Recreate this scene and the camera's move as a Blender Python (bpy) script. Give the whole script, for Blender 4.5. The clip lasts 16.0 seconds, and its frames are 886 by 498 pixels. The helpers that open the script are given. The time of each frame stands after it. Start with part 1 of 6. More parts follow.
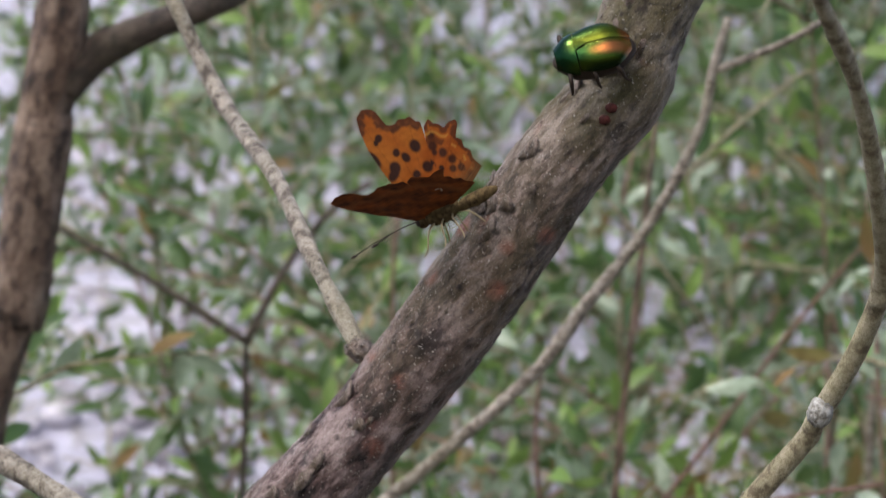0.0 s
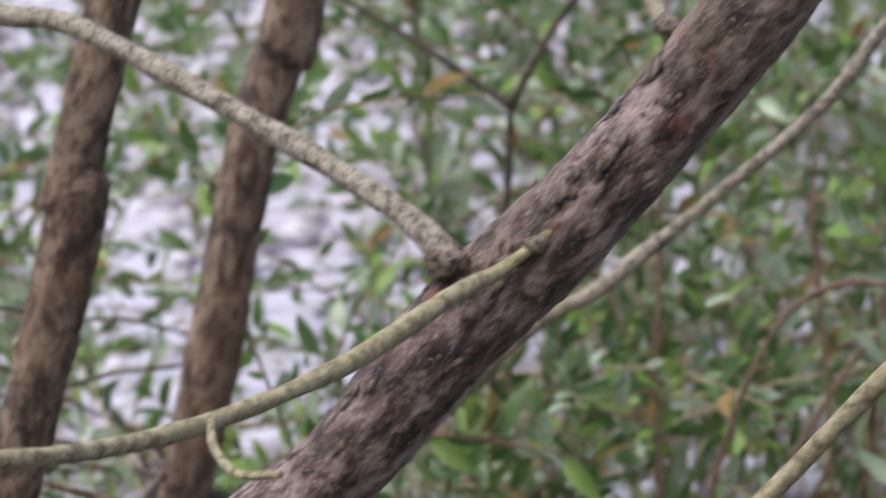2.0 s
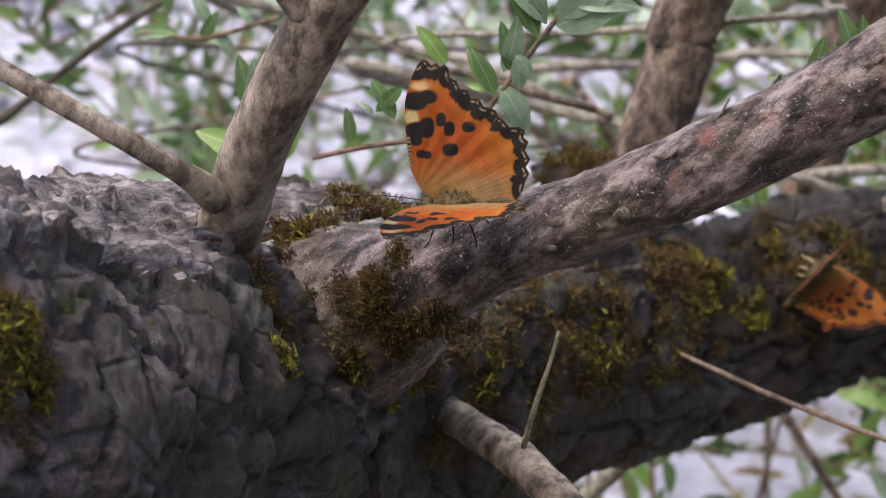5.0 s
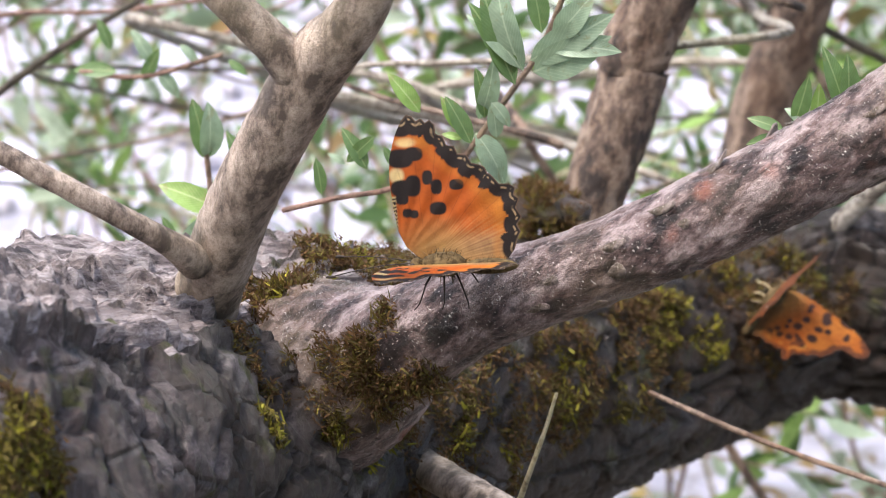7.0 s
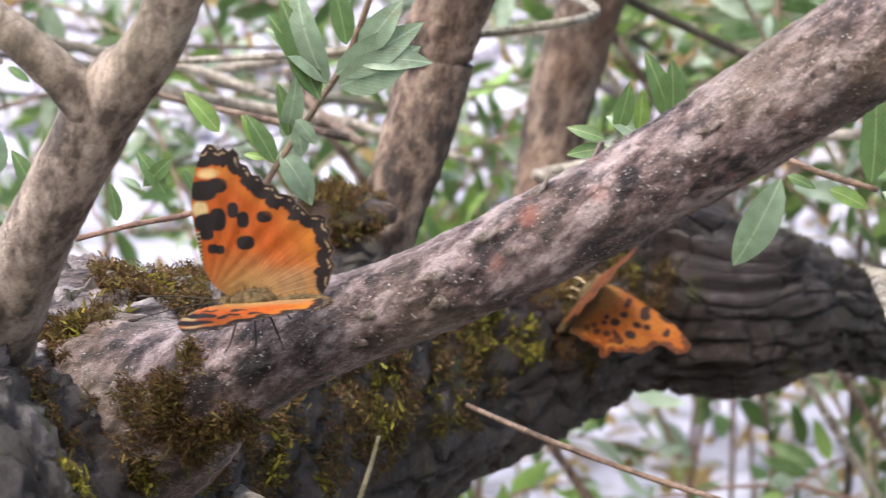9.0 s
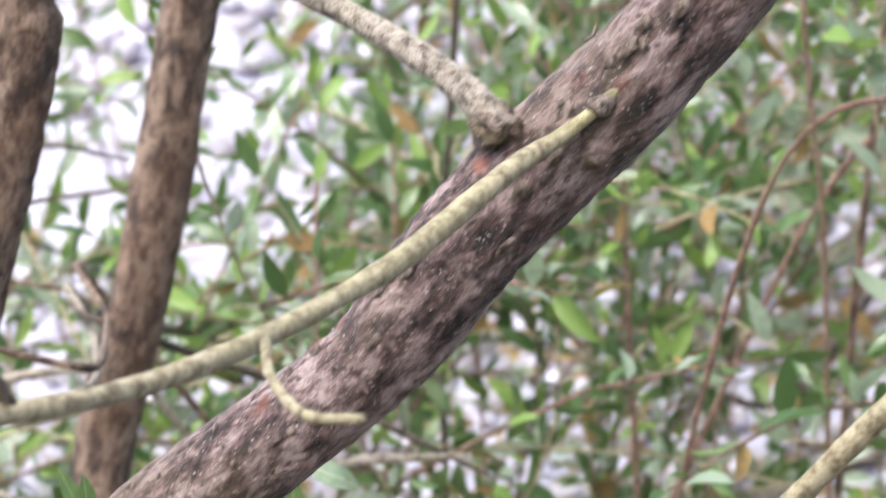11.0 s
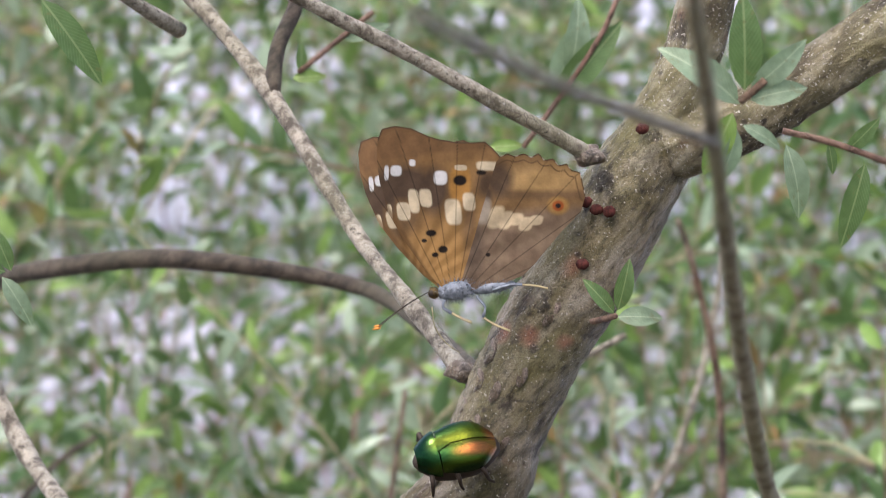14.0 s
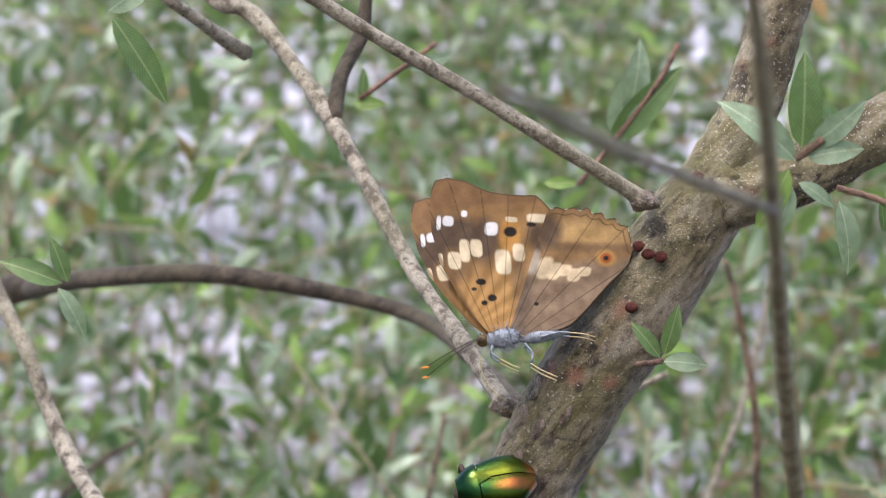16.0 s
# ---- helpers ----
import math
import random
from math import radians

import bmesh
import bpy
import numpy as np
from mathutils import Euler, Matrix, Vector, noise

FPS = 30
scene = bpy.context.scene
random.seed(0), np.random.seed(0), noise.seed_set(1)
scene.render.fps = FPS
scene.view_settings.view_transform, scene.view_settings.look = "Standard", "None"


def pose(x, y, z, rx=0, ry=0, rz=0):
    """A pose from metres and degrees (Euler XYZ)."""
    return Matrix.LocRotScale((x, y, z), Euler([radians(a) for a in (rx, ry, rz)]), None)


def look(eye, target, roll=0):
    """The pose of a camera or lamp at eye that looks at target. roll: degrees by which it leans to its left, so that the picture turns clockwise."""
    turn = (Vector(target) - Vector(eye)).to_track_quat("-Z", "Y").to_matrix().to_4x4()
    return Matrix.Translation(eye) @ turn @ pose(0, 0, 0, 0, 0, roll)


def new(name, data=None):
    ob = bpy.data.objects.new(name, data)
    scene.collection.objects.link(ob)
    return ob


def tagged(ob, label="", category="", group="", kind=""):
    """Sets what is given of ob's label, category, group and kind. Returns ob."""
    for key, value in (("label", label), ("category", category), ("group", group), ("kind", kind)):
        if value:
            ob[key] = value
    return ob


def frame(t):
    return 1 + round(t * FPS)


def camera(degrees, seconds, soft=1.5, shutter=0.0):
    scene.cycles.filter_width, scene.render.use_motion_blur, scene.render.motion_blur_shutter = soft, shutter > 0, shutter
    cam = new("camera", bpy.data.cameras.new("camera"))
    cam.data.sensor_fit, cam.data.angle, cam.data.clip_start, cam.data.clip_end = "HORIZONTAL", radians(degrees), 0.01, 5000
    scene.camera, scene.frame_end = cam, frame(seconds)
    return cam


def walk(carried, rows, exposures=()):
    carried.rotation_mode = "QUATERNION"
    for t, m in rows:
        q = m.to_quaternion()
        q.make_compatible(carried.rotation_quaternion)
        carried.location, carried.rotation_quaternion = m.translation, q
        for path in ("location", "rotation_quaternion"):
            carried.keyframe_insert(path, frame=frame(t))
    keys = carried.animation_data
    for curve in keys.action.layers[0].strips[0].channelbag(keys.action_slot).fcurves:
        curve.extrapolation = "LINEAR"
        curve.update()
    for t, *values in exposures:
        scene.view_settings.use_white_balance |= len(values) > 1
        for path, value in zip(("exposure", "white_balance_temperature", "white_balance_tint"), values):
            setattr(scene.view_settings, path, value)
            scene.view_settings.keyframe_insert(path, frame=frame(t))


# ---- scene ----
# Camera: hand-held long lens that tilts down to the log and back up along the branch.
cam = camera(14.0, 16.0, soft=0.9, shutter=0.25)
cam.data.dof.use_dof, cam.data.dof.focus_distance, cam.data.dof.aperture_fstop = True, 0.64, 52.0
PATH = [
    (0.0, (0.04198, -0.68470, 0.14294), (-0.05024, 0.28849, -0.06775), -1.57),
    (0.5, (0.03918, -0.67784, 0.13251), (-0.05083, 0.29421, -0.08428), -1.55),
    (1.0, (0.04498, -0.67765, 0.13216), (-0.04911, 0.29324, -0.08815), -1.21),
    (1.5, (0.03715, -0.67915, 0.12430), (-0.07521, 0.28779, -0.10461), -0.77),
    (2.0, (0.02263, -0.66771, 0.10087), (-0.13042, 0.28965, -0.14413), -1.53),
    (2.5, (0.01520, -0.64414, 0.09363), (-0.19060, 0.29188, -0.19188), -2.73),
    (3.0, (-0.00267, -0.63292, 0.07736), (-0.24336, 0.28939, -0.22499), -2.86),
    (3.5, (-0.01138, -0.62520, 0.03692), (-0.29268, 0.28983, -0.25221), -0.61),
    (4.0, (-0.02494, -0.61682, 0.02126), (-0.31813, 0.28900, -0.28457), 0.29),
    (4.2, (-0.03096, -0.61348, 0.02006), (-0.32323, 0.29039, -0.29235), 0.59),
    (6.3, (-0.08061, -0.59261, 0.02536), (-0.31761, 0.32113, -0.30465), 0.20),
    (6.5, (-0.08169, -0.59749, 0.02814), (-0.31438, 0.31705, -0.30274), 0.10),
    (7.0, (-0.08935, -0.58629, 0.03191), (-0.31653, 0.32772, -0.30423), 0.41),
    (7.5, (-0.10381, -0.55940, 0.03340), (-0.32415, 0.35208, -0.31394), 0.92),
    (8.0, (-0.11739, -0.54191, 0.03283), (-0.31595, 0.37090, -0.32404), 0.94),
    (8.2, (-0.12009, -0.53830, 0.03369), (-0.30622, 0.37555, -0.32718), 0.93),
    (10.3, (-0.05662, -0.56529, 0.06377), (-0.19441, 0.36306, -0.28146), -1.45),
    (10.5, (-0.04935, -0.56768, 0.07486), (-0.17969, 0.36448, -0.26290), -1.38),
    (11.0, (-0.02556, -0.57812, 0.09845), (-0.13603, 0.36485, -0.21559), -2.30),
    (11.5, (-0.02173, -0.60805, 0.10501), (-0.07694, 0.35729, -0.15008), -0.51),
    (12.0, (-0.01306, -0.62625, 0.12588), (-0.02672, 0.34863, -0.09641), -0.21),
    (12.5, (0.00047, -0.64533, 0.13771), (0.00057, 0.33298, -0.06942), 0.01),
    (13.0, (0.00162, -0.65682, 0.15897), (0.00700, 0.32290, -0.04133), 0.54),
    (13.5, (-0.00625, -0.65111, 0.17585), (0.00886, 0.33057, -0.01405), 0.30),
    (14.0, (-0.00676, -0.64105, 0.18962), (0.01081, 0.34190, 0.00659), 0.85),
    (14.5, (-0.01489, -0.64490, 0.19466), (0.01326, 0.33637, 0.00407), -0.21),
    (15.0, (-0.02238, -0.64697, 0.19520), (0.01331, 0.33335, 0.00106), -2.47),
    (15.5, (-0.02202, -0.64435, 0.19441), (0.01069, 0.33853, 0.01307), -1.34),
    (16.0, (-0.00921, -0.64856, 0.19495), (-0.00309, 0.33509, 0.01497), 3.83),
]
EXPOSURES = [(0.0, 0.85), (1.0, 0.92), (2.0, 0.90), (2.6, 0.88), (3.0, 0.82), (4.2, 0.84), (6.3, 1.95), (8.2, 1.95), (10.3, 1.85), (11.5, 1.85), (12.5, 1.60), (16.0, 1.38)]
walk(cam, [(t, look(e, g, r)) for t, e, g, r in PATH], exposures=EXPOSURES)

# World and sun: bright overcast sky.
world = bpy.data.worlds.new("sky")
scene.world = world
world.use_nodes = True
wn = world.node_tree.nodes
sky = wn.new("ShaderNodeTexSky")
sky.sky_type = "NISHITA"
sky.sun_disc = False
sky.sun_elevation, sky.sun_rotation = radians(55), radians(200)
sky.dust_density, sky.air_density = 4.0, 1.0
world.node_tree.links.new(sky.outputs[0], wn["Background"].inputs[0])
wn["Background"].inputs[1].default_value = 0.13
sun_data = bpy.data.lights.new("sun", "SUN")
sun_data.energy, sun_data.angle, sun_data.color = 1.8, radians(12), (1.0, 0.96, 0.91)
sun = new("sun", sun_data)
sun.matrix_world = look((-1.0, 0.25, 2.3), (0, 0.1, 0))


# ---- materials ----
def material(name, rough=0.7, spec=0.3):
    m = bpy.data.materials.new(name)
    m.use_nodes = True
    nt = m.node_tree
    b = nt.nodes["Principled BSDF"]
    b.inputs["Roughness"].default_value = rough
    b.inputs["Specular IOR Level"].default_value = spec
    return m, nt, b


def tex(nt, kind, scale, detail=4.0, rough=0.55, stretch=None):
    """A texture node in object space, scale in features per metre."""
    tc = nt.nodes.new("ShaderNodeTexCoord")
    mp = nt.nodes.new("ShaderNodeMapping")
    nt.links.new(tc.outputs["Object"], mp.inputs[0])
    if stretch:
        mp.vector_type = "TEXTURE"
        mp.inputs["Rotation"].default_value = stretch[0]
        mp.inputs["Scale"].default_value = stretch[1]
    n = nt.nodes.new("ShaderNodeTexNoise" if kind == "noise" else "ShaderNodeTexVoronoi")
    n.inputs["Scale"].default_value = scale
    if kind == "noise":
        n.inputs["Detail"].default_value, n.inputs["Roughness"].default_value = detail, rough
    nt.links.new(mp.outputs[0], n.inputs["Vector"])
    if kind == "cracks":
        n.feature = "DISTANCE_TO_EDGE"
    return n.outputs["Fac"] if kind == "noise" else n.outputs["Distance"]


def ramp(nt, fac, *stops):
    r = nt.nodes.new("ShaderNodeValToRGB")
    while len(r.color_ramp.elements) < len(stops):
        r.color_ramp.elements.new(0.5)
    for e, (p, c) in zip(r.color_ramp.elements, stops):
        e.position, e.color = p, (*c, 1)
    nt.links.new(fac, r.inputs[0])
    return r.outputs[0]


def mix(nt, fac, a, b, mode="MIX"):
    n = nt.nodes.new("ShaderNodeMix")
    n.data_type, n.blend_type = "RGBA", mode
    for sock, v in ((n.inputs[0], fac), (n.inputs[6], a), (n.inputs[7], b)):
        if isinstance(v, (int, float)):
            sock.default_value = v
        elif isinstance(v, tuple):
            sock.default_value = (*v, 1)
        else:
            nt.links.new(v, sock)
    return n.outputs[2]


def bump(nt, b, height, distance, strength=1.0):
    n = nt.nodes.new("ShaderNodeBump")
    n.inputs["Distance"].default_value, n.inputs["Strength"].default_value = distance, strength
    nt.links.new(height, n.inputs["Height"])
    nt.links.new(n.outputs[0], b.inputs["Normal"])


def mono(nt, fac, lo, hi):
    return ramp(nt, fac, (lo, (0, 0, 0)), (hi, (1, 1, 1)))


# the grain of the leaning branch runs up to the right
ALONG = ((0, radians(-50), 0), (2.4, 1, 1))


def mix_rgb(a, b, k):
    return tuple(x + (y - x) * k for x, y in zip(a, b))


def bark_material(name, light, mid, dark, tint, spots=True, grain=420, stretch=ALONG, upper=None, gloss=0.62, crust=0.0, flecks=0.66):
    """Bark with scars, flecks and fine cracks; upper: light, mid and tint of the younger bark higher up."""
    m, nt, b = material(name, gloss, 0.45)
    big = tex(nt, "noise", grain * 0.5, 9, 0.68, stretch)
    fine = tex(nt, "noise", grain * 2.4, 5, 0.7, stretch)
    wide = tex(nt, "noise", 26, 3)
    old = ramp(nt, big, (0.40, dark), (0.49, mid), (0.59, light))
    old = mix(nt, mono(nt, wide, 0.48, 0.66), old, mix(nt, 0.5, old, tint))
    if upper:
        tc = nt.nodes.new("ShaderNodeTexCoord")
        sep = nt.nodes.new("ShaderNodeSeparateXYZ")
        nt.links.new(tc.outputs["Object"], sep.inputs[0])
        rng = nt.nodes.new("ShaderNodeMapRange")
        rng.inputs[1].default_value, rng.inputs[2].default_value = -0.03, 0.05
        nt.links.new(sep.outputs[2], rng.inputs[0])
        young = ramp(nt, big, (0.34, mix_rgb(dark, upper[1], 0.45)), (0.45, upper[1]), (0.62, upper[0]))
        young = mix(nt, mono(nt, wide, 0.42, 0.6), young, mix(nt, 0.7, young, upper[2]))
        old = mix(nt, rng.outputs[0], old, young)
    col = mix(nt, mono(nt, fine, 0.50, 0.64), old, mix(nt, 0.45, old, dark))
    if spots:
        keep = mono(nt, tex(nt, "noise", 45, 2), 0.50, 0.58)
        red = ramp(nt, tex(nt, "voronoi", 120), (0.16, (0.8, 0.8, 0.8)), (0.34, (0, 0, 0)))
        col = mix(nt, mix(nt, 1.0, red, keep, "MULTIPLY"), col, (0.30, 0.115, 0.080))
        scar = mono(nt, tex(nt, "noise", 125, 6, 0.72, ((0, radians(-50), 0), (1.6, 1, 1))), 0.545 + (0.03 if flecks < 0.64 else 0.0), 0.63)
        col = mix(nt, scar, col, mix(nt, 0.75, col, (0.022, 0.015, 0.017)))
        pit = ramp(nt, tex(nt, "voronoi", 330), (0.10, (0.8, 0.8, 0.8)), (0.28, (0, 0, 0)))
        col = mix(nt, mix(nt, 1.0, pit, mono(nt, tex(nt, "noise", 90, 2), 0.45, 0.55), "MULTIPLY"), col, (0.03, 0.022, 0.022))
        fleck = mono(nt, tex(nt, "noise", 2200, 2, 0.5, ((0, radians(35), 0), (1.6, 1, 1))), flecks, flecks + 0.04)
        col = mix(nt, fleck, col, (0.52, 0.48, 0.44))
    micro = tex(nt, "noise", 2600, 4, 0.7)
    col = mix(nt, mono(nt, micro, 0.36, 0.52), mix(nt, 0.35, col, dark), col)
    crackle = mono(nt, tex(nt, "cracks", grain * 0.62, stretch=stretch), 0.01, 0.06)
    worn = mono(nt, tex(nt, "noise", 60, 3), 0.56, 0.70)
    col = mix(nt, mix(nt, 1.0, worn, mix(nt, crackle, (1.0, 1.0, 1.0), (0.0, 0.0, 0.0)), "MULTIPLY"), col, mix(nt, 0.75, col, dark))
    if not spots:
        speck = ramp(nt, tex(nt, "voronoi", 260), (0.10, (0.8, 0.8, 0.8)), (0.24, (0, 0, 0)))
        col = mix(nt, mix(nt, 1.0, speck, mono(nt, tex(nt, "noise", 70, 2), 0.46, 0.58), "MULTIPLY"), col, mix(nt, 0.8, col, dark))
    if crust:
        lichen = mono(nt, tex(nt, "noise", 800, 5, 0.7), 0.62 - crust, 0.70 - crust)
        col = mix(nt, lichen, col, (0.44, 0.42, 0.37))
        col = mix(nt, mono(nt, tex(nt, "noise", 520, 4, 0.7), 0.60, 0.66), col, mix(nt, 0.7, col, (0.03, 0.02, 0.016)))
    nt.links.new(col, b.inputs["Base Color"])
    knobs = tex(nt, "noise", 210, 3, 0.5)
    bump(nt, b, mix(nt, 0.25, mix(nt, 0.35, mix(nt, 0.45, big, fine), knobs), micro), 0.0030, 1.0)
    return m


BARK = bark_material("branch bark", (0.43, 0.335, 0.33), (0.165, 0.107, 0.102), (0.014, 0.008, 0.009), (0.17, 0.125, 0.075), upper=((0.45, 0.39, 0.335), (0.225, 0.182, 0.118), (0.15, 0.138, 0.045)), gloss=0.38, flecks=0.655)
BARK_UP = bark_material("upper branch bark", (0.44, 0.39, 0.31), (0.245, 0.205, 0.13), (0.09, 0.07, 0.05), (0.19, 0.175, 0.065), flecks=0.625)
STEM_BARK = bark_material("stem bark", (0.35, 0.26, 0.20), (0.17, 0.112, 0.082), (0.036, 0.024, 0.020), (0.22, 0.115, 0.065), False, 420, ((0, radians(15), 0), (1, 1, 2.2)))
SMOOTH_BARK = bark_material("smooth grey bark", (0.53, 0.43, 0.36), (0.33, 0.255, 0.205), (0.09, 0.066, 0.052), (0.31, 0.255, 0.17), False, 420, ((0, radians(15), 0), (1, 1, 2)))
TWIG_BARK = bark_material("twig bark", (0.54, 0.485, 0.42), (0.37, 0.325, 0.27), (0.12, 0.096, 0.078), (0.36, 0.335, 0.22), False, 700, None, crust=0.03)
GREEN_TWIG = bark_material("green twig bark", (0.56, 0.51, 0.36), (0.42, 0.375, 0.24), (0.20, 0.16, 0.10), (0.38, 0.37, 0.18), False, 700, None)
DARK_TWIG = bark_material("dark twig bark", (0.13, 0.10, 0.075), (0.075, 0.055, 0.042), (0.025, 0.018, 0.015), (0.10, 0.09, 0.05), False, 700)
RED_TWIG = bark_material("reddish twig bark", (0.33, 0.20, 0.155), (0.25, 0.145, 0.11), (0.12, 0.07, 0.055), (0.25, 0.21, 0.11), False, 700, None)


def log_material():
    m, nt, b = material("old log bark", 0.42, 0.5)
    lie = ((0, radians(17), radians(70)), (2.2, 1, 1))
    big = tex(nt, "noise", 75, 9, 0.74, lie)
    fine = tex(nt, "noise", 420, 6, 0.72, lie)
    col = ramp(nt, big, (0.38, (0.012, 0.009, 0.009)), (0.50, (0.052, 0.040, 0.036)), (0.60, (0.17, 0.148, 0.145)), (0.74, (0.34, 0.31, 0.32)))
    col = mix(nt, mono(nt, fine, 0.46, 0.6), col, mix(nt, 0.65, col, (0.018, 0.013, 0.012)))
    tc = nt.nodes.new("ShaderNodeTexCoord")
    sep = nt.nodes.new("ShaderNodeSeparateXYZ")
    nt.links.new(tc.outputs["Object"], sep.inputs[0])
    rot = nt.nodes.new("ShaderNodeMapRange")
    rot.inputs[1].default_value, rot.inputs[2].default_value = -0.10, -0.03
    nt.links.new(sep.outputs[1], rot.inputs[0])
    brown = mono(nt, tex(nt, "noise", 20, 4), 0.43, 0.56)
    col = mix(nt, mix(nt, 1.0, brown, ramp(nt, rot.outputs[0], (0, (0.25, 0.25, 0.25)), (1, (1, 1, 1))), "MULTIPLY"), col, mix(nt, 0.78, col, (0.050, 0.030, 0.017)))
    # near end multiplied lighter: sky light on the log put into its colour
    col = mix(nt, ramp(nt, rot.outputs[0], (0, (0.9, 0.9, 0.9)), (1, (0.15, 0.15, 0.15))), col, mix(nt, 1.0, col, (1.9, 1.68, 1.75), "MULTIPLY"))
    green = mono(nt, tex(nt, "noise", 95, 5), 0.60, 0.68)
    col = mix(nt, green, col, (0.075, 0.075, 0.014))
    nt.links.new(col, b.inputs["Base Color"])
    chips = mono(nt, tex(nt, "cracks", 60, stretch=(lie[0], (1.8, 1, 1))), 0.0, 0.05)
    micro = tex(nt, "noise", 1500, 5, 0.72)
    col = mix(nt, chips, mix(nt, 0.8, col, (0.012, 0.009, 0.008)), col)
    col = mix(nt, mono(nt, micro, 0.36, 0.58), mix(nt, 0.5, col, (0.012, 0.009, 0.008)), col)
    nt.links.new(col, b.inputs["Base Color"])
    bump(nt, b, mix(nt, 0.3, mix(nt, 0.45, mix(nt, 0.5, big, fine), chips), micro), 0.0055, 1.0)
    return m


LOG_BARK = log_material()


def lit_bare_wood_material():
    """Bare wood with long dark fibres and splits; its pale tone paints in sky light on the trunk's top."""
    m, nt, b = material("bare wood with painted top light", 0.6, 0.35)
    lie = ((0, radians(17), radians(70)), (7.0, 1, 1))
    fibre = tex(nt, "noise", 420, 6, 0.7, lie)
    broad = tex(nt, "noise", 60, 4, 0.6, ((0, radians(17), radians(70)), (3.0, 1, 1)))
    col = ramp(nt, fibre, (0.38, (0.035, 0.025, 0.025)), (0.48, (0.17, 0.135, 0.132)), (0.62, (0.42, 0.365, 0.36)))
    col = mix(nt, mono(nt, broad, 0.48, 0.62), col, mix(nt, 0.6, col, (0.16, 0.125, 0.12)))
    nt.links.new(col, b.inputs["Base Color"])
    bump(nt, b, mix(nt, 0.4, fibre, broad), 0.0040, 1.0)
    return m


LIT_BARE_WOOD = lit_bare_wood_material()


def leaf_material(name, colour, back, gloss, through_light=(0.21, 0.30, 0.09)):
    m, nt, b = material(name, gloss, 0.4)
    geo = nt.nodes.new("ShaderNodeNewGeometry")
    vary = ramp(nt, geo.outputs["Random Per Island"], (0.0, tuple(c * 0.7 for c in colour)), (0.5, colour), (1.0, back))
    col = mix(nt, mono(nt, tex(nt, "noise", 300, 3), 0.35, 0.7), vary, tuple(c * 0.75 for c in colour))
    nt.links.new(col, b.inputs["Base Color"])
    tr = nt.nodes.new("ShaderNodeBsdfTranslucent")
    nt.links.new(mix(nt, 0.5, col, through_light), tr.inputs[0])
    ms = nt.nodes.new("ShaderNodeMixShader")
    ms.inputs[0].default_value = 0.33
    nt.links.new(b.outputs[0], ms.inputs[1])
    nt.links.new(tr.outputs[0], ms.inputs[2])
    nt.links.new(ms.outputs[0], nt.nodes["Material Output"].inputs[0])
    bump(nt, b, tex(nt, "noise", 900, 2), 0.0003, 0.4)
    return m


LEAF = leaf_material("willow leaf upper side", (0.066, 0.130, 0.042), (0.15, 0.23, 0.09), 0.34)
LEAF_PALE = leaf_material("willow leaf underside", (0.29, 0.37, 0.27), (0.52, 0.60, 0.49), 0.32)
LEAF_FRESH = leaf_material("young willow leaf", (0.19, 0.31, 0.07), (0.27, 0.40, 0.12), 0.45)
LEAF_DRY = leaf_material("withered leaf", (0.25, 0.15, 0.06), (0.34, 0.26, 0.10), 0.7)
MOSS = leaf_material("moss", (0.090, 0.070, 0.014), (0.24, 0.185, 0.03), 0.9, (0.10, 0.06, 0.02))


def veined(m, rib, depth):
    """Pale midrib and faint side veins on a single leaf that lies along its own x."""
    nt = m.node_tree
    b = nt.nodes["Principled BSDF"]
    base = b.inputs["Base Color"].links[0].from_socket
    tc = nt.nodes.new("ShaderNodeTexCoord")
    sep = nt.nodes.new("ShaderNodeSeparateXYZ")
    nt.links.new(tc.outputs["Object"], sep.inputs[0])

    def calc(op, a, k):
        n = nt.nodes.new("ShaderNodeMath")
        n.operation = op
        for sock, v in zip(n.inputs, (a, k)):
            if isinstance(v, (int, float)):
                sock.default_value = v
            else:
                nt.links.new(v, sock)
        return n.outputs[0]

    across = calc("ABSOLUTE", sep.outputs[1], 0)
    side = calc("SINE", calc("MULTIPLY", calc("SUBTRACT", sep.outputs[0], calc("MULTIPLY", across, 1.6)), 5200.0), 0)
    col = mix(nt, calc("MULTIPLY", mono(nt, side, 0.55, 1.0), depth), base, rib)
    col = mix(nt, calc("MULTIPLY", calc("LESS_THAN", across, 0.00022), 0.7), col, rib)
    col = mix(nt, calc("MULTIPLY", mono(nt, tex(nt, "noise", 420, 3), 0.62, 0.68), 0.5), col, (0.16, 0.12, 0.05))
    nt.links.new(col, b.inputs["Base Color"])
    return m


SPRAY_LEAF = veined(leaf_material("shoot leaf upper side", (0.095, 0.175, 0.060), (0.16, 0.25, 0.10), 0.36), (0.28, 0.36, 0.17), 0.25)
SPRAY_PALE = veined(leaf_material("shoot leaf underside", (0.22, 0.31, 0.21), (0.34, 0.43, 0.33), 0.40), (0.42, 0.50, 0.36), 0.3)
SPRAY_FRESH = veined(leaf_material("young shoot leaf", (0.17, 0.29, 0.06), (0.25, 0.38, 0.11), 0.42), (0.36, 0.44, 0.2), 0.25)
MOSS_BRIGHT = leaf_material("bright moss tips", (0.20, 0.18, 0.015), (0.44, 0.38, 0.04), 0.8, (0.30, 0.28, 0.04))
MOSS_BROWN = leaf_material("brown moss", (0.095, 0.050, 0.022), (0.22, 0.115, 0.042), 0.9, (0.10, 0.06, 0.02))


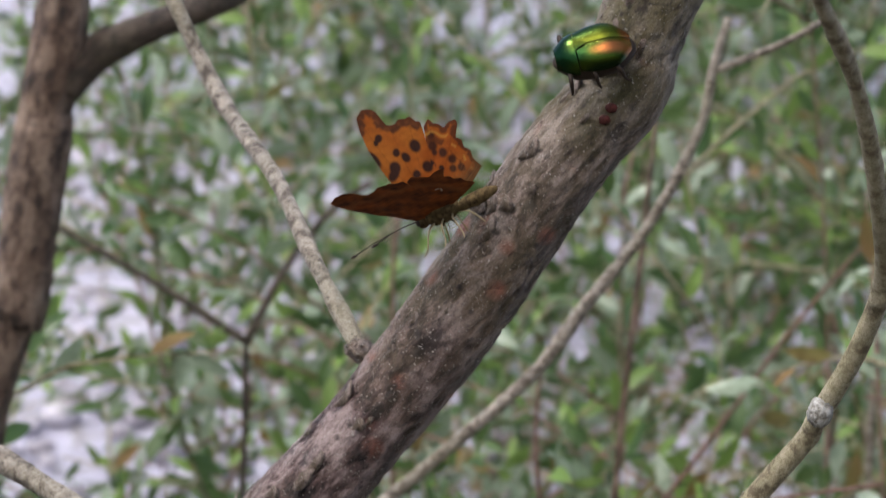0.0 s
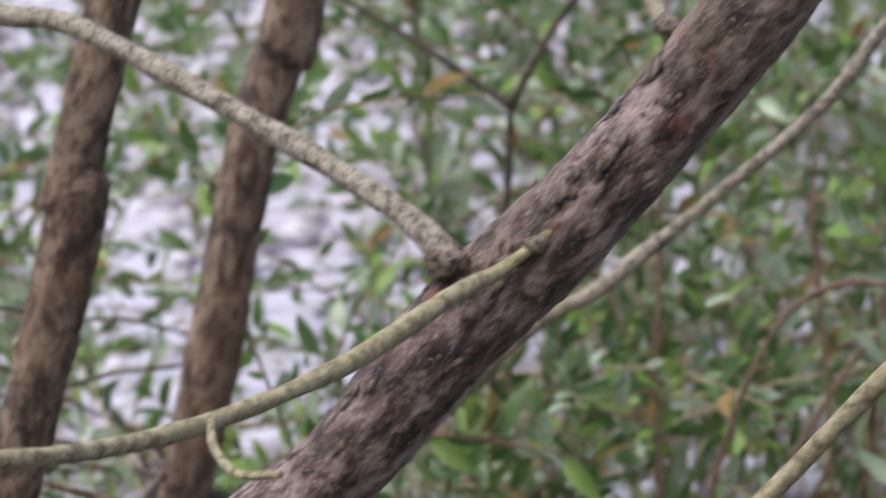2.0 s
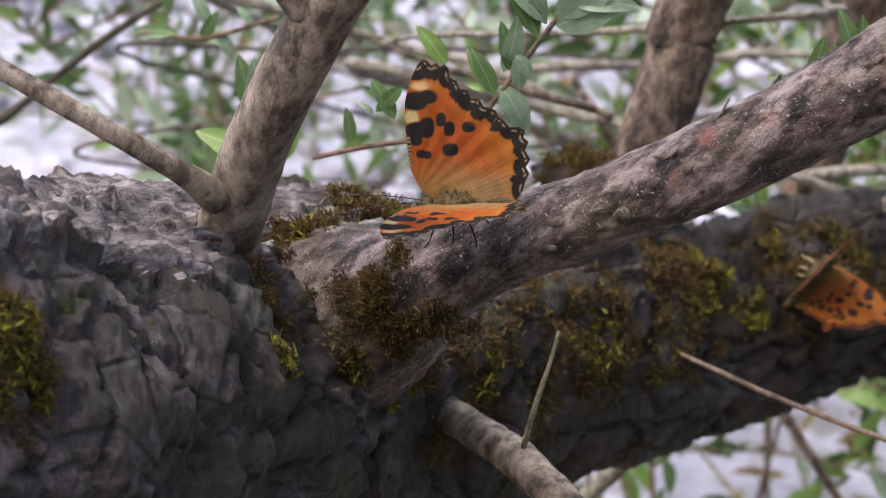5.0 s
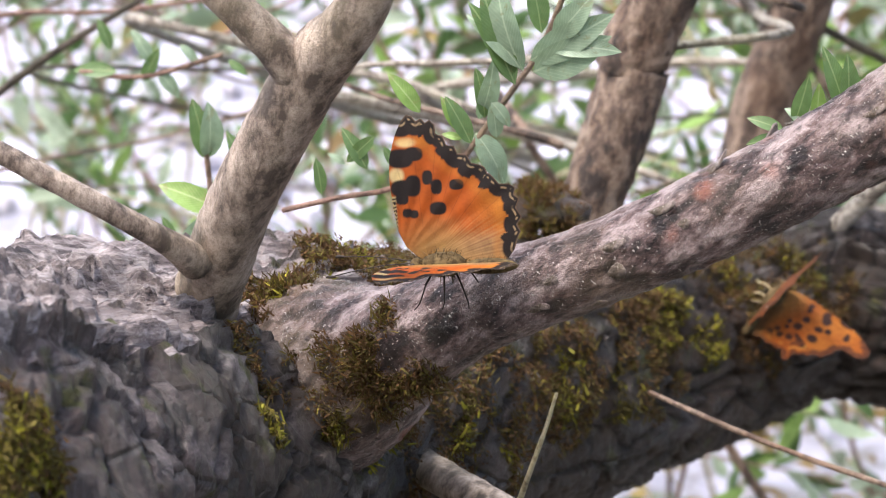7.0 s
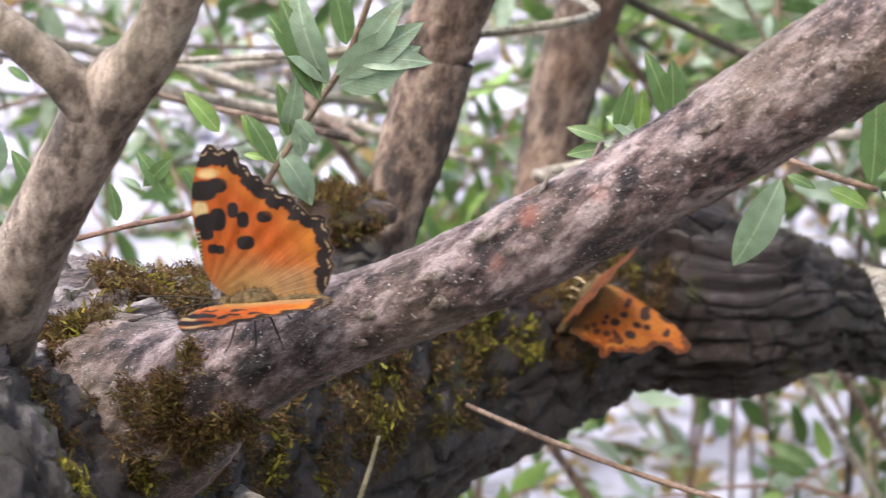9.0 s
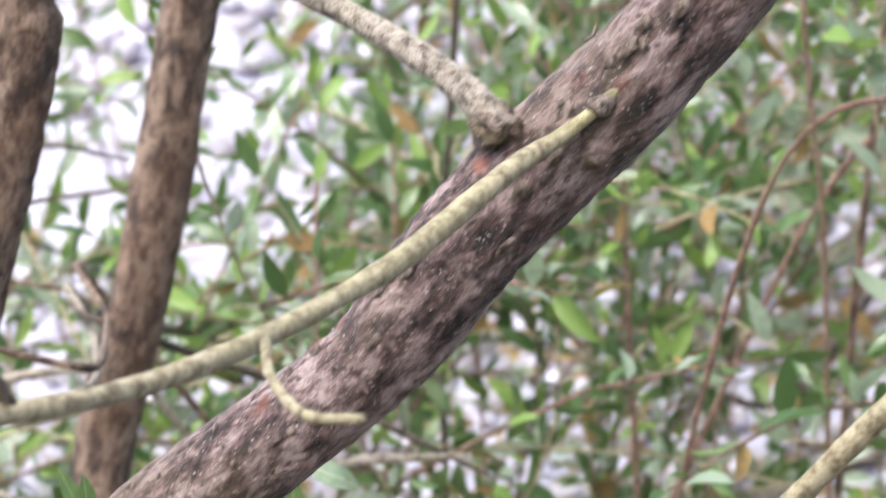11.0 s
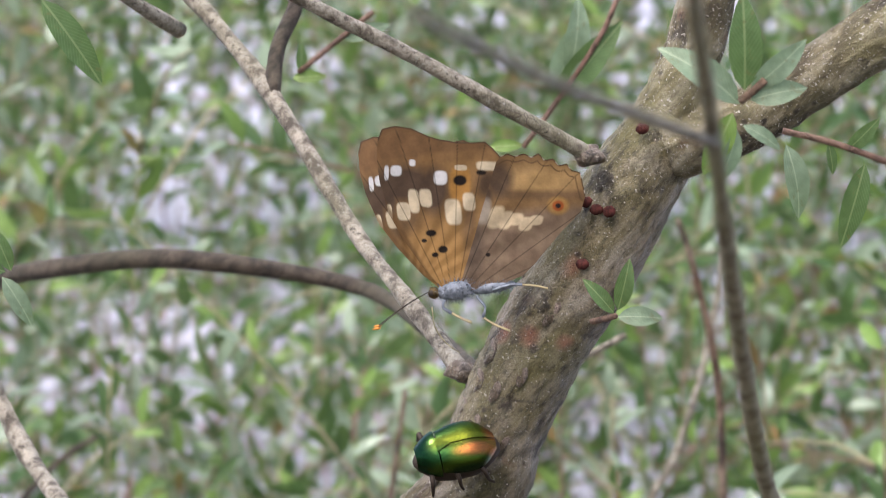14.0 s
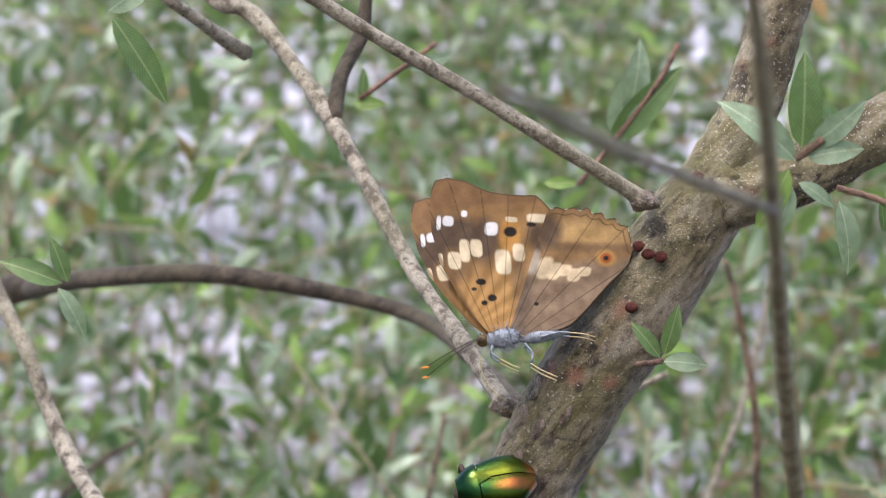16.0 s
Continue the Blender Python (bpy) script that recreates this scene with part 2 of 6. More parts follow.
def gravel_material():
    m, nt, b = material("pale gravel", 0.85, 0.3)
    cell = tex(nt, "voronoi", 55)
    vary = tex(nt, "noise", 18, 4)
    col = ramp(nt, vary, (0.35, (0.30, 0.295, 0.365)), (0.5, (0.415, 0.405, 0.505)), (0.66, (0.52, 0.51, 0.62)))
    col = mix(nt, ramp(nt, cell, (0.55, (0, 0, 0)), (0.8, (1, 1, 1))), col, (0.26, 0.25, 0.26))
    # unseen near ground, made dark so less light bounces up to the branch
    tc = nt.nodes.new("ShaderNodeTexCoord")
    sep = nt.nodes.new("ShaderNodeSeparateXYZ")
    nt.links.new(tc.outputs["Object"], sep.inputs[0])
    edge = nt.nodes.new("ShaderNodeMath")
    edge.operation = "ADD"
    nt.links.new(sep.outputs[1], edge.inputs[0])
    nt.links.new(tex(nt, "noise", 2.2, 6, 0.6), edge.inputs[1])
    reach = nt.nodes.new("ShaderNodeMapRange")
    reach.inputs[1].default_value, reach.inputs[2].default_value = 0.95, 1.15
    nt.links.new(edge.outputs[0], reach.inputs[0])
    bounce_cut = ramp(nt, tex(nt, "noise", 40, 6, 0.7), (0.35, (0.030, 0.023, 0.016)), (0.6, (0.075, 0.060, 0.040)), (0.75, (0.06, 0.075, 0.03)))
    col = mix(nt, reach.outputs[0], bounce_cut, col)
    nt.links.new(col, b.inputs["Base Color"])
    bump(nt, b, cell, 0.005, 0.7)
    return m


GRAVEL = gravel_material()
STONE, nt_, b_ = material("river stone", 0.8, 0.3)
oi = nt_.nodes.new("ShaderNodeNewGeometry")
nt_.links.new(mix(nt_, mono(nt_, tex(nt_, "noise", 60, 5), 0.35, 0.7), ramp(nt_, oi.outputs["Random Per Island"], (0, (0.27, 0.26, 0.32)), (0.6, (0.43, 0.42, 0.50)), (1, (0.58, 0.565, 0.64))), (0.33, 0.31, 0.34)), b_.inputs["Base Color"])
bump(nt_, b_, tex(nt_, "noise", 200, 4), 0.002, 0.5)


def pigment(name, rough=0.75, spec=0.2, thin=0.0):
    """A wing or shell coloured by the pattern stored on its mesh."""
    m, nt, b = material(name, rough, spec)
    at = nt.nodes.new("ShaderNodeAttribute")
    at.attribute_name = "pattern"
    col = mix(nt, mono(nt, tex(nt, "noise", 1500, 2), 0.3, 0.75), at.outputs["Color"], mix(nt, 0.82, (0.0, 0.0, 0.0), at.outputs["Color"]))
    nt.links.new(col, b.inputs["Base Color"])
    bump(nt, b, tex(nt, "noise", 2200, 2), 0.0001, 0.5)
    if thin:
        tr = nt.nodes.new("ShaderNodeBsdfTranslucent")
        nt.links.new(at.outputs["Color"], tr.inputs[0])
        ms = nt.nodes.new("ShaderNodeMixShader")
        ms.inputs[0].default_value = thin
        nt.links.new(b.outputs[0], ms.inputs[1])
        nt.links.new(tr.outputs[0], ms.inputs[2])
        nt.links.new(ms.outputs[0], nt.nodes["Material Output"].inputs[0])
    return m


WING = pigment("butterfly wing scales", 0.7, 0.25, 0.22)
HAIR, nt_, b_ = material("brown body hair", 0.9, 0.1)
nt_.links.new(ramp(nt_, tex(nt_, "noise", 900, 3), (0.35, (0.040, 0.027, 0.014)), (0.65, (0.13, 0.092, 0.045))), b_.inputs["Base Color"])
PALE_HAIR, nt_, b_ = material("bluish grey body hair", 0.9, 0.1)
nt_.links.new(ramp(nt_, tex(nt_, "noise", 700, 3), (0.35, (0.14, 0.155, 0.19)), (0.65, (0.27, 0.295, 0.36))), b_.inputs["Base Color"])
CHITIN, nt_, b_ = material("dark chitin", 0.65, 0.3)
b_.inputs["Base Color"].default_value = (0.03, 0.02, 0.015, 1)
PALE_LEG, nt_, b_ = material("straw leg", 0.6, 0.3)
b_.inputs["Base Color"].default_value = (0.42, 0.34, 0.20, 1)
TIP, nt_, b_ = material("orange antenna tip", 0.6, 0.3)
b_.inputs["Base Color"].default_value = (0.55, 0.22, 0.04, 1)
SHELL = pigment("metallic green shell", 0.26, 0.5)
SHELL.node_tree.nodes["Principled BSDF"].inputs["Metallic"].default_value = 0.85


BUD, nt_, b_ = material("reddish bud scale", 0.85, 0.2)
nt_.links.new(ramp(nt_, tex(nt_, "noise", 1200, 3), (0.35, (0.03, 0.010, 0.010)), (0.65, (0.11, 0.030, 0.025))), b_.inputs["Base Color"])
PALE_KNOT, nt_, b_ = material("pale lichen knot", 0.9, 0.2)
nt_.links.new(ramp(nt_, tex(nt_, "noise", 900, 4), (0.35, (0.16, 0.15, 0.13)), (0.65, (0.46, 0.46, 0.45))), b_.inputs["Base Color"])
bump(nt_, b_, tex(nt_, "noise", 900, 4), 0.001, 0.8)


# ---- geometry helpers ----
def thing(name, label, category, at=(0, 0, 0), group="", kind=""):
    ob = new(name)
    ob.location = at
    ob.empty_display_size = 0.01
    return tagged(ob, label, category, group, kind)


def mesh_of(name, verts, faces, materials, index=None, smooth=True):
    me = bpy.data.meshes.new(name)
    me.from_pydata([tuple(v) for v in verts], [], [tuple(f) for f in faces])
    for m in materials:
        me.materials.append(m)
    if index is not None:
        me.polygons.foreach_set("material_index", np.asarray(index, np.int32))
    if smooth:
        me.polygons.foreach_set("use_smooth", np.ones(len(faces), bool))
    me.update()
    return me


def part(name, me, parent=None, label="", at=None):
    ob = new(name, me)
    if parent is not None:
        ob.parent = parent
        if parent.type == "EMPTY" and at is None:
            ob.location = -Vector(parent.location) if parent.parent is None else (0, 0, 0)
    if at is not None:
        ob.location = at
    return tagged(ob, label)


def spline(points, step):
    """Catmull-Rom through rows of x, y, z, radius, resampled about every step metres."""
    p = np.array(points, float)
    p = np.vstack([2 * p[0] - p[1], p, 2 * p[-1] - p[-2]])
    p[0, 3], p[-1, 3] = p[1, 3], p[-2, 3]
    out = []
    for a, b, c, d in zip(p[:-3], p[1:-2], p[2:-1], p[3:]):
        n = max(2, int(np.linalg.norm((c - b)[:3]) / step))
        s = (np.arange(n) / n)[:, None]
        out.append(0.5 * (2 * b + (c - a) * s + (2 * a - 5 * b + 4 * c - d) * s**2 + (3 * b - a - 3 * c + d) * s**3))
    out.append(p[-2][None])
    return np.vstack(out)


def tube(points, sides=10, step=0.004, lumps=0.08, fine=0.0, seed=0, freq=90.0, cap=True, crack=0.0):
    """Verts and faces of a round limb with an uneven skin; lumps and fine are shares of the radius."""
    c = spline(points, step)
    tangent = np.gradient(c[:, :3], axis=0)
    tangent /= np.linalg.norm(tangent, axis=1)[:, None] + 1e-12
    side = np.cross(tangent[0], (0.3, 1, 0.2))
    verts, run = [], 0.0
    for (x, y, z, r), t in zip(c, tangent):
        run += step
        side = side - t * side.dot(t)
        side /= np.linalg.norm(side)
        up = np.cross(t, side)
        for k in range(sides):
            a = 2 * math.pi * k / sides
            d = math.cos(a) * side + math.sin(a) * up
            q = Vector((x, y, z)) + Vector(d) * r
            grow = 1.0
            if lumps:
                grow += lumps * noise.noise(q * freq * 0.35 + Vector((seed, 0, 0)))
            if fine:
                n1 = noise.noise(Vector((q.dot(Vector(t)) * freq * 1.2, q.dot(Vector(side)) * freq * 4, q.dot(Vector(up)) * freq * 4)))
                n2 = noise.noise(q * freq * 6)
                grow += fine * (n1 - abs(n2) * 0.7)
            if crack:
                n3 = noise.noise(Vector((run * 230 + 0.6 * math.sin(a), a * 3.0, seed + 2.0)))
                n4 = noise.noise(Vector((run * 420, a * 8.0, seed + 9.0)))
                grow += crack * (0.5 * n4 - 1.4 * max(0.0, 0.17 - abs(n3)) / 0.17 + 0.9 * max(0.0, noise.noise(q * 300) - 0.05) * 1.4)
            verts.append((x + d[0] * r * grow, y + d[1] * r * grow, z + d[2] * r * grow))
    n = len(c)
    faces = [(i * sides + k, i * sides + (k + 1) % sides, (i + 1) * sides + (k + 1) % sides, (i + 1) * sides + k) for i in range(n - 1) for k in range(sides)]
    if cap:
        faces.append(tuple(range(sides))[::-1])
        faces.append(tuple(range((n - 1) * sides, n * sides)))
    return verts, faces


def limb(name, points, mat, parent=None, label="", **kw):
    v, f = tube(points, **kw)
    return part(name, mesh_of(name, v, f, [mat]), parent, label)


def leaf_shape(length, width, fold=0.25, curl=0.15, n=6):
    """One lance-shaped willow leaf along +x, its midrib a shallow keel."""
    verts, faces = [], []
    for i in range(n + 1):
        s = i / n
        w = width * 0.5 * (math.sin(math.pi * min(1.0, s**0.85)) ** 0.75 if 0 < i < n else 0.02)
        z = -curl * length * (s - 0.4) ** 2
        verts += [(s * length, -w, z + fold * w), (s * length, 0, z), (s * length, w, z + fold * w)]
    for i in range(n):
        a = 3 * i
        faces += [(a, a + 3, a + 4, a + 1), (a + 1, a + 4, a + 5, a + 2)]
    return np.array(verts), faces


def facing(direction, normal):
    d = Vector(direction).normalized()
    n = Vector(normal)
    n = (n - d * n.dot(d)).normalized()
    s = n.cross(d)
    return Matrix((d, s, n)).transposed()


# ---- setting ----
ground_n = 40
gx = np.linspace(-1, 1, ground_n)
gx = np.sign(gx) * (abs(gx) ** 3 * 60 + abs(gx) * 2.0)
gv = [(x, y + 3, -0.62 + 0.03 * noise.noise(Vector((x, y, 0)) * 1.7)) for y in gx for x in gx]
gf = [(i * ground_n + k, i * ground_n + k + 1, (i + 1) * ground_n + k + 1, (i + 1) * ground_n + k) for i in range(ground_n - 1) for k in range(ground_n - 1)]
ground = part("ground", mesh_of("ground", gv, gf, [GRAVEL]))
tagged(ground, "pale lilac-grey river gravel, with an added dark near part that cuts bounced light", "ground", kind="structure")


def pebbles(count, seed):
    rng = np.random.default_rng(seed)
    ico = bmesh.new()
    bmesh.ops.create_icosphere(ico, subdivisions=1, radius=1)
    base = np.array([v.co[:] for v in ico.verts])
    fb = [[v.index for v in f.verts] for f in ico.faces]
    ico.free()
    verts, faces = [], []
    for k in range(count):
        y = rng.uniform(0.25, 3.4)
        x = rng.uniform(-0.35, 0.2) * (1 + y) - 0.12 * y
        r = rng.uniform(0.004, 0.011) * (1 + 0.4 * y)
        z = -0.62 + 0.03 * noise.noise(Vector((x, y - 3, 0)) * 1.7)
        s = base * np.array([1, rng.uniform(0.6, 1), rng.uniform(0.45, 0.7)]) * r
        s = s * (1 + 0.12 * rng.standard_normal((len(base), 1)) * 0.5)
        a = rng.uniform(0, 6.28)
        rot = np.array([[math.cos(a), -math.sin(a), 0], [math.sin(a), math.cos(a), 0], [0, 0, 1]])
        faces += [[i + len(verts) for i in f] for f in fb]
        verts += [tuple(p) for p in s @ rot.T + (x, y, z + r * 0.15)]
    return mesh_of("gravel_stones", verts, faces, [STONE])


stones = part("gravel_stones", pebbles(2600, 3))
tagged(stones, "loose pale rounded river stones on the bank", "stones", kind="stuff")

def ellipsoid(name, size, mat, lump=0.05, n=20, seed=0):
    bm = bmesh.new()
    bmesh.ops.create_uvsphere(bm, u_segments=n, v_segments=n // 2, radius=1)
    for vv in bm.verts:
        q = vv.co.copy()
        g = 1 + lump * noise.noise(q * 3 + Vector((seed, 0, 0)))
        vv.co = Vector((q.x * size[0], q.y * size[1], q.z * size[2])) * g
    me = bpy.data.meshes.new(name)
    bm.to_mesh(me)
    bm.free()
    me.materials.append(mat)
    me.polygons.foreach_set("use_smooth", np.ones(len(me.polygons), bool))
    return me


# ---- the old willow: fallen trunk, leaning branch, stems and twigs ----
willow = thing("willow", "old fallen willow with mossy trunk and leaning branches", "tree")


def trunk_mesh():
    """The lying trunk with furrowed bark plates."""
    c = spline(FALLEN, 0.0013)
    t = np.gradient(c[:, :3], axis=0)
    t /= np.linalg.norm(t, axis=1)[:, None]
    sides, verts = 190, []
    for k, ((x, y, z, r), d) in enumerate(zip(c, t)):
        s = np.cross(d, (0, 0, 1))
        s /= np.linalg.norm(s)
        u = np.cross(s, d)
        for j in range(sides):
            a = 2 * math.pi * j / sides
            o = math.cos(a) * s + math.sin(a) * u
            q = Vector((x + o[0] * r, y + o[1] * r, z + o[2] * r))
            along = k * 0.0013
            plate = noise.noise(Vector((along * 26, a * 2.4, 1.7)))
            warp = 0.5 * noise.noise(q * 70)
            (d1, d2, *_), _ = noise.voronoi(Vector((along * 34 + warp, a * 2.7 + warp, 0.5 * plate)))
            groove = 1 - min(1.0, (d2 - d1) / 0.24)
            lift = noise.noise(q * 42) + 0.5 * noise.noise(q * 90)
            top = min(1.0, max(0.0, (math.sin(a) - 0.60) * 4))
            fibre = noise.noise(Vector((along * 15, a * 30 + 2.0 * plate, 8.8)))
            split = max(0.0, 0.2 - abs(fibre)) / 0.2
            step = 0.0020 * round(2.5 * noise.noise(Vector((along * 22, a * 9, 4.4))))
            h = 0.005 * noise.noise(q * 16) + 0.0022 * plate + (0.0018 * lift - 0.0034 * groove**3) * (1 - top) + top * (step - 0.0030 * split) + 0.0010 * noise.noise(q * 120) + 0.0010 * noise.noise(q * 420) + 0.0005 * noise.noise(q * 900)
            g = r + h
            verts.append((x + o[0] * g, y + o[1] * g, z + o[2] * g))
    n = len(c)
    faces = [(i * sides + k, i * sides + (k + 1) % sides, (i + 1) * sides + (k + 1) % sides, (i + 1) * sides + k) for i in range(n - 1) for k in range(sides)]
    faces += [tuple(range(sides))[::-1], tuple(range((n - 1) * sides, n * sides))]
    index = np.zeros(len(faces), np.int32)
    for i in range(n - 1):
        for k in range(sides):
            # upward-facing strip gets the wood whose colour is lightened like a sky-lit top
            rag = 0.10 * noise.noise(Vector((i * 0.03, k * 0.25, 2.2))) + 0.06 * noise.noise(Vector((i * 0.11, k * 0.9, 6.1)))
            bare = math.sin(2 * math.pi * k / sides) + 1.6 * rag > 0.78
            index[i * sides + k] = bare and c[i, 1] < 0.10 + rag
    return mesh_of("fallen_trunk", verts, faces, [LOG_BARK, LIT_BARE_WOOD], index)


FALLEN = [(-0.3031, -0.1549, -0.1855, 0.0460), (-0.3022, -0.0849, -0.2100, 0.0460), (-0.2981, 0.0157, -0.2407, 0.0440), (-0.2758, 0.0983, -0.2590, 0.0360), (-0.2527, 0.1606, -0.2734, 0.0290), (-0.2293, 0.2121, -0.2835, 0.0245), (-0.2025, 0.2627, -0.2881, 0.0225), (-0.1783, 0.2631, -0.2889, 0.0200), (-0.1607, 0.2948, -0.3026, 0.0150), (-0.1426, 0.3365, -0.3226, 0.0100), (-0.1176, 0.3779, -0.3467, 0.0060)]
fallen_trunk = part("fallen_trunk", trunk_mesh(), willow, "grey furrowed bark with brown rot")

MAIN = [(-0.2900, 0.0400, -0.2360, 0.0240), (-0.2700, 0.0280, -0.2235, 0.0205), (-0.2560, 0.0190, -0.2150, 0.0160), (-0.2470, 0.0130, -0.2085, 0.0118), (-0.2390, 0.0095, -0.2025, 0.0095), (-0.2290, 0.0080, -0.1960, 0.0086), (-0.2039, 0.0060, -0.1838, 0.0080), (-0.1743, 0.0060, -0.1669, 0.0083), (-0.1463, 0.0080, -0.1475, 0.0090), (-0.1087, 0.0080, -0.1179, 0.0088), (-0.0880, 0.0080, -0.0931, 0.0103), (-0.0619, 0.0080, -0.0678, 0.0101), (-0.0374, 0.0080, -0.0401, 0.0091), (-0.0173, 0.0080, -0.0145, 0.0094), (0.0001, 0.0080, 0.0107, 0.0092), (0.0126, 0.0080, 0.0249, 0.0089), (0.0153, 0.0080, 0.0343, 0.0087), (0.0235, 0.0080, 0.0526, 0.0087), (0.0306, 0.0080, 0.0645, 0.0086), (0.0399, 0.0080, 0.0824, 0.0085), (0.0471, 0.0080, 0.0939, 0.0075)]
v, f = tube(MAIN, 110, 0.0008, 0.12, 0.035, 3, 75, crack=0.03)
branch = part("leaning_branch", mesh_of("leaning_branch", v, f, [BARK]), willow, "grey-brown bark with dark scars and reddish spots")
LIMB_A = [(0.0441, 0.0090, 0.0896, 0.0073), (0.0491, 0.0090, 0.1032, 0.0054), (0.0516, 0.0090, 0.1136, 0.0052), (0.0538, 0.0090, 0.1250, 0.0052), (0.0564, 0.0090, 0.1376, 0.0049)]
LIMB_B = [(0.0449, 0.0060, 0.0880, 0.0067), (0.0603, 0.0060, 0.0941, 0.0057), (0.0727, 0.0060, 0.1024, 0.0056), (0.0859, 0.0060, 0.1116, 0.0058), (0.0961, 0.0060, 0.1198, 0.0057)]
limb("fork", LIMB_A, BARK_UP, branch, "pale grey bark", sides=64, step=0.001, lumps=0.12, fine=0.05, seed=5, crack=0.05)
limb("fork", LIMB_B, BARK_UP, branch, "pale grey bark", sides=64, step=0.001, lumps=0.12, fine=0.05, seed=6, crack=0.05)


def collar(at, r, seed, normal=(0, -0.4, 0.9)):
    """A bark ridge round the foot of a twig, with torn scales."""
    rng = np.random.default_rng(seed)
    bm = bmesh.new()
    bmesh.ops.create_icosphere(bm, subdivisions=4, radius=r)
    for vv in bm.verts:
        q = vv.co.copy()
        vv.co = q * (1 + 0.35 * noise.noise(q * 420 + Vector((seed, 0, 0))) + 0.2 * noise.noise(q * 900)) * 1.0
        vv.co.z *= 0.75
    me = bpy.data.meshes.new("bark_ridge")
    bm.to_mesh(me)
    bm.free()
    me.materials.append(BARK)
    me.polygons.foreach_set("use_smooth", np.ones(len(me.polygons), bool))
    return part("bark_ridge", me, branch, at=Vector(at))


T1 = [(-0.0411, 0.0120, -0.0285, 0.0019), (-0.0515, 0.0300, -0.0157, 0.0018), (-0.0639, 0.0600, -0.0026, 0.0019), (-0.0812, 0.1000, 0.0078, 0.0020), (-0.0930, 0.1100, 0.0291, 0.0018), (-0.1034, 0.1200, 0.0434, 0.0018)]
T2 = [(-0.0835, 0.0040, -0.0738, 0.0031), (-0.0931, 0.0100, -0.0658, 0.0026), (-0.1207, 0.0300, -0.0552, 0.0025), (-0.1676, 0.0550, -0.0379, 0.0024), (-0.1885, 0.0650, -0.0362, 0.0024), (-0.2178, 0.0800, -0.0322, 0.0022)]
T3 = [(0.0085, 0.0100, 0.0456, 0.0018), (-0.0014, 0.0300, 0.0549, 0.0017), (-0.0114, 0.0500, 0.0639, 0.0017), (-0.0286, 0.0700, 0.0879, 0.0018), (-0.0461, 0.0900, 0.1055, 0.0017), (-0.0549, 0.0900, 0.1087, 0.0017), (-0.0620, 0.1000, 0.1189, 0.0018)]
T4 = [(0.0308, 0.0000, 0.0877, 0.0016), (0.0188, -0.0050, 0.0950, 0.0014), (-0.0025, -0.0100, 0.1072, 0.0014), (-0.0170, -0.0150, 0.1150, 0.0013), (-0.0303, -0.0200, 0.1227, 0.0013), (-0.0430, -0.0300, 0.1308, 0.0012)]
G = [(-0.0580, 0.0030, -0.0610, 0.0006), (-0.0655, -0.0025, -0.0680, 0.0011), (-0.0722, -0.0060, -0.0725, 0.0015), (-0.0797, -0.0200, -0.0741, 0.0018), (-0.0944, -0.0550, -0.0780, 0.0018), (-0.1090, -0.0900, -0.0773, 0.0017), (-0.1207, -0.1200, -0.0734, 0.0016), (-0.1332, -0.1480, -0.0671, 0.0016), (-0.1541, -0.1700, -0.0598, 0.0014), (-0.1667, -0.1800, -0.0520, 0.0014), (-0.1757, -0.1850, -0.0436, 0.0014), (-0.1844, -0.1900, -0.0345, 0.0012)]
for nm, pts, mt, lab in (("twig", T1, TWIG_BARK, "thin dry grey twig"), ("twig", T2, TWIG_BARK, "thin grey twig"), ("twig", T3, TWIG_BARK, "thin grey twig with small knots"), ("twig", T4, TWIG_BARK, "thin knotty twig"), ("bowed_twig", G, GREEN_TWIG, "bowed olive-green twig")):
    limb(nm, pts, mt, branch, lab, sides=14, step=0.0015, lumps=0.22, fine=0.10, seed=len(pts), freq=200)
for pts, mt in (([(-0.0286, 0.0700, 0.0879, 0.0018), (-0.0275, 0.0750, 0.0969, 0.0016), (-0.0240, 0.0800, 0.1054, 0.0016), (-0.0236, 0.0800, 0.1165, 0.0014)], DARK_TWIG), ([(-0.0473, 0.0800, 0.0993, 0.0016), (-0.0544, 0.0700, 0.1052, 0.0014), (-0.0630, 0.0600, 0.1121, 0.0012)], TWIG_BARK), ([(-0.1336, -0.1480, -0.0662, 0.0012), (-0.1398, -0.1500, -0.0516, 0.0013), (-0.1448, -0.1500, -0.0360, 0.0013), (-0.1496, -0.1500, -0.0198, 0.0012), (-0.1506, -0.1500, -0.0114, 0.0010)], DARK_TWIG), ([(-0.1058, -0.1100, -0.0710, 0.0008), (-0.1036, -0.1200, -0.0727, 0.0008), (-0.0976, -0.1300, -0.0742, 0.0008), (-0.0885, -0.1400, -0.0709, 0.0007)], GREEN_TWIG)):
    limb("side_twig", pts, mt, branch, sides=10, step=0.002, lumps=0.2, fine=0.08, seed=2, freq=200)
for k, (pt, r) in enumerate(((T1[0], 0.0030), (T2[0], 0.0048), (T3[0], 0.0028), (T4[0], 0.0026), (G[1], 0.0022))):
    collar(pt[:3], r, k)

def lump(name, at, size, mat, parent, label="", seed=0):
    return part(name, ellipsoid(name, size, mat, 0.3, 16, seed), parent, label, at=Vector(at))


for k, at in enumerate(((0.0322, -0.0010, 0.0780), (0.0345, -0.0015, 0.0777), (0.0299, -0.0015, 0.0680), (0.0403, 0.0010, 0.0925), (0.0306, 0.0020, 0.0788), (0.0277, 0.0040, 0.0722), (0.0104, -0.0012, 0.0224), (0.0091, -0.0012, 0.0201))):
    lump("bud", at, (0.0012, 0.0007, 0.0010), BUD, branch, "dark reddish bud", k)

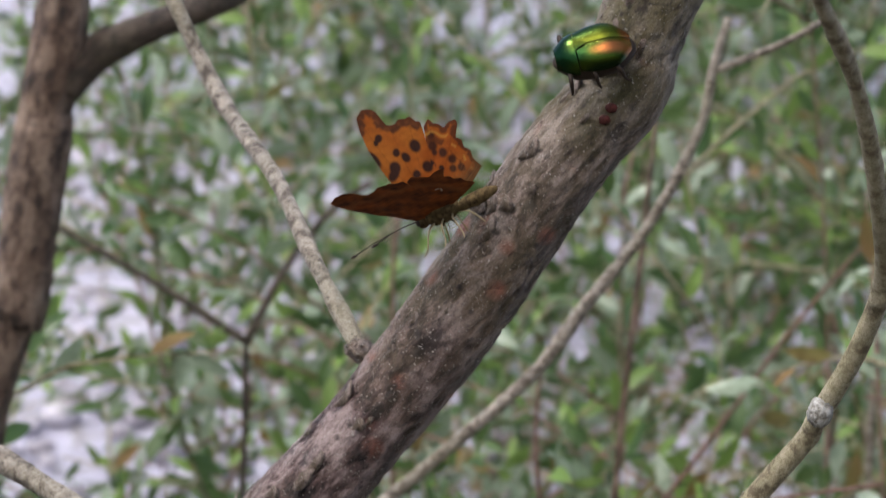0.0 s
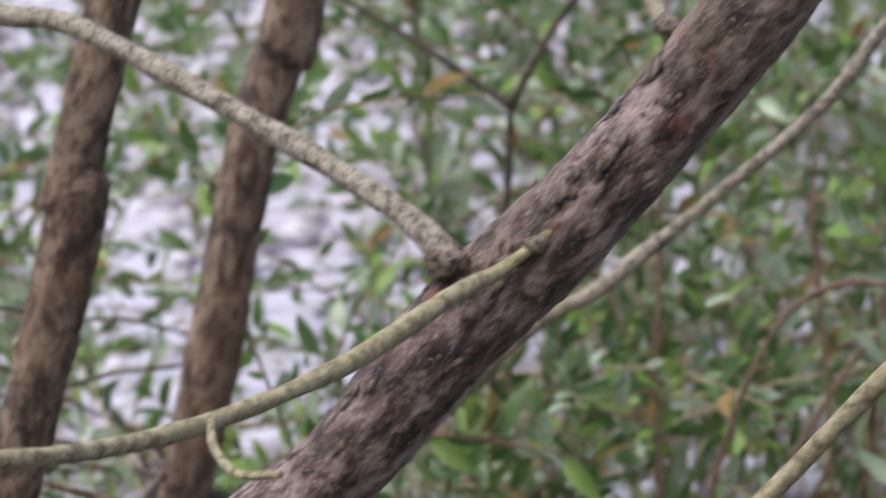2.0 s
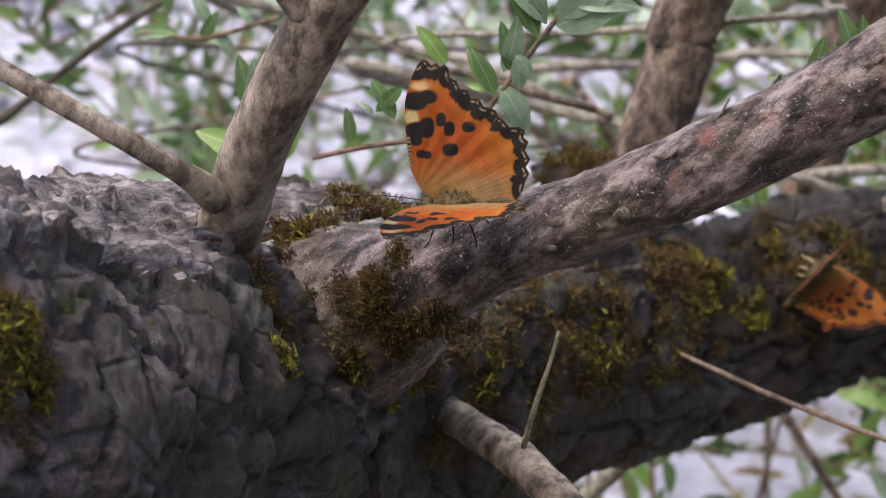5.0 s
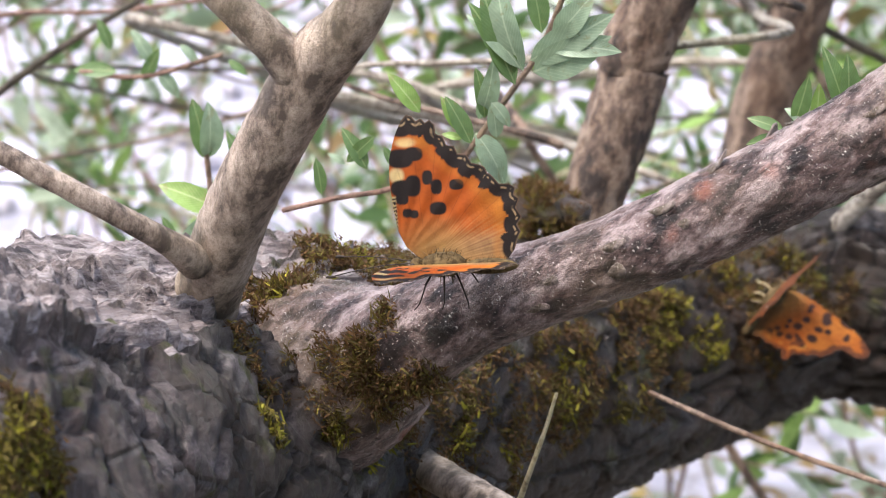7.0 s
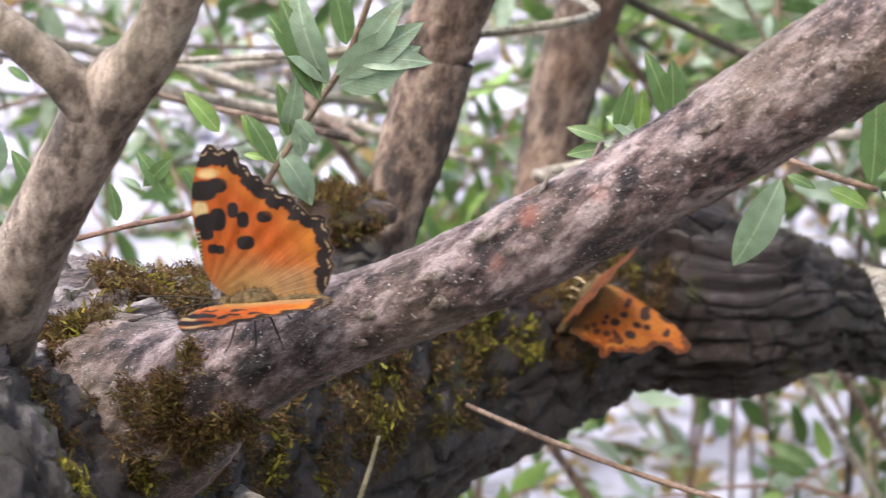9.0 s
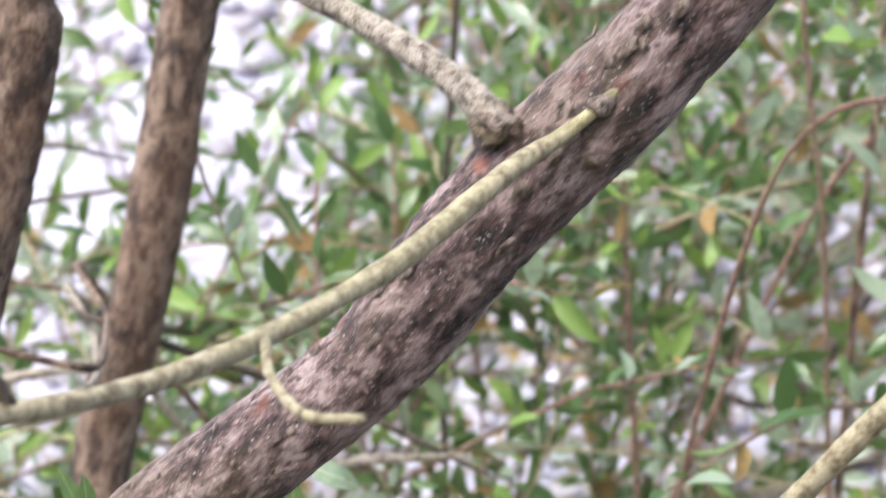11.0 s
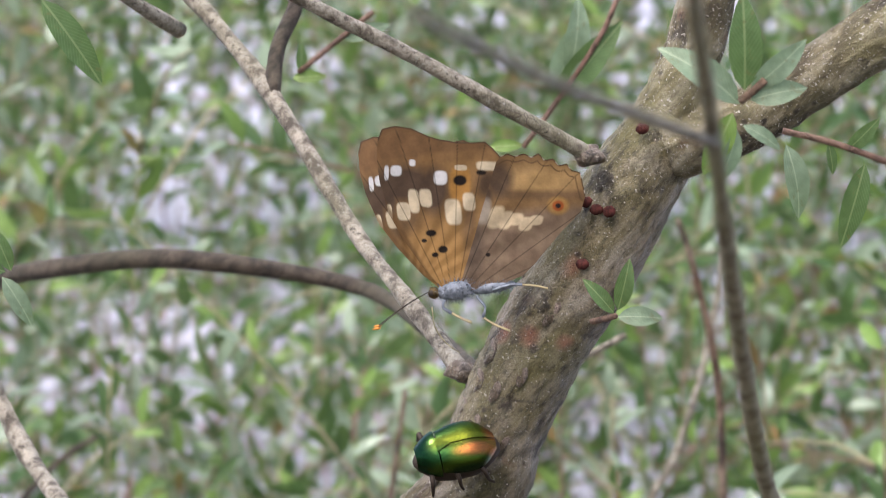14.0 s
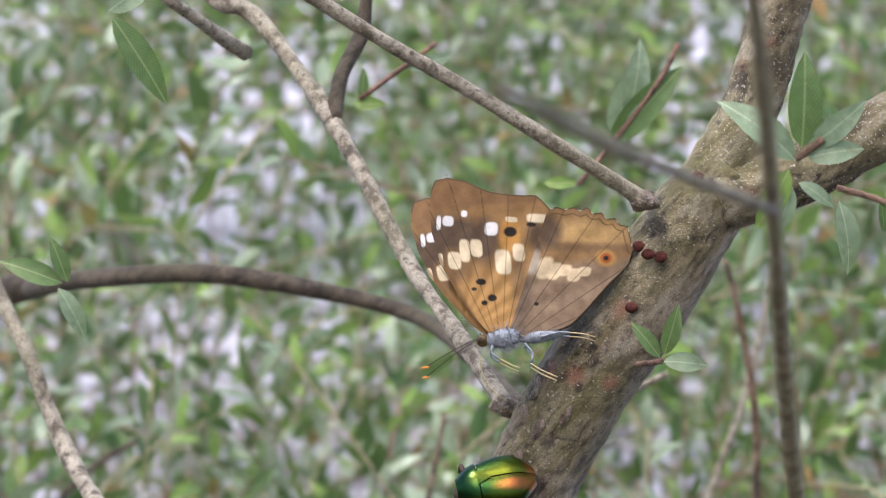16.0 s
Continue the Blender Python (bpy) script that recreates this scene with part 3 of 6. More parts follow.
def bark_scale(length, width, seed):
    """A torn, lifting scale of bark: a thin curled plate with a ragged rim."""
    top, low, n = [], [], 9
    for k in range(n):
        a = 2 * math.pi * k / n
        r = 1 + 0.35 * noise.noise(Vector((math.cos(a) * 2, math.sin(a) * 2, seed)))
        x, y = math.cos(a) * length * r, math.sin(a) * width * r
        z = 0.0011 * (x / length) ** 2 + 0.0003 * noise.noise(Vector((a, seed, 0)))
        top.append((x, y, z + 0.00018))
        low.append((x, y, z - 0.00018))
    verts = [*top, *low, (0, 0, 0.0003), (0, 0, -0.0002)]
    faces = [(k, (k + 1) % n, 2 * n) for k in range(n)] + [(n + (k + 1) % n, n + k, 2 * n + 1) for k in range(n)] + [(k, n + k, n + (k + 1) % n, (k + 1) % n) for k in range(n)]
    return mesh_of("bark_scale", verts, faces, [BARK])


SCALES = [bark_scale(l, w, k * 3.1) for k, (l, w) in enumerate(((0.0020, 0.0010), (0.0028, 0.0012), (0.0016, 0.0013), (0.0034, 0.0011)))]
rng = np.random.default_rng(31)
line = spline(MAIN, 0.001)
line = line[(line[:, 0] > -0.225) & (line[:, 0] < 0.03)]
for k in range(90):
    i = rng.integers(2, len(line) - 2)
    c, t = line[i], line[i + 1] - line[i - 1]
    t = Vector(t[:3]).normalized()
    side = Vector((0, -1, 0))
    up = side.cross(t).normalized()
    up = up if up.z > 0 else -up
    a = radians(rng.normal(35, 38))
    n = (up * math.sin(a) + side * math.cos(a)).normalized()
    ob = new("bark_scale", SCALES[k % 4])
    ob.parent = branch
    m = facing(t + n * rng.uniform(-0.1, 0.35) + up.cross(n) * rng.normal(0, 0.3), n + t * rng.normal(0, 0.25)).to_4x4()
    m.translation = Vector(c[:3]) + n * (c[3] * 0.985)
    ob.matrix_basis = m @ Matrix.Scale(rng.uniform(0.5, 1.1), 4)

# stems that rise from the lying trunk
STEM_A = [(-0.2882, 0.0200, -0.2125, 0.0073), (-0.2788, 0.0000, -0.1953, 0.0064), (-0.2689, -0.0120, -0.1742, 0.0060), (-0.2576, -0.0200, -0.1541, 0.0058), (-0.2504, -0.0240, -0.1423, 0.0057), (-0.2408, -0.0300, -0.1291, 0.0047), (-0.2268, -0.0350, -0.0925, 0.0057), (-0.2143, -0.0400, -0.0720, 0.0048), (-0.2120, -0.0400, -0.0685, 0.0046), (-0.2054, -0.0400, -0.0538, 0.0043)]
stem_a = limb("stem", STEM_A, SMOOTH_BARK, willow, "smooth grey-brown stem", sides=36, step=0.0015, lumps=0.14, fine=0.03, seed=8, crack=0.03)
for pts in ([(-0.2544, -0.0240, -0.1456, 0.0040), (-0.2584, -0.0270, -0.1396, 0.0034), (-0.2663, -0.0300, -0.1310, 0.0030), (-0.2751, -0.0300, -0.1239, 0.0026)], [(-0.2770, -0.0120, -0.1860, 0.0034), (-0.2805, -0.0200, -0.1794, 0.0024), (-0.2913, -0.0300, -0.1692, 0.0021), (-0.3046, -0.0350, -0.1606, 0.0019), (-0.3177, -0.0400, -0.1521, 0.0017)]):
    limb("side_twig", pts, SMOOTH_BARK, stem_a, sides=16, step=0.002, lumps=0.12, fine=0.04, seed=4)
STEM_B = [(-0.2537, 0.1900, -0.2557, 0.0081), (-0.2447, 0.1950, -0.2292, 0.0078), (-0.2386, 0.2000, -0.2073, 0.0078), (-0.2399, 0.2000, -0.2073, 0.0079), (-0.2261, 0.2000, -0.1686, 0.0077), (-0.2082, 0.2000, -0.1044, 0.0075), (-0.2124, 0.2000, -0.1109, 0.0072), (-0.2005, 0.2000, -0.0672, 0.0071), (-0.1927, 0.2000, -0.0429, 0.0065), (-0.1859, 0.2000, -0.0215, 0.0065)]
STEM_C = [(-0.2419, 0.3600, -0.3119, 0.0087), (-0.2375, 0.3700, -0.2783, 0.0087), (-0.2305, 0.3700, -0.2535, 0.0086), (-0.2189, 0.3700, -0.2157, 0.0085), (-0.2033, 0.3700, -0.1425, 0.0083), (-0.1919, 0.3700, -0.1067, 0.0084), (-0.1883, 0.3700, -0.1007, 0.0096), (-0.1779, 0.3700, -0.0488, 0.0095), (-0.1771, 0.3700, -0.0415, 0.0084), (-0.1726, 0.3700, -0.0237, 0.0088), (-0.1679, 0.3700, 0.0018, 0.0076)]
stem_b = limb("stem", STEM_B, STEM_BARK, willow, "brown flaking stem", sides=32, step=0.0015, lumps=0.18, fine=0.06, seed=9, crack=0.06)
stem_c = limb("stem", STEM_C, STEM_BARK, willow, "dark brown stem", sides=32, step=0.002, lumps=0.16, fine=0.05, seed=10, crack=0.05)
limb("side_branch", [(-0.1714, 0.3700, -0.0340, 0.0068), (-0.1607, 0.3700, -0.0247, 0.0058), (-0.1432, 0.3600, -0.0157, 0.0047), (-0.1127, 0.3400, -0.0023, 0.0039), (-0.1067, 0.2500, 0.0134, 0.0026), (-0.0898, 0.2200, 0.0228, 0.0023), (-0.0558, 0.2000, 0.0299, 0.0023), (-0.0128, 0.2000, 0.0240, 0.0020), (0.0050, 0.1600, 0.0214, 0.0017), (0.0143, 0.1000, 0.0257, 0.0014)], DARK_TWIG, stem_c, "dark brown bowed side branch", sides=20, step=0.002, lumps=0.15, fine=0.05, seed=11)
for nm, pts, mt, lab in (("broken_stub", [(-0.2734, 0.0850, -0.2571, 0.0035), (-0.2595, 0.0600, -0.2499, 0.0036), (-0.2452, 0.0450, -0.2482, 0.0040), (-0.2315, 0.0300, -0.2469, 0.0041), (-0.2220, 0.0200, -0.2480, 0.0040), (-0.2120, 0.0100, -0.2500, 0.0038)], SMOOTH_BARK, "pale broken stub"), ("dry_twig", [(-0.2209, 0.1300, -0.2602, 0.0005), (-0.2071, 0.1150, -0.2581, 0.0006), (-0.1977, 0.1100, -0.2590, 0.0006), (-0.1806, 0.1000, -0.2595, 0.0006), (-0.1606, 0.0900, -0.2600, 0.0006)], STEM_BARK, "thin dry twig"), ("dry_twig", [(-0.2110, -0.0140, -0.2034, 0.0003), (-0.2133, -0.0120, -0.2112, 0.0004), (-0.2162, -0.0100, -0.2199, 0.0005), (-0.2209, 0.0000, -0.2323, 0.0006)], GREEN_TWIG, "thin straw-coloured twig"), ("dry_twig", [(-0.1413, 0.2000, -0.2546, 0.0013), (-0.1366, 0.1800, -0.2559, 0.0013), (-0.1338, 0.1700, -0.2694, 0.0013)], TWIG_BARK, "thin dry twig")):
    limb(nm, pts, mt, fallen_trunk, lab, sides=14, step=0.002, lumps=0.2, fine=0.06, seed=12, freq=150)

burr = lump("burr", (-0.2549, 0.1700, -0.2343), (0.012, 0.008, 0.0042), LOG_BARK, fallen_trunk, "mossy burr", 5)

# free twigs of the shrubs about the branch, each with its own foot in the ground
def loose_twig(points, mat, label, foot):
    """A twig that rises from its foot on the ground."""
    p0, p1 = np.array(points[0]), np.array(points[1])
    lead = p0 + (p0 - p1) / np.linalg.norm((p0 - p1)[:3]) * 0.06
    lead[3] = p0[3]
    mid = (lead + np.array((*foot, -0.62, p0[3] * 1.4))) / 2
    ob = limb("twig", [(*foot, -0.63, p0[3] * 1.4), tuple(mid), tuple(lead), *points], mat, None, sides=14, step=0.003, lumps=0.2, fine=0.08, seed=len(points), freq=160)
    return tagged(ob, label, "twig", "upright twigs")


knot_twig = loose_twig([(-0.0824, -0.0300, -0.1718, 0.0020), (-0.0697, -0.0400, -0.1574, 0.0020), (-0.0542, -0.0500, -0.1411, 0.0018), (0.0351, -0.0650, -0.0396, 0.0020), (0.0496, -0.0700, -0.0195, 0.0019), (0.0593, -0.0800, 0.0032, 0.0018), (0.0586, -0.1000, 0.0241, 0.0016), (0.0544, -0.1200, 0.0470, 0.0015), (0.0471, -0.1500, 0.0681, 0.0014), (0.0395, -0.1900, 0.0941, 0.0011), (0.0332, -0.2300, 0.1165, 0.0010), (0.0273, -0.2700, 0.1362, 0.0009), (0.0216, -0.3100, 0.1531, 0.0008), (0.0186, -0.3300, 0.1616, 0.0007)], GREEN_TWIG, "olive-green upright twig with a pale knot", (-0.22, 0.05))
lump("knot", (0.0492, -0.0720, -0.0195), (0.0023, 0.0018, 0.0026), PALE_KNOT, knot_twig, "pale grey knot", 3)
limb("side_twig", [(0.0589, -0.0800, 0.0014, 0.0014), (0.0632, -0.0850, 0.0100, 0.0012), (0.0660, -0.0900, 0.0175, 0.0011)], GREEN_TWIG, knot_twig, "short broken side twig", sides=10, step=0.002, lumps=0.2, seed=2)
limb("side_twig", [(0.0293, -0.2600, 0.1304, 0.0006), (0.0194, -0.2900, 0.1376, 0.0006), (0.0092, -0.3200, 0.1449, 0.0006), (0.0024, -0.3400, 0.1504, 0.0006), (-0.0041, -0.3600, 0.1558, 0.0005)], TWIG_BARK, knot_twig, "thin grey side twig", sides=10, step=0.002, lumps=0.2, seed=3)
lichen_twig = loose_twig([(-0.0842, 0.2600, -0.1473, 0.0022), (-0.0746, 0.2600, -0.1393, 0.0022), (-0.0541, 0.2600, -0.1226, 0.0020), (-0.0245, 0.2600, -0.0968, 0.0018), (-0.0090, 0.2600, -0.0768, 0.0017), (0.0079, 0.2600, -0.0554, 0.0015), (0.0216, 0.2600, -0.0298, 0.0013), (0.0255, 0.2600, -0.0134, 0.0012), (0.0298, 0.2600, 0.0004, 0.0012)], TWIG_BARK, "pale twig crusted with grey lichen", (-0.5, 0.28))
y_twig = loose_twig([(-0.1597, 0.6000, -0.2508, 0.0011), (-0.1559, 0.6000, -0.2074, 0.0013), (-0.1538, 0.6000, -0.1698, 0.0012)], DARK_TWIG, "dark forked twig in the shrub", (-0.17, 0.62))
limb("side_twig", [(-0.1538, 0.6000, -0.1698, 0.0017), (-0.1377, 0.6000, -0.1413, 0.0014), (-0.1204, 0.6000, -0.1204, 0.0012), (-0.1056, 0.6000, -0.1101, 0.0010)], DARK_TWIG, y_twig, sides=8, step=0.004, lumps=0.2, seed=2)
limb("side_twig", [(-0.1538, 0.6000, -0.1698, 0.0017), (-0.1799, 0.6000, -0.1516, 0.0015), (-0.2043, 0.6000, -0.1365, 0.0014), (-0.2227, 0.6000, -0.1258, 0.0012)], DARK_TWIG, y_twig, sides=8, step=0.004, lumps=0.2, seed=2)

# thin twigs that cross the gravel behind the stems
for pts, mt, lab, foot in (
    ([(-0.2348, 0.3600, -0.2406, 0.0013), (-0.2090, 0.2300, -0.2061, 0.0011), (-0.2354, 0.2100, -0.2062, 0.0011), (-0.2583, 0.2100, -0.2104, 0.0010), (-0.2816, 0.2100, -0.2134, 0.0008), (-0.3053, 0.2100, -0.2160, 0.0007), (-0.3173, 0.2100, -0.2192, 0.0006)], TWIG_BARK, "thin brown twig crossing behind the stems", (-0.04, 0.50)),
    ([(-0.2998, 0.3600, -0.2792, 0.0013), (-0.2594, 0.2100, -0.2322, 0.0011), (-0.2580, 0.1900, -0.2244, 0.0010), (-0.2767, 0.1900, -0.2211, 0.0008), (-0.2956, 0.1900, -0.2178, 0.0007), (-0.3132, 0.1900, -0.2130, 0.0006)], STEM_BARK, "thin brown twig crossing behind the stems", (-0.12, 0.48)),
    ([(-0.4489, 0.2600, -0.2709, 0.0013), (-0.4382, 0.2600, -0.2633, 0.0013), (-0.4172, 0.2600, -0.2452, 0.0011), (-0.4002, 0.2600, -0.2324, 0.0009), (-0.3784, 0.2600, -0.2180, 0.0008), (-0.3670, 0.2600, -0.2108, 0.0006)], DARK_TWIG, "thin dark twig over the gravel", (-0.42, 0.30)),
    ([(-0.4583, 0.2900, -0.2417, 0.0008), (-0.4249, 0.2900, -0.2343, 0.0008), (-0.3991, 0.2900, -0.2318, 0.0006), (-0.3554, 0.2900, -0.2232, 0.0006)], RED_TWIG, "thin reddish twig over the gravel", (-0.42, 0.33)),
    ([(-0.2309, 0.3600, -0.2343, 0.0011), (-0.2071, 0.2400, -0.2026, 0.0010), (-0.2063, 0.2100, -0.1931, 0.0010), (-0.2274, 0.2100, -0.1879, 0.0008), (-0.2431, 0.2100, -0.1807, 0.0007)], STEM_BARK, "thin brown twig crossing behind the stems", (-0.02, 0.50)),
    ([(0.0982, 0.4000, -0.1040, 0.0013), (0.0971, 0.4000, -0.0886, 0.0013), (0.0937, 0.4000, -0.0427, 0.0012), (0.0857, 0.4000, -0.0093, 0.0010), (0.0805, 0.4000, 0.0057, 0.0008)], STEM_BARK, "thin upright brown twig in the shrub", (0.16, 0.42)),
    ([(0.0910, 0.5000, -0.0885, 0.0013), (0.0973, 0.5000, -0.0658, 0.0013), (0.1016, 0.5000, -0.0433, 0.0011), (0.1050, 0.5000, -0.0172, 0.0009)], TWIG_BARK, "thin upright grey twig in the shrub", (0.06, 0.52)),
):
    loose_twig(pts, mt, lab, foot)
for pts, mt, lab, foot in (
    ([(-0.0055, 0.5000, -0.2129, 0.0010), (0.0197, 0.5000, -0.1793, 0.0009), (0.0464, 0.5000, -0.1424, 0.0008), (0.0764, 0.5000, -0.1061, 0.0006)], RED_TWIG, "reddish willow shoot slanting through the shrub", (-0.20, 0.52)),
    ([(-0.0151, 0.5000, -0.2129, 0.0013), (-0.0095, 0.5000, -0.1616, 0.0012), (-0.0031, 0.5000, -0.1131, 0.0011), (0.0022, 0.5000, -0.0693, 0.0009)], STEM_BARK, "thin upright brown twig in the shrub", (-0.05, 0.52)),
    ([(-0.0349, 0.4500, -0.2001, 0.0009), (-0.0370, 0.4500, -0.1678, 0.0008), (-0.0346, 0.4500, -0.1414, 0.0006)], RED_TWIG, "thin upright reddish twig in the shrub", (-0.03, 0.47)),
    ([(0.0100, 0.3000, -0.1559, 0.0008), (0.0370, 0.3000, -0.1444, 0.0007), (0.0713, 0.3000, -0.1388, 0.0006)], RED_TWIG, "thin reddish twig lying across the shrub", (-0.15, 0.34)),
    ([(0.0569, 0.6000, -0.2423, 0.0012), (0.0632, 0.6000, -0.1869, 0.0011), (0.0603, 0.6000, -0.1491, 0.0009)], STEM_BARK, "thin upright brown twig in the shrub", (0.05, 0.62)),
    ([(-0.0954, 0.5500, -0.2150, 0.0010), (-0.0931, 0.5500, -0.1369, 0.0008), (-0.0904, 0.5500, -0.1127, 0.0007)], RED_TWIG, "thin upright reddish twig in the shrub", (-0.09, 0.57)),
):
    loose_twig(pts, mt, lab, foot)
# low twigs that lie nearly level over the gravel behind the trunk
for k, (a, b, c, r) in enumerate((
    ((-0.4008, 0.4000, -0.2801), (-0.3624, 0.4000, -0.2754), (-0.3249, 0.4000, -0.2738), 0.0007),
    ((-0.4182, 0.4000, -0.3018), (-0.3903, 0.4000, -0.2916), (-0.3631, 0.4000, -0.2845), 0.0006),
    ((-0.3223, 0.4500, -0.2135), (-0.3080, 0.4500, -0.2103), (-0.2939, 0.4500, -0.2102), 0.0006),
    ((-0.2735, 0.4500, -0.2108), (-0.2614, 0.4500, -0.2106), (-0.2496, 0.4500, -0.2132), 0.0007),
    ((-0.2861, 0.4200, -0.2773), (-0.2674, 0.4200, -0.2729), (-0.2490, 0.4200, -0.2715), 0.0016),
    ((-0.3136, 0.3600, -0.2784), (-0.2932, 0.3600, -0.2807), (-0.2731, 0.3600, -0.2860), 0.0018),
    ((-0.3068, 0.4500, -0.3094), (-0.2853, 0.4500, -0.3021), (-0.2643, 0.4500, -0.2981), 0.0005),
    ((-0.3970, 0.4500, -0.2581), (-0.3769, 0.4500, -0.2522), (-0.3572, 0.4500, -0.2494), 0.0006),
    ((-0.3907, 0.5000, -0.2761), (-0.3810, 0.5000, -0.2686), (-0.3716, 0.5000, -0.2644), 0.0006),
    ((-0.2969, 0.5000, -0.2488), (-0.2791, 0.5000, -0.2435), (-0.2615, 0.5000, -0.2413), 0.0009),
    ((-0.2812, 0.4800, -0.2653), (-0.2707, 0.4800, -0.2669), (-0.2603, 0.4800, -0.2716), 0.0010),
    ((-0.1814, 0.3600, -0.2807), (-0.1628, 0.3600, -0.2768), (-0.1444, 0.3600, -0.2758), 0.0017),
    ((-0.1914, 0.4000, -0.2678), (-0.1689, 0.4000, -0.2765), (-0.1467, 0.4000, -0.2881), 0.0013),
    ((-0.3489, 0.3400, -0.2584), (-0.3313, 0.3400, -0.2608), (-0.3141, 0.3400, -0.2661), 0.0015),
    ((-0.1333, 0.3000, -0.2964), (-0.1729, 0.3000, -0.2860), (-0.2065, 0.3000, -0.2773), 0.0026),
)):
    mt, lab = ((DARK_TWIG, "thin dark twig lying low over the gravel"), (STEM_BARK, "thin brown twig lying low over the gravel"), (RED_TWIG, "thin reddish twig lying low over the gravel"))[k % 3] if r < 0.0015 else (TWIG_BARK, "dry grey-brown branch lying low behind the trunk")
    far = np.array(c) + (np.array(c) - np.array(b)) * 0.8
    loose_twig([(*a, r), (*b, r * 0.9), (*c, r * 0.75), (*far, r * 0.5)], mt, lab, (a[0] - 0.04 if c[0] > a[0] else a[0] + 0.04, a[1] + 0.9))
limb("side_twig", [(0.0255, 0.2600, -0.0140, 0.0012), (0.0356, 0.2600, -0.0102, 0.0011), (0.0460, 0.2600, -0.0058, 0.0010), (0.0564, 0.2600, 0.0001, 0.0009)], TWIG_BARK, lichen_twig, "grey side twig", sides=10, step=0.002, lumps=0.2, seed=6)

# ---- leaf sprays close to the branch: every leaf an object ----
LEAF_MESHES = []
for k, (l, w, mt) in enumerate(((0.019, 0.0068, SPRAY_LEAF), (0.022, 0.0075, SPRAY_PALE), (0.015, 0.0058, SPRAY_FRESH), (0.017, 0.0075, SPRAY_PALE), (0.023, 0.0066, SPRAY_LEAF))):
    lv, lf = leaf_shape(l, w, 0.3, 0.5 if k % 2 else 0.25, 8)
    LEAF_MESHES.append(mesh_of("leaf", lv, lf, [mt]))


def spray(parent, stalk, leaves, mat=RED_TWIG, r=0.0006):
    """A leafy shoot: stalk points and leaves as (share along the stalk, direction, facing, mesh, scale)."""
    if stalk:
        limb("shoot", [(*p, r) for p in stalk], mat, parent, sides=8, step=0.002, lumps=0.1)
    for at, d, n, k, sc in leaves:
        ob = new("leaf", LEAF_MESHES[k])
        ob.parent = parent
        m = facing(d, n).to_4x4()
        m.translation = Vector(at)
        ob.matrix_basis = m @ Matrix.Scale(sc, 4)


spray(fallen_trunk, [(-0.2255, 0.0600, -0.1489), (-0.2307, 0.0600, -0.1627), (-0.2361, 0.0550, -0.1717), (-0.2420, 0.0500, -0.1809), (-0.2469, 0.0500, -0.1893)], [((-0.2333, 0.0500, -0.1678), (-0.4898, 0.0000, 0.8719), (0.6115, -0.6404, 0.4648), 4, 0.79), ((-0.2328, 0.0500, -0.1655), (-0.3228, 0.0000, 0.9465), (-0.3147, -0.8411, 0.4398), 1, 0.88), ((-0.2312, 0.0500, -0.1632), (0.8400, 0.0000, 0.5426), (0.6115, -0.6404, 0.4648), 1, 0.84), ((-0.2306, 0.0500, -0.1654), (0.8812, 0.0000, 0.4728), (0.7183, -0.5486, 0.4279), 3, 0.97), ((-0.2286, 0.0500, -0.1574), (-0.1946, 0.0000, 0.9809), (0.3883, -0.7702, 0.5060), 0, 0.64), ((-0.2382, 0.0500, -0.1715), (0.6376, 0.0000, -0.7704), (0.2992, -0.8049, 0.5125), 3, 0.36), ((-0.2409, 0.0500, -0.1780), (0.5401, 0.0000, -0.8416), (0.4708, -0.7300, 0.4953), 3, 0.68), ((-0.2420, 0.0500, -0.1803), (-0.4838, 0.0000, 0.8752), (0.3883, -0.7702, 0.5060), 0, 0.55), ((-0.2404, 0.0500, -0.1757), (0.2548, 0.0000, 0.9670), (0.5454, -0.6862, 0.4813), 1, 0.56), ((-0.2393, 0.0500, -0.1750), (-0.1743, 0.0000, 0.9847), (0.5454, -0.6862, 0.4813), 0, 0.53)])
spray(fallen_trunk, [(-0.2797, 0.0500, -0.1971), (-0.2683, 0.0500, -0.1935), (-0.2581, 0.0500, -0.1908), (-0.2503, 0.0500, -0.1861)], [((-0.2626, 0.0500, -0.1872), (-0.5282, 0.0000, 0.8491), (0.3883, -0.7702, 0.5060), 0, 0.50), ((-0.2935, 0.0500, -0.1975), (-0.9536, 0.0000, 0.3011), (0.3883, -0.7702, 0.5060), 2, 0.81), ((-0.2717, 0.0500, -0.1932), (-0.1471, 0.0000, 0.9891), (0.4708, -0.7300, 0.4953), 0, 0.39), ((-0.2671, 0.0500, -0.1865), (-0.8611, 0.0000, 0.5084), (0.3883, -0.7702, 0.5060), 1, 0.18), ((-0.2593, 0.0500, -0.1824), (0.4582, 0.0000, -0.8889), (0.3883, -0.7702, 0.5060), 0, 0.26)])
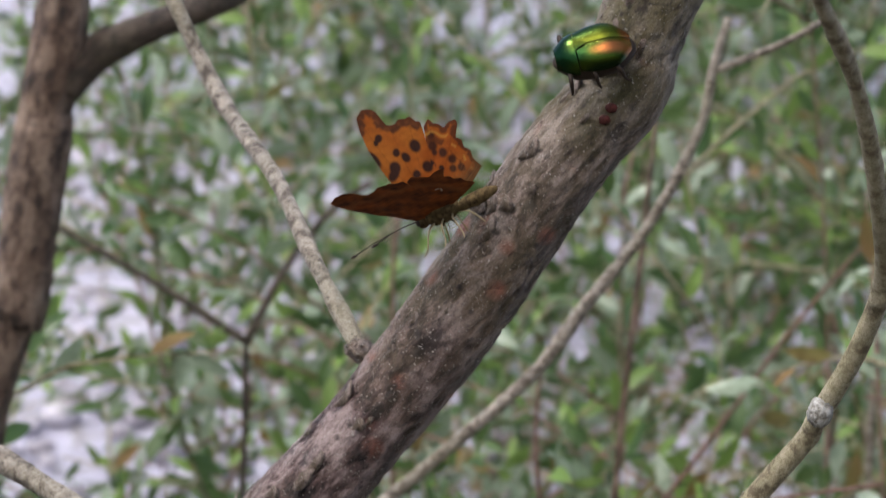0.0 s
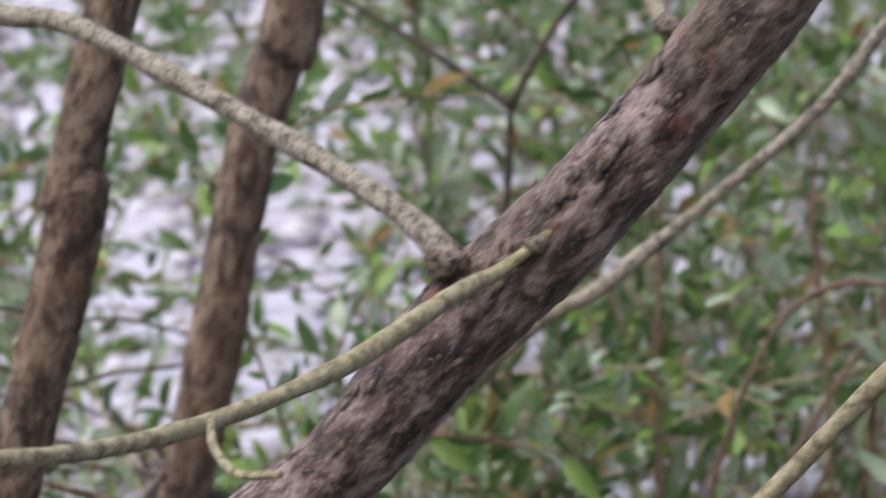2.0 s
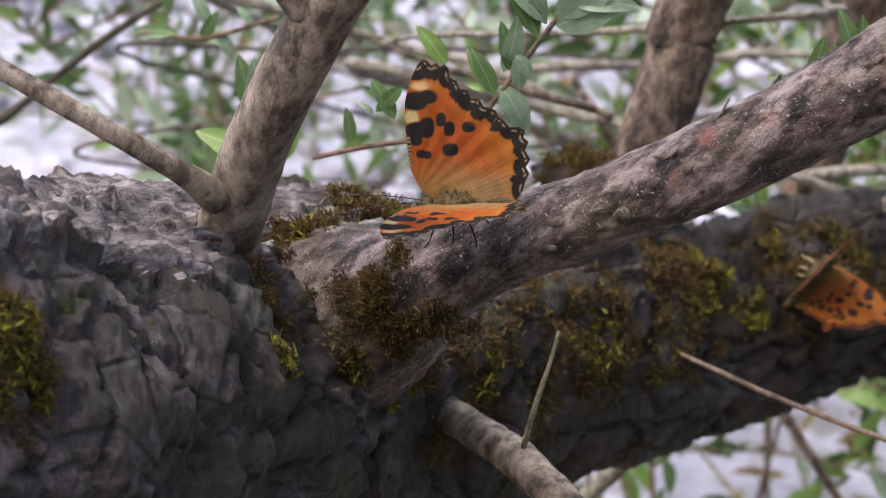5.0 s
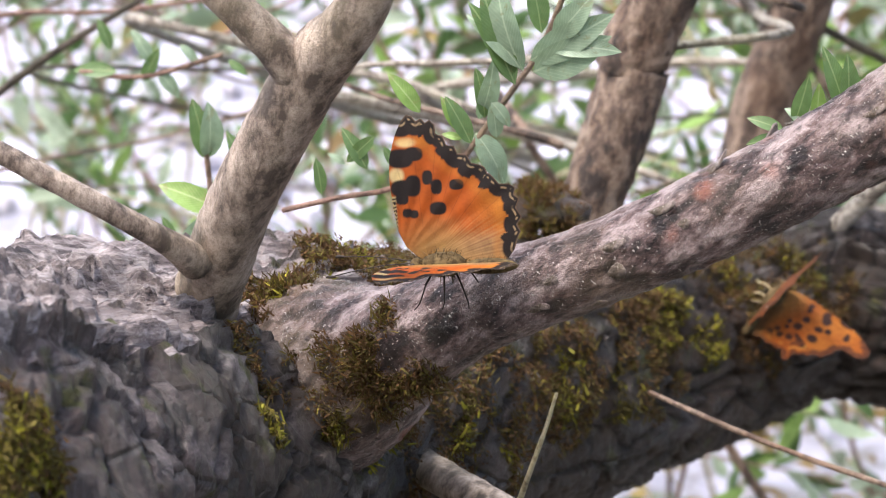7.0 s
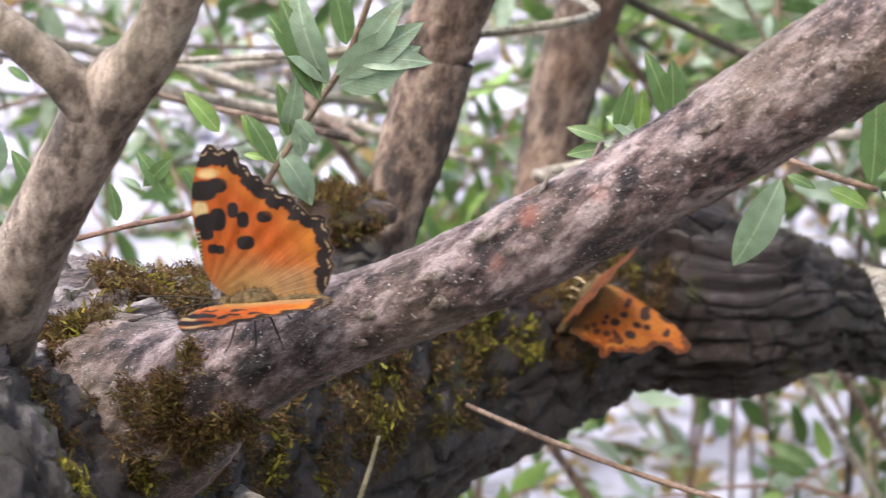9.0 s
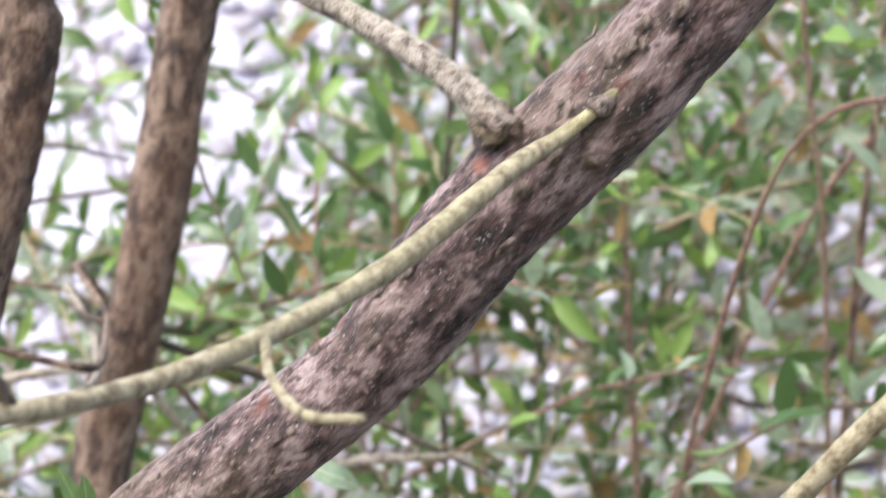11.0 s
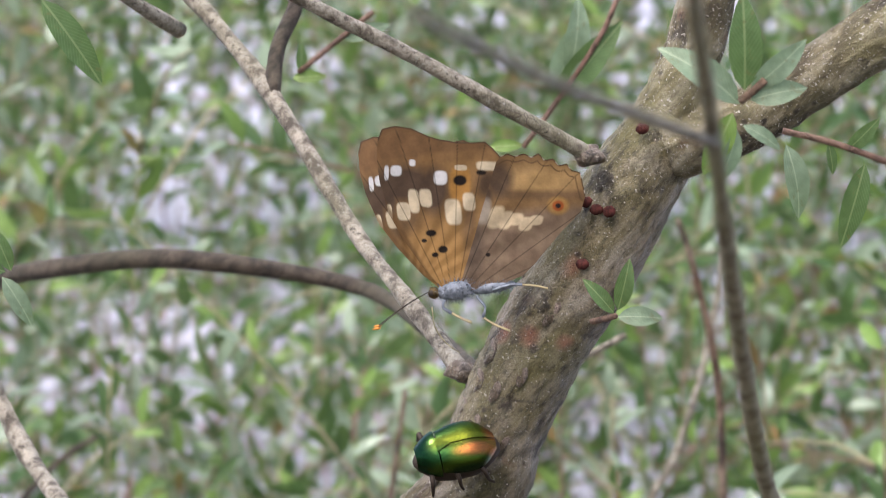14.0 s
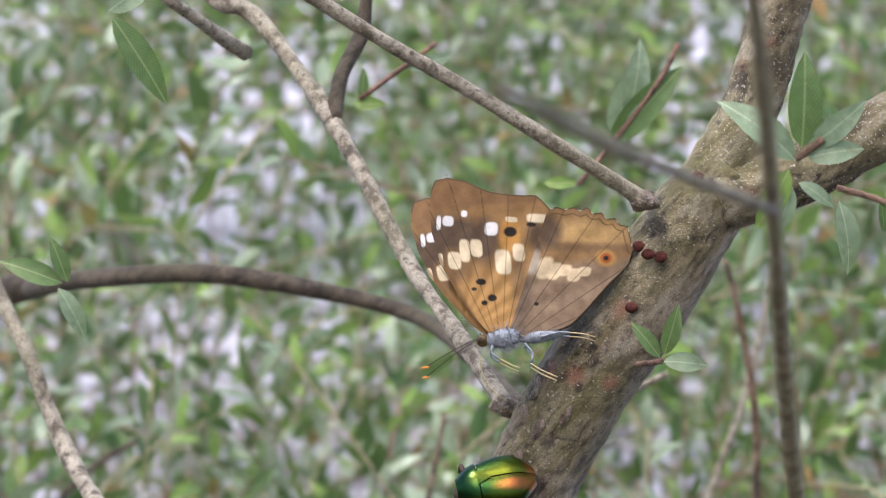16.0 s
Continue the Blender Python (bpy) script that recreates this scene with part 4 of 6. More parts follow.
spray(fallen_trunk, [(-0.1541, 0.1000, -0.1920), (-0.1461, 0.1000, -0.1948), (-0.1370, 0.1000, -0.1970)], [((-0.1553, 0.1000, -0.1963), (-0.4079, 0.0000, -0.9130), (0.3118, -0.8069, 0.5017), 1, 0.97), ((-0.1381, 0.1000, -0.1958), (0.0204, 0.0000, 0.9998), (0.3118, -0.8069, 0.5017), 0, 0.99), ((-0.1358, 0.1000, -0.1933), (0.9950, 0.0000, 0.1000), (0.3118, -0.8069, 0.5017), 3, 1.01), ((-0.1358, 0.1000, -0.1970), (0.8164, 0.0000, -0.5775), (0.3981, -0.7766, 0.4884), 1, 0.79), ((-0.1348, 0.1000, -0.1739), (0.9282, 0.0000, -0.3722), (0.3981, -0.7766, 0.4884), 3, 0.71), ((-0.1462, 0.1000, -0.1973), (0.9179, 0.0000, -0.3968), (0.3981, -0.7766, 0.4884), 2, 0.58), ((-0.1542, 0.1000, -0.1951), (0.9281, 0.0000, -0.3723), (0.4768, -0.7417, 0.4718), 0, 0.32), ((-0.1347, 0.1000, -0.1969), (0.9834, 0.0000, -0.1816), (0.4768, -0.7417, 0.4718), 2, 0.39), ((-0.1575, 0.1000, -0.1927), (-0.8105, 0.0000, -0.5858), (0.5471, -0.7039, 0.4531), 0, 0.46)])
spray(branch, [(0.0318, -0.0040, 0.0580), (0.0339, -0.0100, 0.0598), (0.0352, -0.0140, 0.0611)], [((0.0351, -0.0140, 0.0616), (-0.6676, 0.0000, 0.7445), (0.1670, -0.9132, 0.3716), 0, 0.44), ((0.0357, -0.0140, 0.0621), (0.2078, 0.0000, 0.9782), (0.1670, -0.9132, 0.3716), 0, 0.50), ((0.0357, -0.0140, 0.0611), (1.0000, 0.0000, -0.0098), (0.0719, -0.9233, 0.3772), 3, 0.48)])
spray(knot_twig, [(0.0495, -0.0800, 0.1092), (0.0517, -0.0800, 0.1110), (0.0535, -0.0800, 0.1128)], [((0.0504, -0.0800, 0.1110), (-0.0419, 0.0000, 0.9991), (0.0719, -0.9233, 0.3772), 0, 0.81), ((0.0499, -0.0800, 0.1092), (-0.8111, 0.0000, 0.5849), (0.2573, -0.8956, 0.3630), 1, 0.71), ((0.0513, -0.0800, 0.1110), (0.7400, 0.0000, 0.6726), (0.4169, -0.8434, 0.3391), 1, 0.54), ((0.0513, -0.0800, 0.1097), (0.9714, 0.0000, 0.2376), (0.1670, -0.9132, 0.3716), 3, 0.54), ((0.0486, -0.0800, 0.1074), (-0.4030, 0.0000, -0.9152), (0.1670, -0.9132, 0.3716), 2, 0.73), ((0.0504, -0.0800, 0.1056), (0.8649, 0.0000, -0.5020), (0.2573, -0.8956, 0.3630), 1, 0.33), ((0.0495, -0.0800, 0.1047), (-0.2746, 0.0000, -0.9615), (0.4169, -0.8434, 0.3391), 1, 0.43)])
spray(knot_twig, [(0.0633, -0.0200, 0.0956), (0.0724, -0.0200, 0.0935), (0.0844, -0.0200, 0.0894)], [((0.0714, -0.0200, 0.0935), (0.1931, 0.0000, -0.9812), (0.2573, -0.8956, 0.3630), 0, 0.30), ((0.0744, -0.0200, 0.0920), (0.7004, 0.0000, 0.7137), (0.4169, -0.8434, 0.3391), 0, 0.44), ((0.0779, -0.0200, 0.0899), (-0.2387, 0.0000, -0.9711), (0.0719, -0.9233, 0.3772), 4, 0.68), ((0.0644, -0.0200, 0.0931), (0.2361, 0.0000, -0.9717), (0.2573, -0.8956, 0.3630), 1, 0.62)])
spray(fallen_trunk, [(0.0237, 0.1200, 0.0702), (0.0309, 0.1200, 0.0806), (0.0394, 0.1200, 0.0939), (0.0430, 0.1200, 0.1024)], [((0.0297, 0.1200, 0.0793), (0.6228, 0.0000, 0.7824), (0.1670, -0.9132, 0.3716), 4, 1.01), ((0.0303, 0.1200, 0.0818), (0.2766, 0.0000, 0.9610), (0.2573, -0.8956, 0.3630), 3, 0.89), ((0.0334, 0.1200, 0.0854), (0.1378, 0.0000, 0.9905), (0.3410, -0.8717, 0.3519), 1, 0.78), ((0.0164, 0.1200, 0.0702), (0.9971, 0.0000, 0.0757), (0.0719, -0.9233, 0.3772), 2, 0.49)])
spray(knot_twig, [(-0.0249, 0.1400, 0.0830), (-0.0175, 0.1400, 0.0892), (-0.0087, 0.1400, 0.0966)], [((-0.0243, 0.1400, 0.0830), (0.0114, 0.0000, 0.9999), (0.1670, -0.9132, 0.3716), 0, 0.36), ((-0.0262, 0.1400, 0.0818), (0.9971, 0.0000, 0.0760), (0.1670, -0.9132, 0.3716), 2, 0.50), ((-0.0150, 0.1400, 0.0904), (0.9382, 0.0000, 0.3461), (0.2573, -0.8956, 0.3630), 1, 0.48)])
spray(knot_twig, [], [((-0.0702, 0.0300, 0.1112), (0.5852, 0.0000, -0.8109), (0.1735, -0.9108, 0.3747), 4, 0.86), ((-0.0763, 0.0300, 0.0595), (-0.3915, 0.0000, 0.9202), (0.1735, -0.9108, 0.3747), 0, 0.49), ((-0.0774, 0.0300, 0.0594), (-0.9582, 0.0000, 0.2860), (0.2635, -0.8898, 0.3725), 0, 0.66), ((-0.0779, 0.0300, 0.0583), (0.5232, 0.0000, -0.8522), (0.1735, -0.9108, 0.3747), 1, 0.51), ((-0.0713, 0.0300, 0.1122), (0.7956, 0.0000, 0.6058), (0.1735, -0.9108, 0.3747), 3, 0.69)])
spray(fallen_trunk, [(-0.3091, 0.1000, -0.2255), (-0.3104, 0.1000, -0.2125), (-0.3112, 0.1000, -0.2043)], [((-0.3110, 0.1000, -0.2055), (-0.2181, 0.0000, 0.9759), (0.3612, -0.7699, 0.5261), 0, 0.71), ((-0.3107, 0.1000, -0.2055), (0.0670, 0.0000, 0.9978), (0.5882, -0.6468, 0.4854), 3, 0.73), ((-0.3014, 0.1000, -0.2093), (-0.4299, 0.0000, 0.9029), (0.4449, -0.7322, 0.5158), 0, 0.62), ((-0.3020, 0.1000, -0.2094), (0.2382, 0.0000, 0.9712), (0.4449, -0.7322, 0.5158), 1, 0.45), ((-0.3073, 0.1000, -0.2164), (-0.9585, 0.0000, 0.2849), (0.2711, -0.8021, 0.5321), 2, 0.99), ((-0.3073, 0.1000, -0.2176), (-0.8000, 0.0000, 0.6000), (0.5208, -0.6906, 0.5019), 2, 0.53), ((-0.3044, 0.1000, -0.2155), (0.3224, 0.0000, 0.9466), (0.3612, -0.7699, 0.5261), 2, 0.73), ((-0.3184, 0.1000, -0.2240), (-0.4855, 0.0000, 0.8742), (0.4449, -0.7322, 0.5158), 0, 0.31), ((-0.3050, 0.1000, -0.2173), (-0.8861, 0.0000, -0.4634), (0.3612, -0.7699, 0.5261), 1, 0.72), ((-0.3072, 0.1000, -0.2146), (-0.8417, 0.0000, 0.5400), (0.4449, -0.7322, 0.5158), 1, 0.22)])
spray(fallen_trunk, [(-0.3606, 0.1600, -0.2075), (-0.3454, 0.1600, -0.2075), (-0.3265, 0.1600, -0.2008)], [((-0.3529, 0.1600, -0.2018), (-0.3777, 0.0000, 0.9259), (0.3612, -0.7699, 0.5261), 0, 0.42), ((-0.3517, 0.1600, -0.2067), (-0.9996, 0.0000, -0.0266), (0.3612, -0.7699, 0.5261), 0, 0.57), ((-0.3429, 0.1600, -0.2047), (-0.5009, 0.0000, 0.8655), (0.3612, -0.7699, 0.5261), 1, 0.44), ((-0.3416, 0.1600, -0.2059), (0.6409, 0.0000, -0.7677), (0.3612, -0.7699, 0.5261), 3, 0.45), ((-0.3455, 0.1600, -0.2087), (0.4437, 0.0000, 0.8962), (0.3612, -0.7699, 0.5261), 0, 0.47), ((-0.3253, 0.1600, -0.2019), (0.8282, 0.0000, -0.5605), (0.3612, -0.7699, 0.5261), 0, 0.31), ((-0.3365, 0.1600, -0.1991), (0.7306, 0.0000, -0.6828), (0.4449, -0.7322, 0.5158), 1, 0.31)])
spray(fallen_trunk, [(-0.1685, 0.0600, -0.1828), (-0.1737, 0.0600, -0.1759), (-0.1768, 0.0600, -0.1735)], [((-0.1714, 0.0600, -0.1730), (-0.3488, 0.0000, 0.9372), (0.2711, -0.8021, 0.5321), 4, 0.66), ((-0.1719, 0.0600, -0.1726), (0.0055, 0.0000, 1.0000), (0.5208, -0.6906, 0.5019), 0, 0.66), ((-0.1767, 0.0600, -0.1756), (-0.8228, 0.0000, 0.5683), (0.4449, -0.7322, 0.5158), 3, 0.48), ((-0.1778, 0.0600, -0.1741), (0.0710, 0.0000, 0.9975), (0.3612, -0.7699, 0.5261), 2, 0.53), ((-0.1837, 0.0600, -0.1757), (-0.9630, 0.0000, 0.2697), (0.3612, -0.7699, 0.5261), 0, 0.39), ((-0.1836, 0.0600, -0.1773), (-0.9737, 0.0000, -0.2277), (0.4449, -0.7322, 0.5158), 0, 0.40), ((-0.1818, 0.0600, -0.1745), (0.2487, 0.0000, 0.9686), (0.3612, -0.7699, 0.5261), 0, 0.52)])
spray(fallen_trunk, [], [((-0.2264, 0.0500, -0.1585), (0.6122, 0.0000, 0.7907), (0.3612, -0.7699, 0.5261), 3, 0.69), ((-0.2274, 0.0500, -0.1598), (0.9985, 0.0000, 0.0547), (0.6471, -0.6025, 0.4672), 1, 0.62), ((-0.2343, 0.0500, -0.1675), (-0.3110, 0.0000, 0.9504), (0.2711, -0.8021, 0.5321), 4, 0.83), ((-0.2324, 0.0500, -0.1642), (-0.7063, 0.0000, 0.7079), (0.5208, -0.6906, 0.5019), 1, 0.65), ((-0.2371, 0.0500, -0.1788), (-0.1218, 0.0000, 0.9926), (0.2711, -0.8021, 0.5321), 3, 0.42), ((-0.2359, 0.0500, -0.1872), (-0.5552, 0.0000, 0.8317), (0.3612, -0.7699, 0.5261), 1, 0.49), ((-0.2443, 0.0500, -0.1779), (-0.4916, 0.0000, 0.8708), (0.3612, -0.7699, 0.5261), 2, 0.50), ((-0.2438, 0.0500, -0.1794), (-0.9864, 0.0000, 0.1642), (0.4449, -0.7322, 0.5158), 2, 0.28), ((-0.2521, 0.0500, -0.1749), (-0.6473, 0.0000, 0.7622), (0.3612, -0.7699, 0.5261), 2, 0.65), ((-0.2613, 0.0500, -0.1805), (-0.6953, 0.0000, -0.7187), (0.4449, -0.7322, 0.5158), 0, 0.43)])

# ---- moss on the lying trunk ----
def moss(name, spots, count, seed, mats, size, wide=1.0, bare=-0.05):
    """Tufts of short blades on the trunk round each spot (centre, radius, share), in uneven cushions with bare bark between."""
    rng = np.random.default_rng(seed)
    co, no = [], []
    for body in (fallen_trunk, branch, burr):
        me = body.data
        c, n = np.empty(len(me.vertices) * 3), np.empty(len(me.vertices) * 3)
        me.vertices.foreach_get("co", c)
        me.vertices.foreach_get("normal", n)
        co.append(c.reshape(-1, 3) + np.array(body.location))
        no.append(n.reshape(-1, 3))
    co, no = np.vstack(co), np.vstack(no)
    feet = []
    for centre, radius, share in spots:
        near = np.flatnonzero(((co - np.array(centre)) ** 2).sum(1) < radius**2)
        if len(near):
            pick = rng.choice(near, int(count * share / 9))
            feet.append([i for i in pick if noise.noise(Vector(co[i]) * 150) + 0.6 * noise.noise(Vector(co[i]) * 380) > bare])
    feet = np.concatenate(feet).astype(int)
    young = rng.random(len(feet))
    foot, young = np.repeat(feet, 9), np.repeat(young, 9)
    m = len(foot)

    def unit(a):
        return a / (np.linalg.norm(a, axis=1)[:, None] + 1e-12)

    p = co[foot] + rng.normal(0, 0.0009, (m, 3))
    d = unit(no[foot] * 0.8 + rng.normal(0, 0.55, (m, 3)) + (0, 0, 0.35))
    side = unit(np.cross(d, rng.normal(0, 1, (m, 3))))
    h = (size * rng.uniform(0.4, 1.1, m) * (0.6 + 0.7 * young))[:, None]
    w = (size * wide * rng.uniform(0.06, 0.13, m))[:, None]
    bend = rng.normal(0, 0.25, (m, 3)) * h
    v = np.stack([p - side * w, p + side * w, p + d * h * 0.55 - side * w * 1.1 + bend * 0.3, p + d * h * 0.55 + side * w * 1.1 + bend * 0.3, p + d * h + bend], 1).reshape(-1, 3)
    b = np.arange(m) * 5
    quads, tips = np.stack([b, b + 1, b + 3, b + 2], 1), np.stack([b + 2, b + 3, b + 4], 1)
    kind = ((young < 0.62) | (rng.random(m) < 0.2)).astype(np.int32)
    me = bpy.data.meshes.new(name)
    me.vertices.add(len(v))
    me.vertices.foreach_set("co", v.ravel())
    me.loops.add(7 * m)
    me.loops.foreach_set("vertex_index", np.concatenate([quads.ravel(), tips.ravel()]).astype(np.int32))
    me.polygons.add(2 * m)
    me.polygons.foreach_set("loop_start", np.concatenate([np.arange(m) * 4, 4 * m + np.arange(m) * 3]).astype(np.int32))
    for mat in mats:
        me.materials.append(mat)
    me.polygons.foreach_set("material_index", np.concatenate([kind, kind]))
    me.update(calc_edges=True)
    return part(name, me)


green_moss = moss("moss", [((-0.2720, 0.0714, -0.2153), 0.0120, 0.12), ((-0.2743, 0.0239, -0.2045), 0.0080, 0.06), ((-0.2654, -0.0056, -0.2040), 0.0080, 0.05), ((-0.2589, 0.0239, -0.2212), 0.0110, 0.12), ((-0.2429, 0.0884, -0.2470), 0.0220, 0.22), ((-0.2271, 0.1615, -0.2587), 0.0200, 0.24), ((-0.2372, 0.1176, -0.2513), 0.0180, 0.16), ((-0.2087, 0.2089, -0.2702), 0.0160, 0.10), ((-0.2174, 0.2184, -0.2615), 0.0140, 0.10), ((-0.2608, -0.1385, -0.1718), 0.0120, 0.08), ((-0.2601, 0.0366, -0.2193), 0.0100, 0.08), ((-0.2597, 0.0036, -0.2157), 0.0100, 0.08), ((-0.2532, 0.0358, -0.2311), 0.0120, 0.08), ((-0.2469, 0.0563, -0.2470), 0.0180, 0.12), ((-0.1991, 0.2342, -0.2696), 0.0140, 0.10), ((-0.2316, 0.1705, -0.2529), 0.0120, 0.10), ((-0.2706, 0.1019, -0.2233), 0.0080, 0.08), ((-0.2754, 0.0588, -0.2112), 0.0060, 0.05), ((-0.2459, 0.0040, -0.2133), 0.0060, 0.05), ((-0.2494, 0.0060, -0.2072), 0.0050, 0.04), ((-0.2400, 0.0020, -0.2119), 0.0060, 0.03), ((-0.2469, 0.0040, -0.1991), 0.0030, 0.01), ((-0.2540, 0.1650, -0.2295), 0.0110, 0.08)], 72000, 5, [MOSS, MOSS_BROWN], 0.0019, 0.85)
tagged(green_moss, "green and brown moss cushions on the old trunk", "moss", kind="stuff")
bright_moss = moss("moss", [((-0.2260, 0.1809, -0.2568), 0.0060, 0.30), ((-0.2227, 0.1730, -0.2619), 0.0040, 0.15), ((-0.2254, 0.1632, -0.2606), 0.0040, 0.12), ((-0.2363, 0.1193, -0.2531), 0.0060, 0.20), ((-0.2360, 0.1128, -0.2584), 0.0050, 0.15), ((-0.2463, 0.0630, -0.2448), 0.0050, 0.12), ((-0.2429, 0.0791, -0.2584), 0.0050, 0.10), ((-0.2715, 0.0489, -0.2109), 0.0050, 0.12), ((-0.2743, 0.0239, -0.2045), 0.0030, 0.06), ((-0.2577, 0.0257, -0.2230), 0.0060, 0.22), ((-0.2579, 0.0088, -0.2204), 0.0050, 0.15), ((-0.2558, 0.0353, -0.2253), 0.0040, 0.12), ((-0.2525, 0.0292, -0.2366), 0.0050, 0.10), ((-0.2715, 0.0694, -0.2151), 0.0050, 0.14), ((-0.2622, -0.1390, -0.1692), 0.0080, 0.50), ((-0.2606, -0.1479, -0.1697), 0.0080, 0.40), ((-0.2600, -0.1340, -0.1754), 0.0060, 0.25), ((-0.2170, 0.2161, -0.2620), 0.0060, 0.15), ((-0.2036, 0.2359, -0.2663), 0.0070, 0.20), ((-0.2158, 0.1869, -0.2684), 0.0060, 0.12), ((-0.2290, 0.1398, -0.2656), 0.0060, 0.12), ((-0.2591, -0.0200, -0.2108), 0.0050, 0.10)], 8000, 9, [MOSS_BRIGHT, MOSS], 0.0022, 1.1)
tagged(bright_moss, "bright yellow-green moss tufts on the old trunk", "moss", kind="stuff")

# ---- willow shrubs behind, and unseen ones added to block sky light ----
LV, LF = leaf_shape(1.0, 0.34, 0.3, 0.3, 4)
LF = np.array(LF)


def leaf_cloud(name, places, ways, faces_to, sizes, kinds, mats):
    """Many leaves in one mesh: each with its foot, its way, the side it shows, its length and its kind."""
    d = ways / np.linalg.norm(ways, axis=1)[:, None]
    n = faces_to - d * (faces_to * d).sum(1)[:, None]
    n /= np.linalg.norm(n, axis=1)[:, None] + 1e-9
    s = np.cross(n, d)
    v = (LV[None, :, 0, None] * d[:, None] + LV[None, :, 1, None] * s[:, None] + LV[None, :, 2, None] * n[:, None]) * sizes[:, None, None] + places[:, None]
    f = LF[None] + (np.arange(len(places)) * len(LV))[:, None, None]
    v, f = v.reshape(-1, 3), f.reshape(-1, 4)
    me = bpy.data.meshes.new(name)
    me.vertices.add(len(v))
    me.vertices.foreach_set("co", v.ravel())
    me.loops.add(f.size)
    me.loops.foreach_set("vertex_index", f.ravel().astype(np.int32))
    me.polygons.add(len(f))
    me.polygons.foreach_set("loop_start", np.arange(0, f.size, 4, dtype=np.int32))
    for m in mats:
        me.materials.append(m)
    me.polygons.foreach_set("material_index", np.repeat(kinds, len(LF)).astype(np.int32))
    me.polygons.foreach_set("use_smooth", np.ones(len(f), bool))
    me.update(calc_edges=True)
    return me


def shrub(seed, centre, spread, twigs, height, leaf, lean=0.25, gap=0.012, low=0.1, mats=(0.38, 0.40, 0.19, 0.03), r=0.0014, shoots_each=8, flat=0.0):
    """A shrub of thin stems, leafy almost from the ground; the leaves stand up and outward from the shoots."""
    rng = np.random.default_rng(seed)
    ob = thing("willow_shrub", "willow shrub with thin stems and narrow grey-green leaves", "shrub", (centre[0], centre[1], -0.62), "willow shrubs behind the branch")
    places, ways = [], []
    for k in range(twigs):
        x, y = rng.normal(0, spread[0]), rng.normal(0, spread[1])
        top = height * rng.uniform(0.75, 1.2)
        dx, dy = rng.normal(0, lean), rng.normal(0, lean * 0.6)
        sweep = rng.choice((-1, 1)) * flat * rng.uniform(0.6, 1.4)
        pts = [(x + dx * top * s**1.5 + sweep * s**2 + rng.normal(0, 0.012), y + dy * top * s**1.5 + rng.normal(0, 0.012), top * (s if not flat else 1 - (1 - s) ** 2), max(0.0005, r * rng.uniform(0.6, 1.2) * (1 - 0.7 * s))) for s in np.linspace(0, 1, 6)]
        mat = (STEM_BARK, RED_TWIG, GREEN_TWIG, GREEN_TWIG, RED_TWIG)[k % 5]
        v, f = tube(pts, 6, 0.03, 0, 0)
        s_ob = new("stem", mesh_of("stem", v, f, [mat]))
        s_ob.parent = ob
        main = spline(pts, gap)
        shoots = [main]
        for _ in range(shoots_each):
            a = main[rng.integers(len(main) // 6, len(main) - 1)]
            ln = rng.uniform(0.06, 0.20)
            d = np.array([rng.normal(0, 0.9), rng.normal(0, 0.7), rng.uniform(-0.1, 0.9)])
            d /= np.linalg.norm(d)
            end = a[:3] + d * ln
            sp = [(*a[:3], 0.0008), (*(a[:3] + d * ln * 0.5 + (0, 0, 0.010)), 0.0007), (*end, 0.0004)]
            v, f = tube(sp, 5, 0.04, 0, 0)
            o2 = new("shoot", mesh_of("shoot", v, f, [RED_TWIG if rng.random() < 0.5 else GREEN_TWIG]))
            o2.parent = s_ob
            shoots.append(spline(sp, gap * 0.8))
        for c in shoots:
            t = np.gradient(c[:, :3], axis=0)
            keep = (c[:, 2] > low * rng.uniform(0.5, 1.5, len(c))) & (rng.random(len(c)) > 0.1)
            places.append(c[keep, :3])
            ways.append(t[keep] / (np.linalg.norm(t[keep], axis=1)[:, None] + 1e-9))
    p, w = np.vstack(places), np.vstack(ways)
    n = len(p)
    out = rng.normal(0, 1, (n, 3))
    out /= np.linalg.norm(out, axis=1)[:, None]
    w = w * rng.uniform(0.4, 1.1, (n, 1)) + 0.8 * out + (0, 0, 0.15)
    me = leaf_cloud("foliage", p, w, rng.normal(0, 1, (n, 3)) + (0, -0.4, 0.6), leaf * rng.uniform(0.5, 1.3, n), rng.choice(4, n, p=mats), [LEAF, LEAF_PALE, LEAF_FRESH, LEAF_DRY])
    fo = new("foliage", me)
    fo.parent = ob
    fo["kind"] = "stuff"
    return ob


